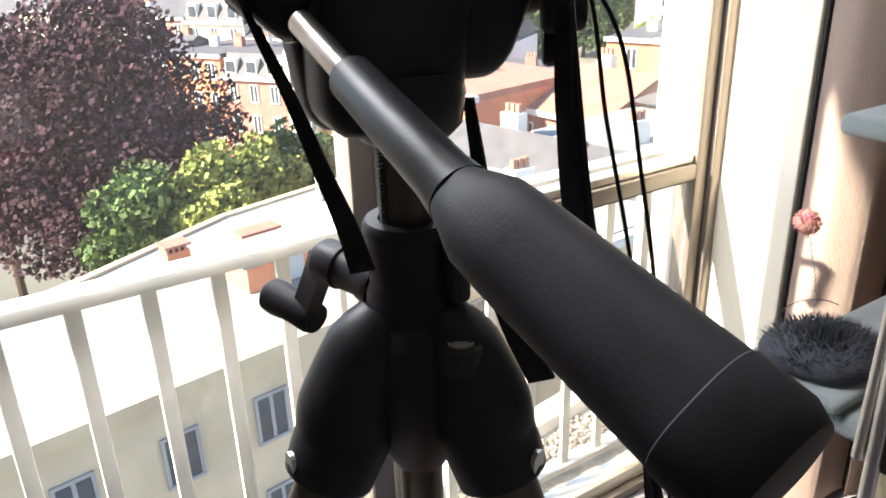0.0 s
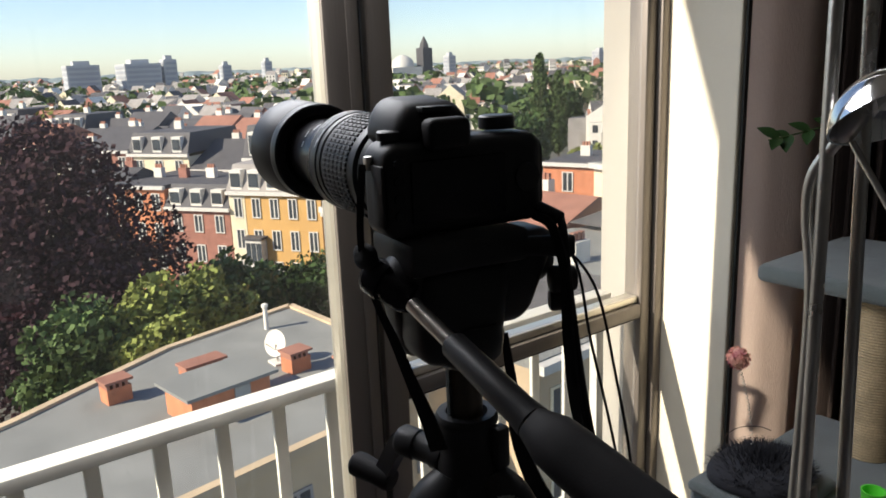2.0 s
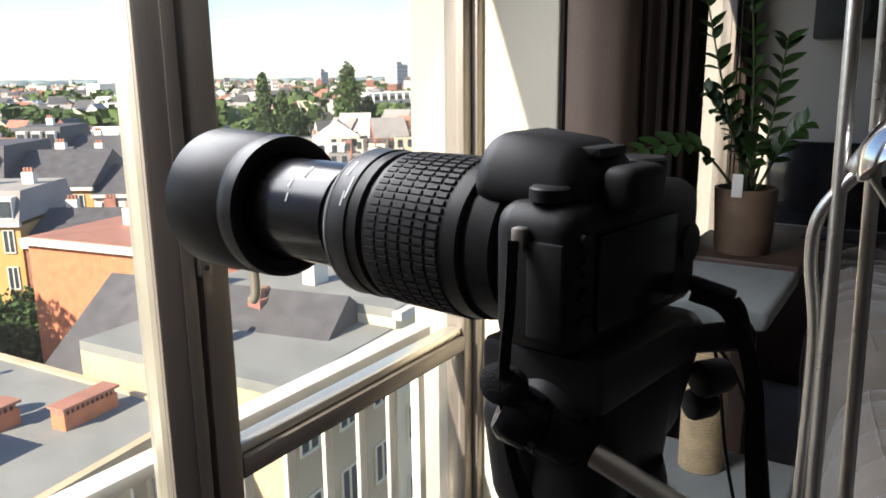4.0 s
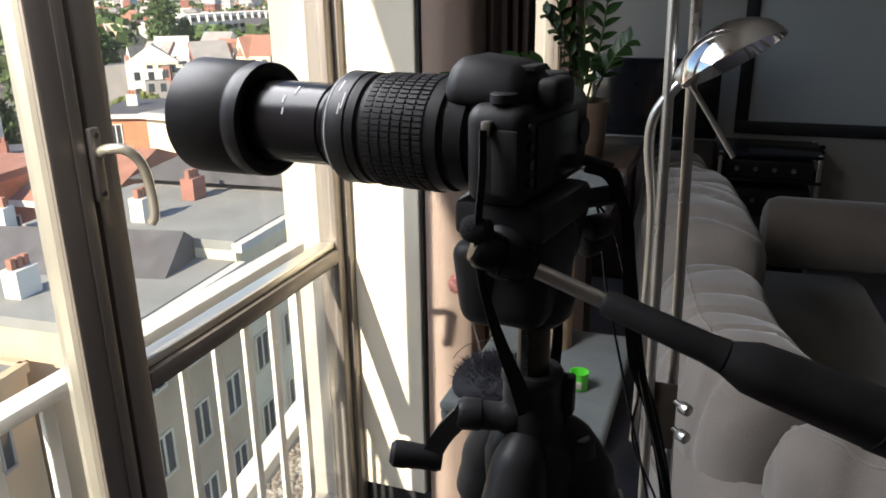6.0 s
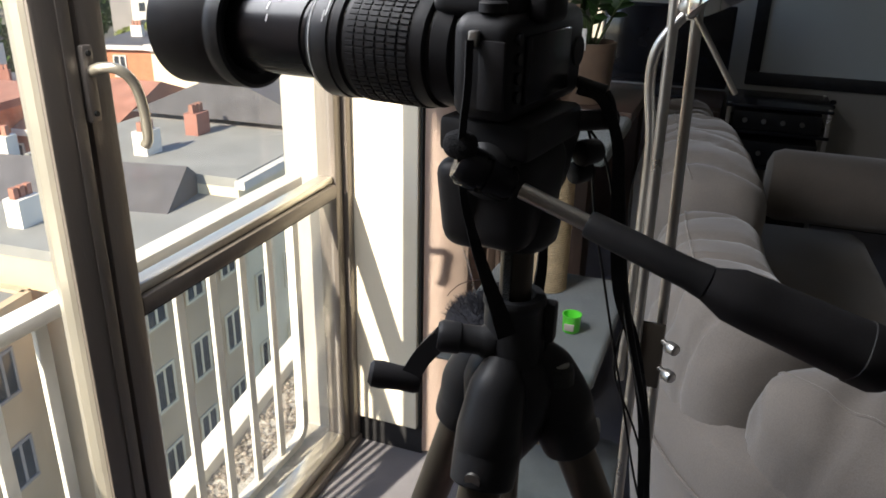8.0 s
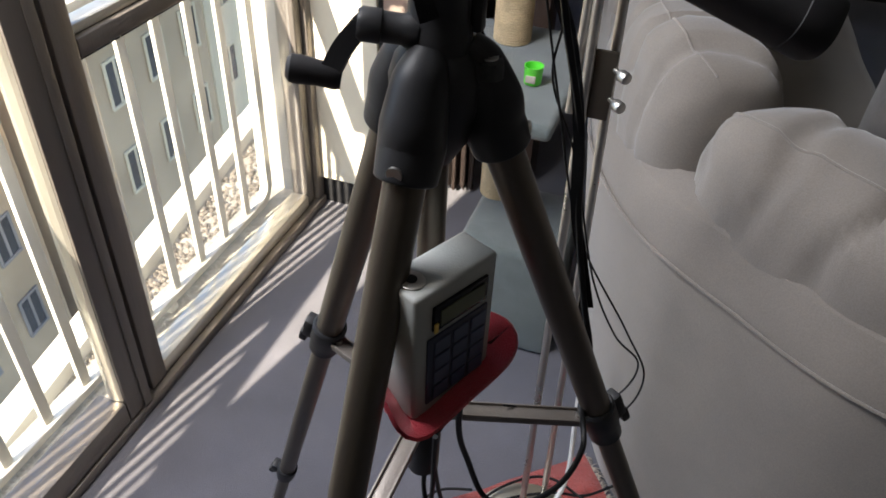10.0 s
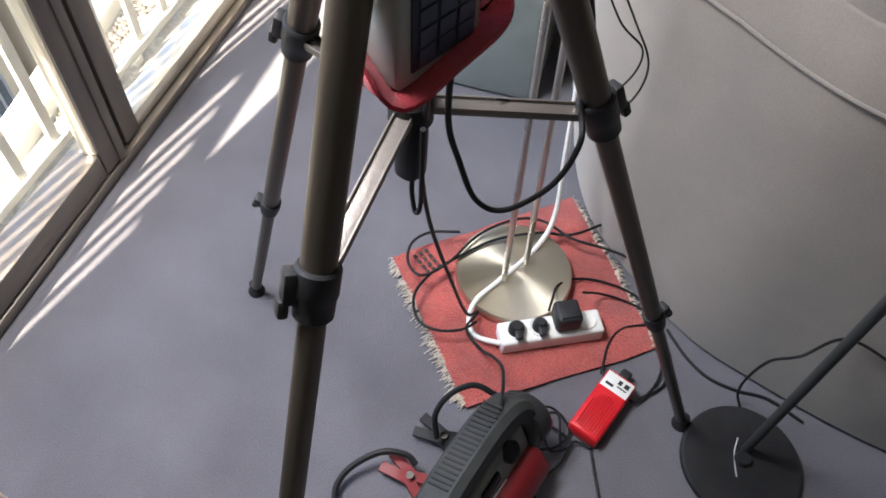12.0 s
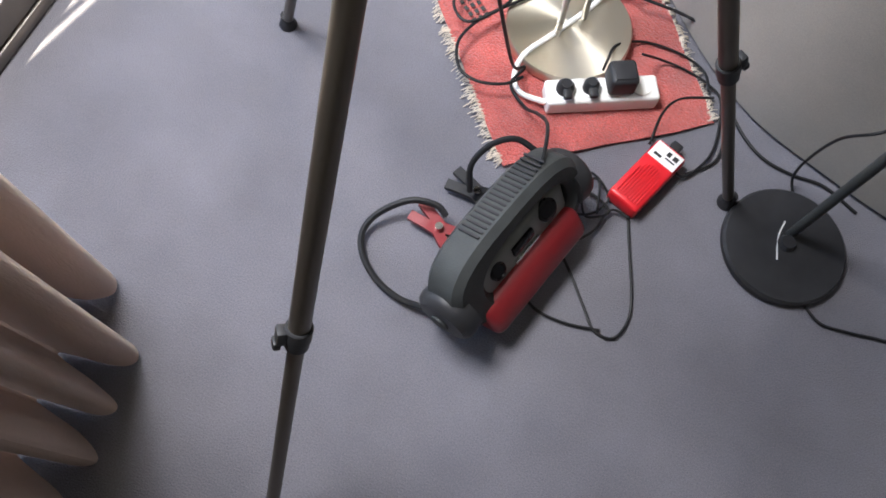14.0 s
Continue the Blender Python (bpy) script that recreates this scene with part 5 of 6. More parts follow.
def pillow(s0, s1, n0, n1, z0, z1, seed, name="back_cushion", mat=SOFA, label="plump back cushion with soft creases"):
    bm = B()
    nu, nv = 64, 40
    rings = []
    for i in range(nu + 1):
        u = i / nu
        e = max(0.02, 1 - abs(2 * u - 1) ** 5) ** 0.4
        ring = []
        for j in range(nv):
            a = 2 * math.pi * j / nv
            f = lambda v: math.copysign(abs(v) ** 0.62, v)
            nn = (n0 + n1) / 2 + (n1 - n0) / 2 * f(math.cos(a)) * (0.35 + 0.65 * e)
            zz = (z0 + z1) / 2 + (z1 - z0) / 2 * f(math.sin(a)) * (0.62 + 0.38 * e)
            p = on_plan(s0 + (s1 - s0) * u, nn, zz)
            q = Vector((p.x * 5 + seed * 3.1, p.y * 5, p.z * 8))
            w = 0.016 * noise.noise(q) + 0.007 * noise.noise(q * 2.7)
            # creases that run down from the seam
            w -= 0.030 * max(0.0, math.sin(u * 34 + seed + 3 * noise.noise(q)) - 0.55) * max(0.0, (zz - z0) / (z1 - z0))
            c = on_plan(s0 + (s1 - s0) * u, (n0 + n1) / 2, (z0 + z1) / 2)
            p += (p - c).normalized() * w
            ring.append(bm.verts.new(p))
        rings.append(ring)
    for p, q in zip(rings, rings[1:]):
        for j in range(nv):
            bm.faces.new((p[j], p[(j + 1) % nv], q[(j + 1) % nv], q[j]))
    bm.faces.new(rings[0][::-1])
    bm.faces.new(rings[-1])
    bmesh.ops.recalc_face_normals(bm, faces=bm.faces)
    seam_line = [ring[int(nv * 0.30)].co.copy() for ring in rings]
    c = part(name, bm, mat, sofa, label)
    bm = B()
    tube(bm, seam_line[2:-2], 0.0025, 6, step=1)
    part("seam", bm, mat, c)
    return c


v0 = V0 + 0.02
pillow(v0 + 0.005, v0 + 0.80, 0.035, 0.27, 0.62, 0.945, 1)
pillow(v0 + 0.81, v0 + 1.55, 0.035, 0.27, 0.62, 0.945, 2)
pillow(v0 - 0.62, v0 - 0.005, 0.025, 0.27, 0.64, 0.985, 3)
pillow(v0 - 1.30, v0 - 0.625, 0.02, 0.30, 0.64, 1.06, 4)
pillow(v0 - 1.95, v0 - 1.31, 0.03, 0.27, 0.62, 0.97, 5)
bm = B()
rod(bm, (1.14, 3.02, 0.66), (1.62, 3.02, 0.66), 0.135, seg=32, round_end=0.05)
part("bolster", bm, SOFA, sofa, "round rolled arm bolster")
bm = B()
blob(bm, (1.50, 1.75, 0.62), (0.06, 0.20, 0.19), Euler((radians(8), 0, radians(-12))).to_matrix().to_4x4(), 3, 40, 24, 0.06, 7)
single("throw_pillow", bm, SOFAD, "dark throw pillow leaning on the sofa seat", "pillow")

# ---- cat tree ----
cat = thing("cat_tree", (0.62, 1.5, 0), "carpeted cat tree with sisal posts and platforms", "cat tree")
bm = B()
box(bm, (0.60, 1.36, 0.0), (0.86, 1.66, 0.315), 0.02, None, 3)
part("base_box", bm, PLUSH, cat)
bm = B()
vs = box(bm, (0.45, 1.30, 0.662), (0.805, 1.80, 0.700), 0.014, None, 3)
part("platform", bm, PLUSH, cat, "grey-green plush platform")
bm = B()
box(bm, (0.385, 1.610, 1.045), (0.740, 2.000, 1.085), 0.015, None, 3)
part("platform", bm, PLUSH, cat, "grey-green plush platform")
for x, y, z0, z1, r in ((0.635, 1.60, 0.315, 0.662, 0.042), (0.615, 1.690, 0.700, 1.045, 0.044)):
    bm = B()
    prof = []
    k = int((z1 - z0) / 0.006)
    for i in range(k):
        prof += [(z0 + i * 0.006, r), (z0 + i * 0.006 + 0.003, r + 0.0022)]
    prof.append((z1, r))
    lathe(bm, Matrix.Translation((x, y, 0)), prof, 36)
    part("sisal_post", bm, SISAL, cat, "rope-wound sisal post")
bed = thing("cat_bed", (0.545, 1.38, 0.700), "dark shaggy fur cushion on a plush tray", "cat bed")
bm = B()
box(bm, (0.455, 1.285, 0.7005), (0.645, 1.500, 0.724), 0.010, None, 3)
part("tray", bm, PLUSH, bed)
bm = B()
rnd = random.Random(9)
blob(bm, (0.55, 1.395, 0.742), (0.088, 0.100, 0.028), None, 2.6, 30, 14, 0.1, 4)
for i in range(2600):
    th, ph = rnd.uniform(0.0, 1.45), rnd.uniform(0, 2 * math.pi)
    p = Vector((0.55 + 0.088 * math.sin(th) * math.cos(ph), 1.395 + 0.100 * math.sin(th) * math.sin(ph), 0.742 + 0.028 * math.cos(th)))
    d = Vector((math.sin(th) * math.cos(ph), math.sin(th) * math.sin(ph), math.cos(th) + 0.3)).normalized() * rnd.uniform(0.010, 0.022) + Vector((rnd.uniform(-.006, .006), rnd.uniform(-.006, .006), 0))
    s = Vector((rnd.uniform(-1, 1), rnd.uniform(-1, 1), 0)).normalized() * 0.0011
    bm.faces.new([bm.verts.new(v) for v in (p - s, p + s, p + d)])
part("fur", bm, FUR, bed, "shaggy dark fur")
toy = thing("cat_toy", (0.52, 1.41, 0.747), "pink and orange ball on a springy wire", "cat toy")
bm = B()
base, tip = Vector((0.520, 1.410, 0.747)), Vector((0.438, 1.478, 0.900))
tw = []
for i in range(161):
    s = i / 160
    q = base.lerp(tip, s) + Vector((0, 0.012 * math.sin(3 * s), 0))
    tw.append(q + Vector((math.cos(i * 0.9), math.sin(i * 0.9), 0)) * 0.0026)
tube(bm, tw, 0.0009, 5, step=1)
part("spring", bm, STEEL, toy)
bm = B()
blob(bm, (0.435, 1.480, 0.918), (0.021, 0.021, 0.021), None, 2, 24, 16, 0.12, 3)
for i in range(260):
    v = Vector((rnd.gauss(0, 1), rnd.gauss(0, 1), rnd.gauss(0, 1))).normalized()
    p = Vector((0.435, 1.480, 0.918)) + v * 0.020
    s = v.orthogonal().normalized() * 0.002
    bm.faces.new([bm.verts.new(q) for q in (p - s, p + s, p + v * 0.006)])
part("ball", bm, PINK, toy, "fluffy pink ball")
bm = B()
tube(bm, [(0.49, 1.435, 0.80), (0.465, 1.44, 0.785), (0.445, 1.44, 0.765), (0.435, 1.44, 0.750)], 0.001, 5)
tube(bm, [(0.49, 1.435, 0.80), (0.52, 1.43, 0.812), (0.545, 1.425, 0.815)], 0.001, 5)
part("wire", bm, WOOD, toy)
cup = thing("cup", (0.719, 1.479, 0.700), "small bright green plastic cup on the platform", "cup")
bm = B()
lathe(bm, Matrix.Translation((0.719, 1.479, 0.701)), [(0, 0.017), (0.002, 0.019), (0.040, 0.021), (0.042, 0.022), (0.042, 0.019), (0.006, 0.016), (0.005, 0.001)], 28)
part("wall", bm, GREEN, cup)
bm = B()
box(bm, (0.707, 1.456, 0.710), (0.729, 1.4605, 0.726), 0.001)
part("mark", bm, FRINGE, cup)

# ---- plant on its stand ----
st = thing("plant_stand", (0.58, 2.2, 0), "dark wooden stand with a broad top board", "plant stand")
bm = B()
box(bm, (0.43, 2.06, 1.045), (0.73, 2.42, 1.080), 0.004)
part("board", bm, WOOD, st)
bm = B()
box(bm, (0.53, 2.12, 0.0), (0.62, 2.24, 1.045), 0.004)
part("post", bm, WOOD, st)
pl = thing("potted_plant", (0.575, 2.17, 1.08), "zamia plant with glossy leaves in a brown pot", "plant")
bm = B()
lathe(bm, Matrix.Translation((0.575, 2.17, 1.0805)), [(0, 0.066), (0.004, 0.069), (0.165, 0.078), (0.168, 0.078), (0.168, 0.073), (0.15, 0.071), (0.148, 0.001)], 36)
part("pot", bm, POT, pl)
rnd = random.Random(21)
for tgt, mid, nleaf in (((0.345, 1.70, 1.34), (0.48, 1.95, 1.37), 9), ((0.47, 2.05, 1.74), (0.53, 2.10, 1.45), 11), ((0.56, 2.10, 1.80), (0.58, 2.14, 1.5), 11), ((0.66, 2.08, 1.62), (0.63, 2.13, 1.42), 9), ((0.71, 2.10, 1.42), (0.66, 2.13, 1.36), 8), ((0.50, 2.00, 1.50), (0.55, 2.10, 1.38), 8), ((0.62, 2.02, 1.38), (0.60, 2.10, 1.33), 7)):
    stem = smooth_line([(0.575 + rnd.uniform(-.02, .02), 2.17 + rnd.uniform(-.02, .02), 1.225), mid, tgt], 12)
    bm = B()
    tube(bm, stem, 0.0042, 8, step=1, taper=lambda t: 1 - 0.6 * t)
    stem_ob = part("stem", bm, STEMM, pl)
    for i in range(nleaf):
        s = 0.35 + 0.65 * i / (nleaf - 1)
        k = min(int(s * (len(stem) - 1)), len(stem) - 2)
        p, d = stem[k], (stem[k + 1] - stem[k]).normalized()
        sd = d.cross(Vector((0.3, -0.6, 0.7))).normalized()
        for sg in (-1, 1):
            w = (d * rnd.uniform(0.5, 0.9) + sd * sg * rnd.uniform(0.7, 1.0) + Vector((0, 0, rnd.uniform(-0.1, 0.3)))).normalized()
            L = rnd.uniform(0.034, 0.050) * (0.8 + 0.4 * (1 - abs(s - 0.6)))
            wd = w.cross(Vector((rnd.uniform(-.3, .3), -0.5, 0.8))).normalized()
            up = wd.cross(w)
            bm = B()
            prev = None
            for j in range(6):
                t = j / 5
                h = math.sin(math.pi * (0.08 + 0.90 * t) ** 0.85) * 0.30 * L
                c = p + w * L * t - up * 0.10 * L * t * t
                row = [bm.verts.new(c - wd * h + up * h * 0.25), bm.verts.new(c), bm.verts.new(c + wd * h + up * h * 0.25)]
                if prev:
                    bm.faces.new((prev[0], prev[1], row[1], row[0]))
                    bm.faces.new((prev[1], prev[2], row[2], row[1]))
                prev = row
            part("leaf", bm, LEAF, stem_ob)
bm = B()
box(bm, (0.556, 2.088, 1.232), (0.582, 2.091, 1.290), 0.0005, Matrix.Translation((0, 0, 0)))
part("plant_tag", bm, WHITE, pl)

# ---- far end of the room ----
tv = thing("television", (0.60, 4.3, 0.72), "large flat black television on a low unit", "television")
bm = B()
box(bm, (0.26, 4.30, 0.775), (0.93, 4.345, 1.195), 0.008)
part("casing", bm, BLACKG, tv)
bm = B()
box(bm, (0.275, 4.296, 0.795), (0.915, 4.2995, 1.180), 0.001)
part("screen", bm, material("dead_screen", (0.012, 0.012, 0.014), 0.15), tv)
bm = B()
box(bm, (0.45, 4.22, 0.722), (0.75, 4.42, 0.735), 0.004)
box(bm, (0.56, 4.31, 0.735), (0.64, 4.335, 0.78), 0.004)
part("foot", bm, BLACK, tv)
cab = thing("media_cabinet", (0.6, 4.3, 0), "dark wooden media cabinet against the end wall", "cabinet")
bm = B()
box(bm, (0.15, 4.08, 0.0), (0.93, 4.57, 0.72), 0.006)
part("carcass", bm, WOOD, cab)
for x in (0.16, 0.55):
    bm = B()
    box(bm, (x, 4.064, 0.05), (x + 0.37, 4.079, 0.70), 0.003)
    dr = part("door", bm, WOOD, cab)
    bm = B()
    rod(bm, (x + 0.185, 4.064, 0.40), (x + 0.185, 4.048, 0.40), 0.012, seg=14)
    part("knob", bm, STEEL, dr)
hi = thing("hifi_rack", (1.18, 4.3, 0), "black glass rack holding stacked hifi units", "hifi rack")
for z in (0.08, 0.42, 0.60, 0.73):
    bm = B()
    box(bm, (0.95, 4.10, z), (1.45, 4.54, z + 0.016), 0.003)
    part("shelf", bm, BLACKG, hi)
for x in (0.955, 1.425):
    for y in (4.11, 4.51):
        bm = B()
        box(bm, (x, y, 0), (x + 0.02, y + 0.02, 0.75), 0.003)
        part("post", bm, STEEL, hi)
for z, h in ((0.438, 0.12), (0.618, 0.09)):
    u = thing("hifi_unit", (1.18, 4.3, z - 0.002), "black hifi unit with a row of knobs", "hifi unit", group="hifi stack")
    bm = B()
    box(bm, (0.99, 4.13, z - 0.001), (1.41, 4.50, z + h), 0.005)
    part("case", bm, BLACK, u)
    for k in range(4):
        bm = B()
        rod(bm, (1.05 + k * 0.09, 4.131, z + h * 0.5), (1.05 + k * 0.09, 4.115, z + h * 0.5), 0.012, seg=14)
        part("knob", bm, STEEL, u)
scr = thing("projection_screen", (2.0, 4.58, 0.76), "wide pale projection screen in a black frame", "screen")
bm = B()
box(bm, (1.09, 4.575, 0.84), (3.05, 4.585, 1.93))
part("canvas", bm, SCREEN, scr, "", False)
for lo, hi2 in (((1.02, 4.56, 0.77), (3.12, 4.598, 0.84)), ((1.02, 4.56, 1.93), (3.12, 4.598, 2.0)), ((1.02, 4.56, 0.841), (1.09, 4.598, 1.929)), ((3.05, 4.56, 0.841), (3.12, 4.598, 1.929))):
    bm = B()
    box(bm, lo, hi2, 0.006)
    part("frame", bm, BLACK, scr, "black velvet frame")
bf = thing("wall_ornament", (1.47, 4.595, 0.68), "tiny black butterfly ornament on the wall", "ornament")
bm = B()
for s in (-1, 1):
    for a, b in ((0.030, 0.022), (0.022, -0.018)):
        blob(bm, (1.47 + s * 0.018, 4.594, 0.69 + b * 0.7), (0.017, 0.002, 0.014), None, 2, 12, 8)
part("wing", bm, BLACK, bf)
sp = thing("loudspeaker", (0.55, 4.5, 1.68), "small black loudspeaker fixed high on the wall", "loudspeaker")
bm = B()
box(bm, (0.40, 4.40, 1.69), (0.71, 4.599, 2.10), 0.01)
part("cabinet", bm, BLACK, sp)
for z, r in ((1.82, 0.09), (2.0, 0.045)):
    bm = B()
    lathe(bm, along((0.555, 4.401, z), (0.555, 4.39, z)), [(0, r), (0.006, r), (0.008, r * 0.9), (0.002, r * 0.5), (0.006, r * 0.2)], 28)
    part("cone", bm, DARKGREY, sp)


# ---- the city outside ----
GZ = -20.0
bm = B()
n = 24
grid = [[bm.verts.new((-0.6 - 3200 * (i / n) ** 2.2, -900 + 3900 * j / n, GZ)) for j in range(n + 1)] for i in range(n + 1)]
for i in range(n):
    for j in range(n):
        bm.faces.new((grid[i][j], grid[i + 1][j], grid[i + 1][j + 1], grid[i][j + 1]))
bmesh.ops.recalc_face_normals(bm, faces=bm.faces)
single("ground", bm, GROUND, "city ground far below with streets and gardens", "ground", kind="structure", smooth=False)


def frame_of(x, y, deg):
    """A pose on the city ground whose x axis runs along a facade; its outside is towards -y."""
    return Matrix.Translation((x, y, 0)) @ Euler((0, 0, radians(deg))).to_matrix().to_4x4()


def prism(bm, M, pts, z0, z1):
    lo = [bm.verts.new(M @ Vector((x, y, z0))) for x, y in pts]
    hi = [bm.verts.new(M @ Vector((x, y, z1))) for x, y in pts]
    k = len(pts)
    for i in range(k):
        bm.faces.new((lo[i], lo[(i + 1) % k], hi[(i + 1) % k], hi[i]))
    bm.faces.new(hi)
    bm.faces.new(lo[::-1])
    bmesh.ops.recalc_face_normals(bm, faces=bm.faces)


def window_at(M, x, z, w, h, parent, y=0.0, trim=TRIMW, bars=True):
    bm = B()
    t = 0.09
    box(bm, (x - w / 2, y - 0.10, z), (x + w / 2, y - 0.02, z + t), 0, M)
    box(bm, (x - w / 2, y - 0.08, z + h - t), (x + w / 2, y - 0.02, z + h), 0, M)
    box(bm, (x - w / 2, y - 0.08, z + t), (x - w / 2 + t, y - 0.02, z + h - t), 0, M)
    box(bm, (x + w / 2 - t, y - 0.08, z + t), (x + w / 2, y - 0.02, z + h - t), 0, M)
    if bars:
        box(bm, (x - 0.05, y - 0.07, z + t), (x + 0.05, y - 0.025, z + h - t), 0, M)
    f = part("window", bm, trim, parent, "", False)
    bm = B()
    box(bm, (x - w / 2 + t, y - 0.045, z + t), (x + w / 2 - t, y - 0.03, z + h - t), 0, M)
    part("pane", bm, WINDOW, f, "", False)
    return f


def house(x, y, deg, w, d, top, mat, label, roof="flat", roofmat=SLATE, rise=3.0, floors=4, cols=4, sto=2.9, ww=1.0, wh=1.7, wtrim=TRIMW, chimneys=2, base=GZ, side_cols=0):
    M = frame_of(x, y, deg)
    c = M @ Vector((w / 2, d / 2, base))
    th = thing("house", c, label, "house")
    bm = B()
    box(bm, (0, 0, base), (w, d, top), 0, M)
    part("wall", bm, mat, th, "", False)
    bm = B()
    box(bm, (-0.15, -0.35, top), (w + 0.15, 0.02, top + 0.30), 0, M)
    part("cornice", bm, TRIMW, th, "", False)
    zt = top
    bm = B()
    if roof == "flat":
        box(bm, (0.0, 0.0, top + 0.001), (w, d, top + 0.35), 0, M)
        zt = top + 0.35
    elif roof == "gable":
        v = [M @ Vector(q) for q in ((-0.1, -0.3, top + 0.3), (w + 0.1, -0.3, top + 0.3), (w + 0.1, d + 0.3, top + 0.3), (-0.1, d + 0.3, top + 0.3), (-0.1, d / 2, top + 0.3 + rise), (w + 0.1, d / 2, top + 0.3 + rise))]
        v = [bm.verts.new(q) for q in v]
        for f in ((0, 1, 5, 4), (2, 3, 4, 5), (1, 2, 5), (3, 0, 4), (3, 2, 1, 0)):
            bm.faces.new([v[i] for i in f])
        zt = top + rise
    else:
        v0 = [(-0.1, -0.2), (w + 0.1, -0.2), (w + 0.1, d), (-0.1, d)]
        v1 = [(0.1, 0.9), (w - 0.1, 0.9), (w - 0.1, d - 0.9), (0.1, d - 0.9)]
        lo = [bm.verts.new(M @ Vector((*q, top + 0.3))) for q in v0]
        hi = [bm.verts.new(M @ Vector((*q, top + 0.3 + rise))) for q in v1]
        for i in range(4):
            bm.faces.new((lo[i], lo[(i + 1) % 4], hi[(i + 1) % 4], hi[i]))
        bm.faces.new(hi)
        bm.faces.new(lo[::-1])
        zt = top + rise + 0.3
    part("roof", bm, roofmat, th, "", False)
    for f in range(floors):
        for k in range(cols):
            window_at(M, w * (k + 0.5) / cols, top - sto * (f + 1) + 0.75, ww, wh, th, trim=wtrim)
    for f in range(floors if side_cols else 0):
        for k in range(side_cols):
            S2 = M @ Matrix.Translation((w, 0, 0)) @ Euler((0, 0, radians(90))).to_matrix().to_4x4()
            window_at(S2, d * (k + 0.5) / side_cols, top - sto * (f + 1) + 0.75, ww, wh, th, trim=wtrim)
    if roof == "mansard":
        for k in range(cols):
            xx = w * (k + 0.5) / cols
            bm = B()
            box(bm, (xx - 0.55, -0.12, top + 0.35), (xx + 0.55, 1.2, top + 0.35 + rise * 0.8), 0, M)
            dm2 = part("dormer", bm, WHITEB, th, "", False)
            bm = B()
            box(bm, (xx - 0.45, -0.19, top + 0.7), (xx + 0.45, -0.16, top + 0.2 + rise * 0.75), 0, M)
            part("pane", bm, WINDOW, dm2, "", False)
    for k in range(chimneys):
        bm = B()
        xx = w * (k + 0.25) / max(1, chimneys) + 0.4
        box(bm, (xx, d * 0.5, zt - 0.8), (xx + 0.9, d * 0.5 + 0.6, zt + 0.9), 0, M)
        ch = part("chimney", bm, BRICKR if k % 2 else WHITEB, th, "", False)
        bm = B()
        for q in range(3):
            box(bm, (xx + 0.08 + q * 0.27, d * 0.5 + 0.2, zt + 0.9), (xx + 0.26 + q * 0.27, d * 0.5 + 0.4, zt + 1.25), 0, M)
        part("chimney_pot", bm, TILE, ch, "", False)
    return th, M


# the flat roof below
RZ = -8.25
roofb = thing("flat_roof_building", (-20, 5, GZ), "long building with a grey felt roof and brick chimneys", "building")
POLY = [(-13.4, -8), (-16.9, 14.2), (-27.4, 13.6), (-25.9, 7.9), (-23.0, 2.6), (-20.0, -4), (-19, -8)]
bm = B()
prism(bm, Matrix(), POLY, GZ, RZ - 0.02)
part("wall", bm, SANDB, roofb, "", False)
bm = B()
prism(bm, Matrix(), POLY, RZ - 0.019, RZ)
part("roof", bm, BITUMEN, roofb, "weathered grey roofing felt", False)
bm = B()
for a, b in zip(POLY, POLY[1:] + POLY[:1]):
    a, b = Vector((*a, RZ)), Vector((*b, RZ))
    mm = along(a, b)
    L = (b - a).length
    d = (b - a).normalized()
    nrm = Vector((-d.y, d.x, 0))
    vs = [a + nrm * o + Vector((0, 0, h)) for o, h in ((-0.14, -0.2), (0.14, -0.2), (0.14, 0.10), (-0.14, 0.10))]
    ws = [v + (b - a) for v in vs]
    p, q = [bm.verts.new(v) for v in vs], [bm.verts.new(v) for v in ws]
    for i in range(4):
        bm.faces.new((p[i], p[(i + 1) % 4], q[(i + 1) % 4], q[i]))
bmesh.ops.recalc_face_normals(bm, faces=bm.faces)
part("parapet", bm, SANDB, roofb, "low parapet edge", False)
ang = math.degrees(math.atan2(22.2, -3.5))
FM = Matrix.Translation((-13.4, -8, 0)) @ Euler((0, 0, radians(ang))).to_matrix().to_4x4()
for f in range(3):
    for k in range(9):
        window_at(FM, 1.4 + k * 2.45, RZ - 2.6 - f * 2.9, 0.95, 1.45, roofb, trim=GREYB)
HT = Matrix.Translation((-18.75, 6.2, 0)) @ Euler((0, 0, radians(98))).to_matrix().to_4x4()
bm = B()
box(bm, (0.2, 0.15, RZ), (2.75, 1.75, RZ + 0.88), 0, HT)
hut = part("stair_hut", bm, BRICKO, roofb, "small orange brick roof hut", False)
bm = B()
box(bm, (0, -0.05, RZ + 0.88), (2.95, 1.95, RZ + 0.98), 0, HT)
part("hut_roof", bm, BITUMEN, hut, "", False)
bm = B()
box(bm, (1.55, 0.09, RZ + 0.05), (2.05, 0.149, RZ + 0.8), 0, HT)
part("hut_door", bm, GREYBOX, hut, "peeling grey door", False)
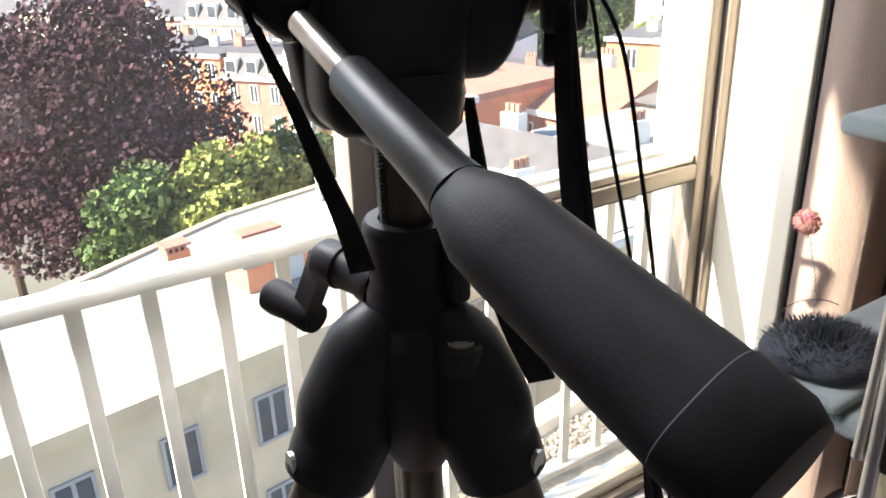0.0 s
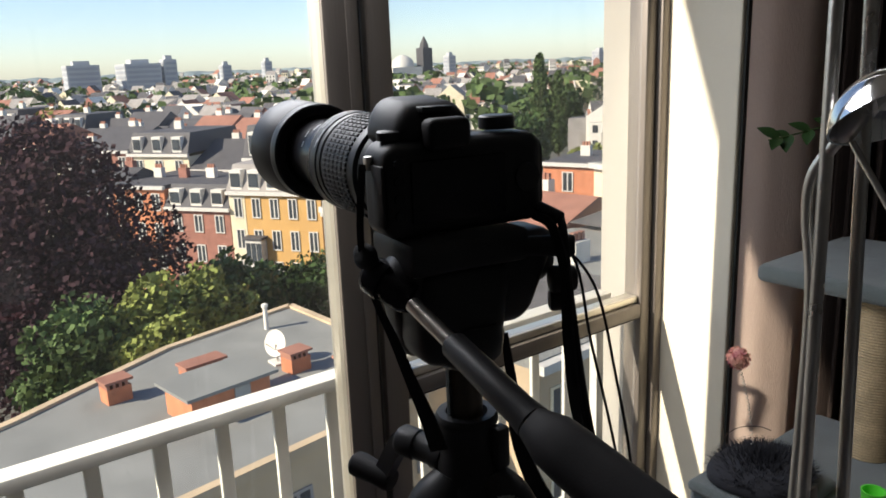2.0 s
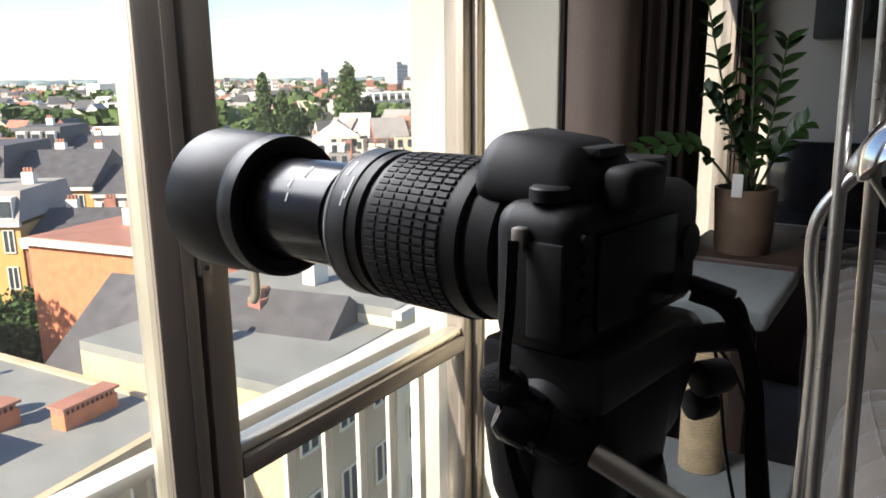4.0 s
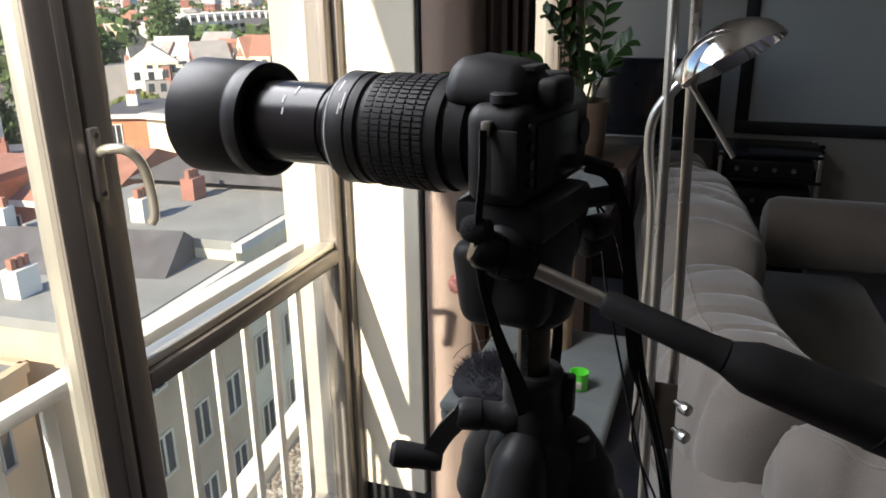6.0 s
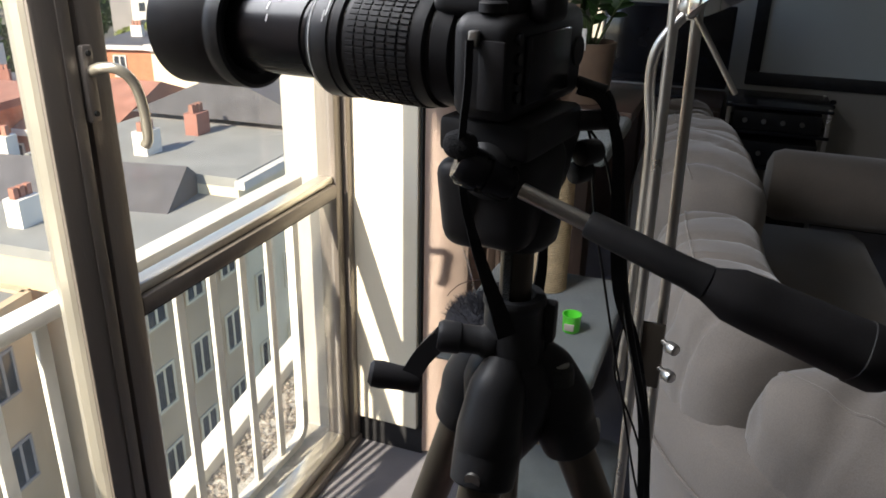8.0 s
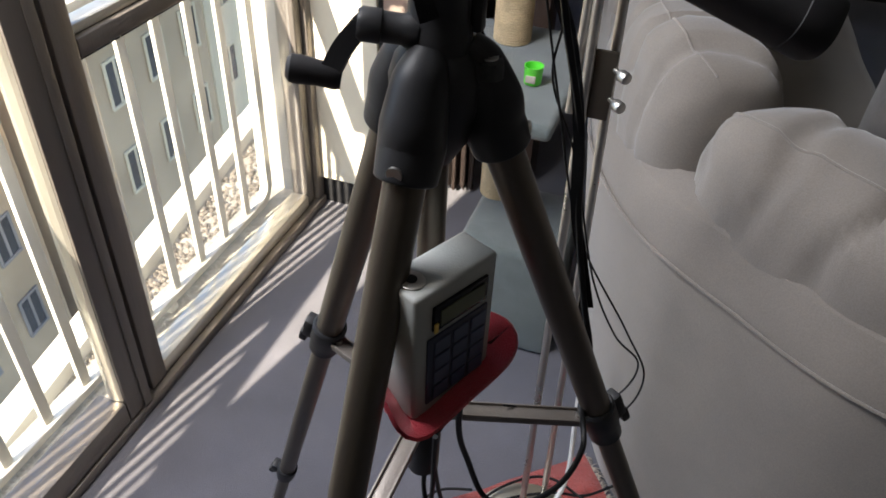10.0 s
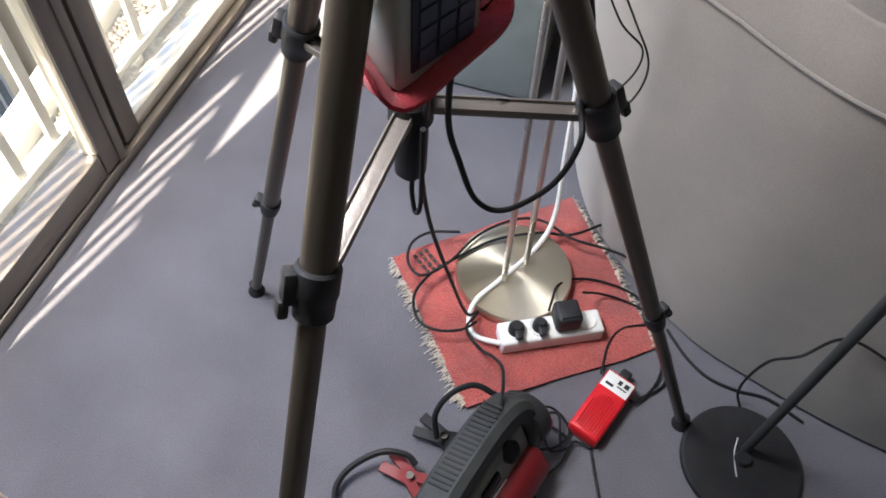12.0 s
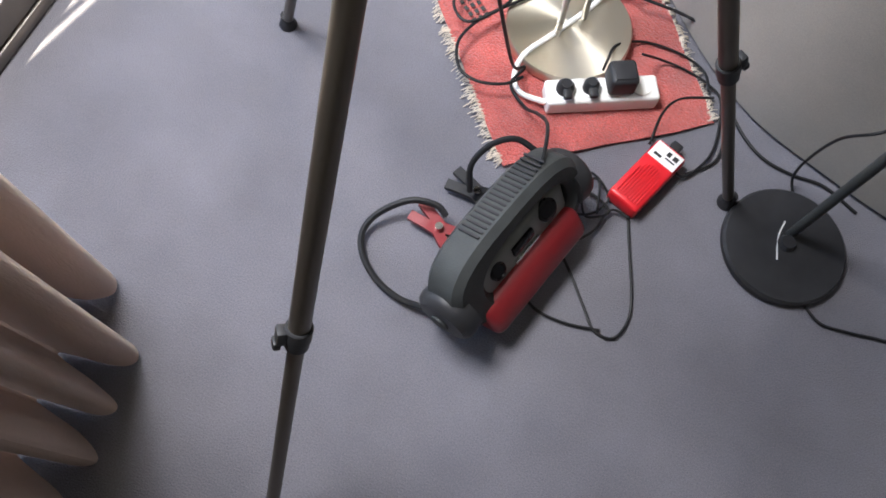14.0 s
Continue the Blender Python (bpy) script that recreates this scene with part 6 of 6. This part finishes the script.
for cx0, cy0, w, d, h, m in ((-22.2, 4.95, 0.75, 0.62, 0.66, 98), (-21.9, 7.3, 1.35, 0.6, 0.6, 98), (-20.55, 10.25, 0.75, 0.62, 0.66, 98), (-19.0, 11.35, 1.9, 0.55, 0.62, 98)):
    CMx = Matrix.Translation((cx0, cy0, 0)) @ Euler((0, 0, radians(m))).to_matrix().to_4x4()
    bm = B()
    box(bm, (0, 0, RZ), (w, d, RZ + h - 0.16), 0, CMx)
    ch = part("chimney", bm, BRICKO, roofb, "orange brick chimney stack", False)
    bm = B()
    box(bm, (-0.06, -0.06, RZ + h), (w + 0.06, d + 0.06, RZ + h + 0.08), 0, CMx)
    k = max(4, int(w / 0.16))
    for i in range(k):
        box(bm, (w * i / k, 0.0, RZ + h - 0.16), (w * i / k + 0.09, d, RZ + h), 0, CMx)
    part("chimney_cap", bm, TILE, ch, "", False)
dish = thing("satellite_dish", (-21.9, 10.35, RZ), "pale satellite dish standing on the flat roof", "satellite dish")
dd = Vector((0.35, -0.85, 0.3)).normalized()
bm = B()
lathe(bm, along(Vector((-21.9, 10.35, RZ + 0.72)), Vector((-21.9, 10.35, RZ + 0.72)) + dd), [(-0.06, 0.02), (-0.05, 0.18), (-0.02, 0.33), (0.03, 0.46), (0.035, 0.46), (-0.01, 0.33), (-0.04, 0.18), (-0.05, 0.02)], 28, False)
part("reflector", bm, WHITEB, dish)
bm = B()
rod(bm, (-21.9, 10.38, RZ), (-21.9, 10.36, RZ + 0.66), 0.04)
part("mast", bm, STEEL, dish)
bm = B()
box(bm, (-22.2, 10.15, RZ), (-21.6, 10.6, RZ + 0.07))
part("foot", bm, WHITEB, dish, "", False)
bm = B()
rod(bm, Vector((-21.9, 10.35, RZ + 0.45)), Vector((-21.9, 10.35, RZ + 0.72)) + dd * 0.5, 0.02)
part("arm", bm, STEEL, dish)
pipe = thing("vent_pipe", (-25.4, 11.6, RZ), "short white vent pipe on the roof edge", "vent pipe")
bm = B()
rod(bm, (-25.4, 11.6, RZ), (-25.4, 11.6, RZ + 0.9), 0.09)
part("pipe", bm, WHITEB, pipe)
bm = B()
lathe(bm, Matrix.Translation((-25.4, 11.6, RZ + 0.9)), [(0, 0.13), (0.1, 0.12), (0.14, 0.04)], 16)
part("cowl", bm, WHITEB, pipe)

# neighbours beyond the flat roof
house(-25.6, 14.4, 12, 10.5, 8.0, -9.4, BRICKR, "dark slate gabled house beside the flat roof", "gable", SLATE, 3.0, 2, 3, chimneys=1)
house(-36.5, 20.5, 10, 7.5, 8.0, -6.4, BRICKO, "tall orange brick house with blank side wall", "flat", TILE, floors=0, cols=0, chimneys=1)
house(-31.0, 25.5, 8, 6.0, 9.0, -7.6, BRICKR, "low brick house with a red tiled roof", "gable", TILE, 1.6, 2, 3, chimneys=1)
row_specs = [(6.0, -7.6, SANDB, "flat", BITUMEN), (6.6, -6.9, CREAMB, "flat", BITUMEN), (5.8, -6.6, GREYB, "gable", SLATE), (6.8, -6.8, CREAMB, "flat", BITUMEN), (6.2, -6.2, BRICKR, "gable", TILE), (6.6, -6.4, WHITEB, "flat", BITUMEN), (6.0, -5.8, CREAMB, "gable", SLATE)]
y0 = 15.2
for i, (w, top, mt, rf, rm) in enumerate(row_specs):
    # facades of the row look towards the window
    house(-14.2 - 0.06 * (y0 - 15), y0, 94, w, 9.0, top, mt, ("pale rendered", "cream rendered", "grey rendered", "cream rendered", "red brick", "white rendered", "cream rendered")[i] + " terraced house with plain windows", rf, rm, 2.0, 4, 3, ww=1.0, wh=1.5, chimneys=2, wtrim=CREAMB)
    y0 += w + 0.02
house(-29.3, 34.6, -8, 9.5, 9.0, -4.9, CREAMB, "tall cream rendered house with a blank wall", "flat", BITUMEN, floors=1, cols=1, chimneys=2)
house(-46, 47, 20, 9, 9, -7.5, BRICKO, "orange brick house under poplar trees", "flat", SLATE, floors=3, cols=2)

# yellow house and its row
U = 33.5
ux, uy = math.cos(radians(U)), math.sin(radians(U))
yh, YM = house(-62.0, 25.1, U, 8.8, 9.0, -8.9, YELLOW, "ornate yellow house with white windows and slate attic", "mansard", GREYB, 2.2, 4, 5, 2.75, 0.85, 1.75, chimneys=3)
bm = B()
box(bm, (1.75, -0.9, -15.6), (3.35, -0.001, -12.6), 0.06, YM)
bay = part("bay_window", bm, TRIMW, yh, "white timber bay window", False)
for k in range(3):
    bm = B()
    box(bm, (1.87 + k * 0.5, -0.94, -14.6), (2.27 + k * 0.5, -0.905, -12.9), 0, YM)
    part("pane", bm, WINDOW, bay, "", False)
bm = B()
box(bm, (1.6, -1.05, -12.6), (3.5, -0.002, -12.4), 0, YM)
part("bay_roof", bm, SLATE, bay, "", False)
bm = B()
box(bm, (0, -0.035, -20), (1.55, -0.002, -9.0), 0, YM)
part("pale_strip", bm, CREAMB, yh, "cream painted side bay", False)
for dx, w, top, mt, rf, lab in ((-6.6, 6.5, -10.4, BRICKR, "mansard", "red brick house with white dormers"), (-12.4, 5.7, -8.6, BRICKO, "flat", "orange brick house with flat roof"), (-19.0, 6.5, -9.5, BRICKR, "gable", "red brick gabled house behind the trees"), (9.0, 6.0, -10.5, BRICKR, "gable", "brown brick gabled house beside the yellow one"), (15.2, 7.0, -9.5, BRICKR, "flat", "brown brick house with flat roof")):
    house(-62.0 + dx * ux, 25.1 + dx * uy, U, w, 9, top, mt, lab, rf, SLATE, 1.9, 4, 3, 2.7, 0.9, 1.6)
rnd = random.Random(77)
for r, (bx0, by0, n0) in enumerate(((-84, 24, 10), (-104, 30, 11), (-126, 34, 12))):
    s = -34.0
    for k in range(n0):
        w = rnd.uniform(5.5, 8)
        top = rnd.uniform(-9.5, -7.0) + (0.6 if r == 0 else 0)
        mt = rnd.choice((WHITEB, CREAMB, CREAMB, WHITEB, YELLOW, BRICKR))
        nm = {WHITEB: "white rendered", CREAMB: "cream rendered", YELLOW: "yellow rendered", BRICKR: "red brick"}[mt]
        rf = rnd.choice(("gable", "gable", "mansard", "gable"))
        rm = rnd.choice((SLATE, SLATE, SLATE, TILE))
        house(bx0 + s * ux, by0 + s * uy, U, w, 10, top, mt, nm + " town house in a terraced row", rf, rm, rnd.uniform(2, 3.4), 2, 3, 2.8, 1.0, 1.7, chimneys=1)
        s += w + 0.05

# farther roofs, too many to count
MATS = [WHITEB, CREAMB, BRICKR, GREYB, SLATE, TILE, BRICKO, WINDOW]
verts, faces, fm = [], [], []


def far_house(x, y, a, w, d, z0, top, rise, mw, mr):
    ca, sa = math.cos(a), math.sin(a)
    o = len(verts)
    for px, py in ((-w, -d), (w, -d), (w, d), (-w, d)):
        for z in (z0, top):
            verts.append((x + px * ca - py * sa, y + px * sa + py * ca, z))
    for px in (-w, w):
        verts.append((x + px * ca, y + px * sa, top + rise))
    for f, m in (((0, 2, 3, 1), mw), ((2, 4, 5, 3), mw), ((4, 6, 7, 5), mw), ((6, 0, 1, 7), mw), ((1, 3, 9, 8), mr), ((5, 7, 8, 9), mr), ((3, 5, 9), mw), ((7, 1, 8), mw)):
        faces.append([o + i for i in f])
        fm.append(m)
    # windows on the side towards the sun and the viewer
    for fl in range(2):
        for k in range(3):
            o = len(verts)
            cx = -w + 2 * w * (k + 0.5) / 3
            z = top - 1.9 - 2.8 * fl
            for qx, qz in ((-0.5, 0), (0.5, 0), (0.5, 1.4), (-0.5, 1.4)):
                px, py = cx + qx, -d - 0.04
                verts.append((x + px * ca - py * sa, y + px * sa + py * ca, z + qz))
            faces.append([o, o + 1, o + 2, o + 3])
            fm.append(7)


rnd = random.Random(11)
for i in range(5600):
    dist = 150 + 1500 * rnd.random() ** 1.9
    yaw = radians(rnd.uniform(4, 100))
    x, y = -math.sin(yaw) * dist, math.cos(yaw) * dist
    if -190 < x < -100 and 85 < y < 250 or abs(x + 118) < 14 and 105 < y < 150:
        continue
    top = GZ + rnd.uniform(7, 11) + (dist > 500 and rnd.random() < 0.05) * rnd.uniform(3, 9)
    mw = rnd.choices((0, 1, 2, 3, 6), (8, 6, 2, 2, 0.7))[0]
    mr = rnd.choices((4, 5, 3, 0), (5, 2.2, 4, 1.5))[0]
    far_house(x, y, radians(U) + rnd.choice((0, math.pi / 2, 0.3, -0.4)), rnd.uniform(2.2, 3.8), rnd.uniform(3.0, 4.5), GZ, top, rnd.choice((0.2, 2.2, 3.0, 3.6)), mw, mr)
me = bpy.data.meshes.new("far_houses")
me.from_pydata(verts, [], faces)
for m in MATS:
    me.materials.append(m)
me.polygons.foreach_set("material_index", fm)
tagged(new("far_houses", me), "distant pale and brick houses with slate roofs", "houses", kind="stuff")


# ---- trees ----
def leaf_cloud(bm, clumps, count, size, rnd):
    tot = sum(r[0] * r[1] * r[2] for _, r in clumps) ** 1.0
    for c, r in clumps:
        k = max(20, int(count * (r[0] * r[1] * r[2]) / tot))
        for i in range(k):
            v = Vector((rnd.gauss(0, 1), rnd.gauss(0, 1), rnd.gauss(0, 1))).normalized()
            v = v * rnd.uniform(0.72, 1.05)
            p = c + Vector((v.x * r[0], v.y * r[1], v.z * r[2]))
            a = Vector((rnd.gauss(0, 1), rnd.gauss(0, 1), rnd.gauss(0, 1))).normalized() + v * 0.6
            t = a.orthogonal().normalized()
            b = a.cross(t).normalized()
            s = size * rnd.uniform(0.6, 1.4)
            bm.faces.new([bm.verts.new(q) for q in (p - t * s, p - b * s * 0.7, p + t * s, p + b * s * 0.7)])


def tree(x, y, top, bottom, rad, mat, label, count=5000, size=0.28, clumps=26, seed=0, lean=1.0, tall=False):
    rnd = random.Random(seed)
    th = thing("tree", (x, y, GZ), label, "tree")
    h = top - bottom
    bm = B()
    tr = max(0.15, rad * 0.07)
    tube(bm, [(x, y, GZ), (x + 0.1, y, (GZ + bottom) / 2), (x, y + 0.1, bottom + h * 0.3), (x, y, bottom + h * 0.75)], tr, 8, step=3, taper=lambda t: 1 - 0.75 * t)
    for i in range(7):
        a = rnd.uniform(0, 6.28)
        z = bottom + h * rnd.uniform(0.05, 0.5)
        r = rad * rnd.uniform(0.4, 0.75)
        tube(bm, [(x, y, z), (x + math.cos(a) * r * 0.5, y + math.sin(a) * r * 0.5, z + h * 0.10), (x + math.cos(a) * r, y + math.sin(a) * r, z + h * 0.22)], tr * 0.4, 6, step=3, taper=lambda t: 1 - 0.7 * t)
    part("trunk", bm, BARK, th)
    cl = []
    for i in range(clumps):
        t = (i + 0.5) / clumps
        z = bottom + h * t
        if tall:
            prof = math.sin(math.pi * min(1, (0.12 + 0.9 * t))) ** 0.6 * (1 - 0.55 * t)
        else:
            prof = math.sqrt(max(0.05, 1 - (1.75 * t - 0.72) ** 2))
        a = i * 2.4 + rnd.uniform(-0.4, 0.4)
        q = rad * prof * (rnd.uniform(0.35, 0.75) if not tall else rnd.uniform(0.1, 0.45))
        s = rad * rnd.uniform(0.30, 0.46) * (0.55 + 0.6 * prof)
        cl.append((Vector((x + math.cos(a) * q, y + math.sin(a) * q, z)), (s, s, s * (0.8 if not tall else 1.5))))
    if not tall:
        cl.append((Vector((x, y, bottom + h * 0.45)), (rad * 0.62, rad * 0.62, h * 0.38)))
    bm = B()
    leaf_cloud(bm, cl, count, size, rnd)
    part("crown", bm, mat, th, "", False)
    return th


tree(-40.2, 6.7, -1.3, -13.5, 6.2, BEECH, "huge dark copper beech with a dense crown", 42000, 0.15, 60, 1)
tree(-47.0, 1.5, -1.8, -13.0, 5.0, BEECH, "dark copper beech beside a larger one", 9000, 0.30, 30, 2)
tree(-30.5, 6.0, -7.2, -14.0, 2.6, POPLAR, "dark green garden tree beside the flat roof", 8000, 0.16, 26, 3)
tree(-30.6, 9.0, -6.7, -14.0, 2.7, WILLOW, "light green feathery tree beside the flat roof", 11000, 0.15, 30, 4)
tree(-31.6, 11.6, -7.0, -14.0, 2.3, WILLOW, "light green birch beside the flat roof", 8000, 0.15, 26, 5)
tree(-36.0, 14.6, -7.9, -15.0, 3.0, POPLAR, "dark green garden tree below the yellow house", 8000, 0.2, 26, 6)
tree(-43.0, 20.2, -11.2, -17.0, 4.0, OAK, "dark green garden tree below the yellow house", 8000, 0.2, 26, 7)
tree(-47.0, 25.0, -12.4, -18.0, 4.2, OAK, "dark green garden tree below the yellow house", 8000, 0.2, 26, 8)
tree(-50.5, 29.5, -13.2, -18.0, 4.0, OAK, "dark green shrubbery below the yellow house", 7000, 0.2, 24, 9)
for k, (x, y, t, r) in enumerate(((-116.3, 115.8, 1.6, 3.4), (-113.9, 118.8, -2.0, 3.2), (-113.0, 139.2, 3.0, 6.4), (-112, 145.0, -4.0, 4.0))):
    tree(x, y, t, -17, r, POPLAR, "tall narrow poplar among the roofs", 9000, 0.42, 40, 20 + k, tall=True)
for k, (x, y, t, r) in enumerate(((-112, 52, -8, 5), (-150, 88, -6, 7), (-135, 70, -7, 6), (-100, 95, -9, 6), (-85, 70, -10, 5), (-70, 80, -11, 5), (-160, 170, -9, 7), (-60, 95, -12, 5), (-145, 30, -5, 8), (-165, 14, -3, 10), (-180, 45, -6, 9), (-75, 52, -11, 4))):
    tree(x, y, t, t - 8, r, rnd.choice((OAK, OAK, WILLOW)), "round leafy green tree among the houses", 3500, 0.5, 22, 40 + k)
bm = B()
rnd = random.Random(31)
cl = []
for i in range(1000):
    dist = 170 + 1900 * rnd.random() ** 1.2
    yaw = radians(rnd.uniform(4, 100))
    s = rnd.uniform(3.5, 6.5)
    cl.append((Vector((-math.sin(yaw) * dist, math.cos(yaw) * dist, GZ + s * 0.8 + rnd.uniform(3, 6))), (s * 1.3, s * 1.3, s * 0.8)))
for c, r in cl:
    for i in range(70):
        v = Vector((rnd.gauss(0, 1), rnd.gauss(0, 1), rnd.gauss(0, 1))).normalized()
        p = c + Vector((v.x * r[0], v.y * r[1], v.z * r[2])) * rnd.uniform(0.8, 1.05)
        a = (v + Vector((rnd.gauss(0, .6), rnd.gauss(0, .6), rnd.gauss(0, .6)))).normalized()
        t = a.orthogonal().normalized()
        b = a.cross(t)
        s = r[0] * 0.22 * rnd.uniform(0.7, 1.3)
        bm.faces.new([bm.verts.new(q) for q in (p - t * s, p - b * s, p + t * s, p + b * s)])
single("far_trees", bm, POPLAR, "green tree tops scattered between distant roofs", "trees", kind="stuff", smooth=False)
bm = B()
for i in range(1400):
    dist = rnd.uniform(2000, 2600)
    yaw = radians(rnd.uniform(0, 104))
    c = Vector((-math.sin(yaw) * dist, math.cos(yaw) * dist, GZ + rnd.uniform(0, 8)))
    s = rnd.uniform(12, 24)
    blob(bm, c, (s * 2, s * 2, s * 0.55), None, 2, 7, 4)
# pale bluish base colour carries the distance haze of the woods
single("far_woods", bm, material("woods_haze_tint", (0.20, 0.25, 0.26), 0.95, vary=0.2, scale=0.01), "belt of woods along the horizon, coloured pale for haze", "woods", kind="stuff")

# ---- landmarks ----
ap = thing("apartment_block", (-170, 253, GZ), "long white apartment block with rows of balconies", "apartment block")
bm = B()
box(bm, (-184, 220, GZ), (-170, 286, -4.8))
part("wall", bm, WHITEB, ap, "", False)
for f in range(5):
    bm = B()
    box(bm, (-169.96, 221, -7.0 - f * 2.9), (-169.6, 285, -5.7 - f * 2.9))
    box(bm, (-184, 219.6, -7.0 - f * 2.9), (-171, 219.96, -5.7 - f * 2.9))
    part("window_band", bm, WINDOW, ap, "", False)
    bm = B()
    box(bm, (-169.6, 221, -8.3 - f * 2.9), (-168.4, 285, -7.2 - f * 2.9))
    part("balcony", bm, TRIMW, ap, "", False)
for k in range(14):
    bm = B()
    box(bm, (-169.6, 221.2 + k * 4.6, -19.5), (-168.5, 221.5 + k * 4.6, -5.0))
    part("pier", bm, TRIMW, ap, "", False)


def tower(x, y, w, d, z, mat, label, bands=6):
    th = thing("tower_block", (x, y, GZ), label, "tower block", group="skyline")
    bm = B()
    box(bm, (x - w / 2, y - d / 2, GZ), (x + w / 2, y + d / 2, z))
    part("wall", bm, mat, th, "", False)
    for k in range(bands):
        bm = B()
        zz = z - (k + 1) * (z - GZ) / (bands + 2)
        box(bm, (x + w / 2, y - d / 2 + 1, zz), (x + w / 2 + 0.4, y + d / 2 - 1, zz + 2))
        box(bm, (x - w / 2 + 1, y - d / 2 - 0.4, zz), (x + w / 2 - 1, y - d / 2, zz + 2))
        part("window_band", bm, HAZEW, th, "", False)
    bm = B()
    box(bm, (x - w / 4, y - d / 4, z), (x + w / 4, y + d / 4, z + 3))
    part("plant_room", bm, mat, th, "", False)


for x, y, w, d, z, lab in ((-600, 139, 14, 22, 8.0, "dark slab block on the hazy skyline"), (-605, 180, 26, 26, 8.0, "wide pale hospital block on the skyline"), (-600, 201, 10, 10, 10.4, "slim pale tower on the skyline"), (-640, 262, 8, 8, 5, "small grey tower on the hazy skyline"), (-640, 300, 7, 7, 7, "small grey tower on the hazy skyline"),
                           (-500, 694, 16, 20, 13, "pale tower block on the hazy skyline"), (-500, 760, 16, 22, 19, "pale tower block on the hazy skyline"), (-500, 830, 16, 28, 21, "pale tower block on the hazy skyline"), (-560, 640, 10, 12, 6, "grey tower on the hazy skyline"), (-560, 440, 8, 8, 6, "slim grey tower on the skyline")):
    tower(x, y, w, d, z, HAZE, lab)
ch = thing("church", (-500, 368, GZ), "church with a tall dark square tower", "church", group="skyline")
bm = B()
box(bm, (-505, 364, GZ), (-496, 373, 12))
tw = part("tower", bm, SLATE, ch, "dark stone tower", False)
bm = B()
lathe(bm, Matrix.Translation((-500.5, 368.5, 12)), [(0, 3.6), (3, 3.2), (9, 0.2)], 8)
part("spire", bm, SLATE, tw)
bm = B()
box(bm, (-512, 335, GZ), (-496, 363, -2))
nave = part("nave", bm, WHITEB, ch, "pale nave", False)
bm = B()
lathe(bm, Matrix.Translation((-504, 350, -2)), [(0, 9), (5, 8), (8, 4.5), (9.5, 0.3)], 24)
part("dome", bm, TRIMW, ch, "pale dome")
wh = thing("warehouse", (-330, 245, GZ), "long low white warehouse roof among the houses", "warehouse")
bm = B()
box(bm, (-345, 205, GZ), (-325, 262, -9.5))
part("wall", bm, TRIMW, wh, "", False)
bm = B()
box(bm, (-346, 204, -9.5), (-324, 263, -9.0))
part("roof", bm, GREYB, wh, "", False)
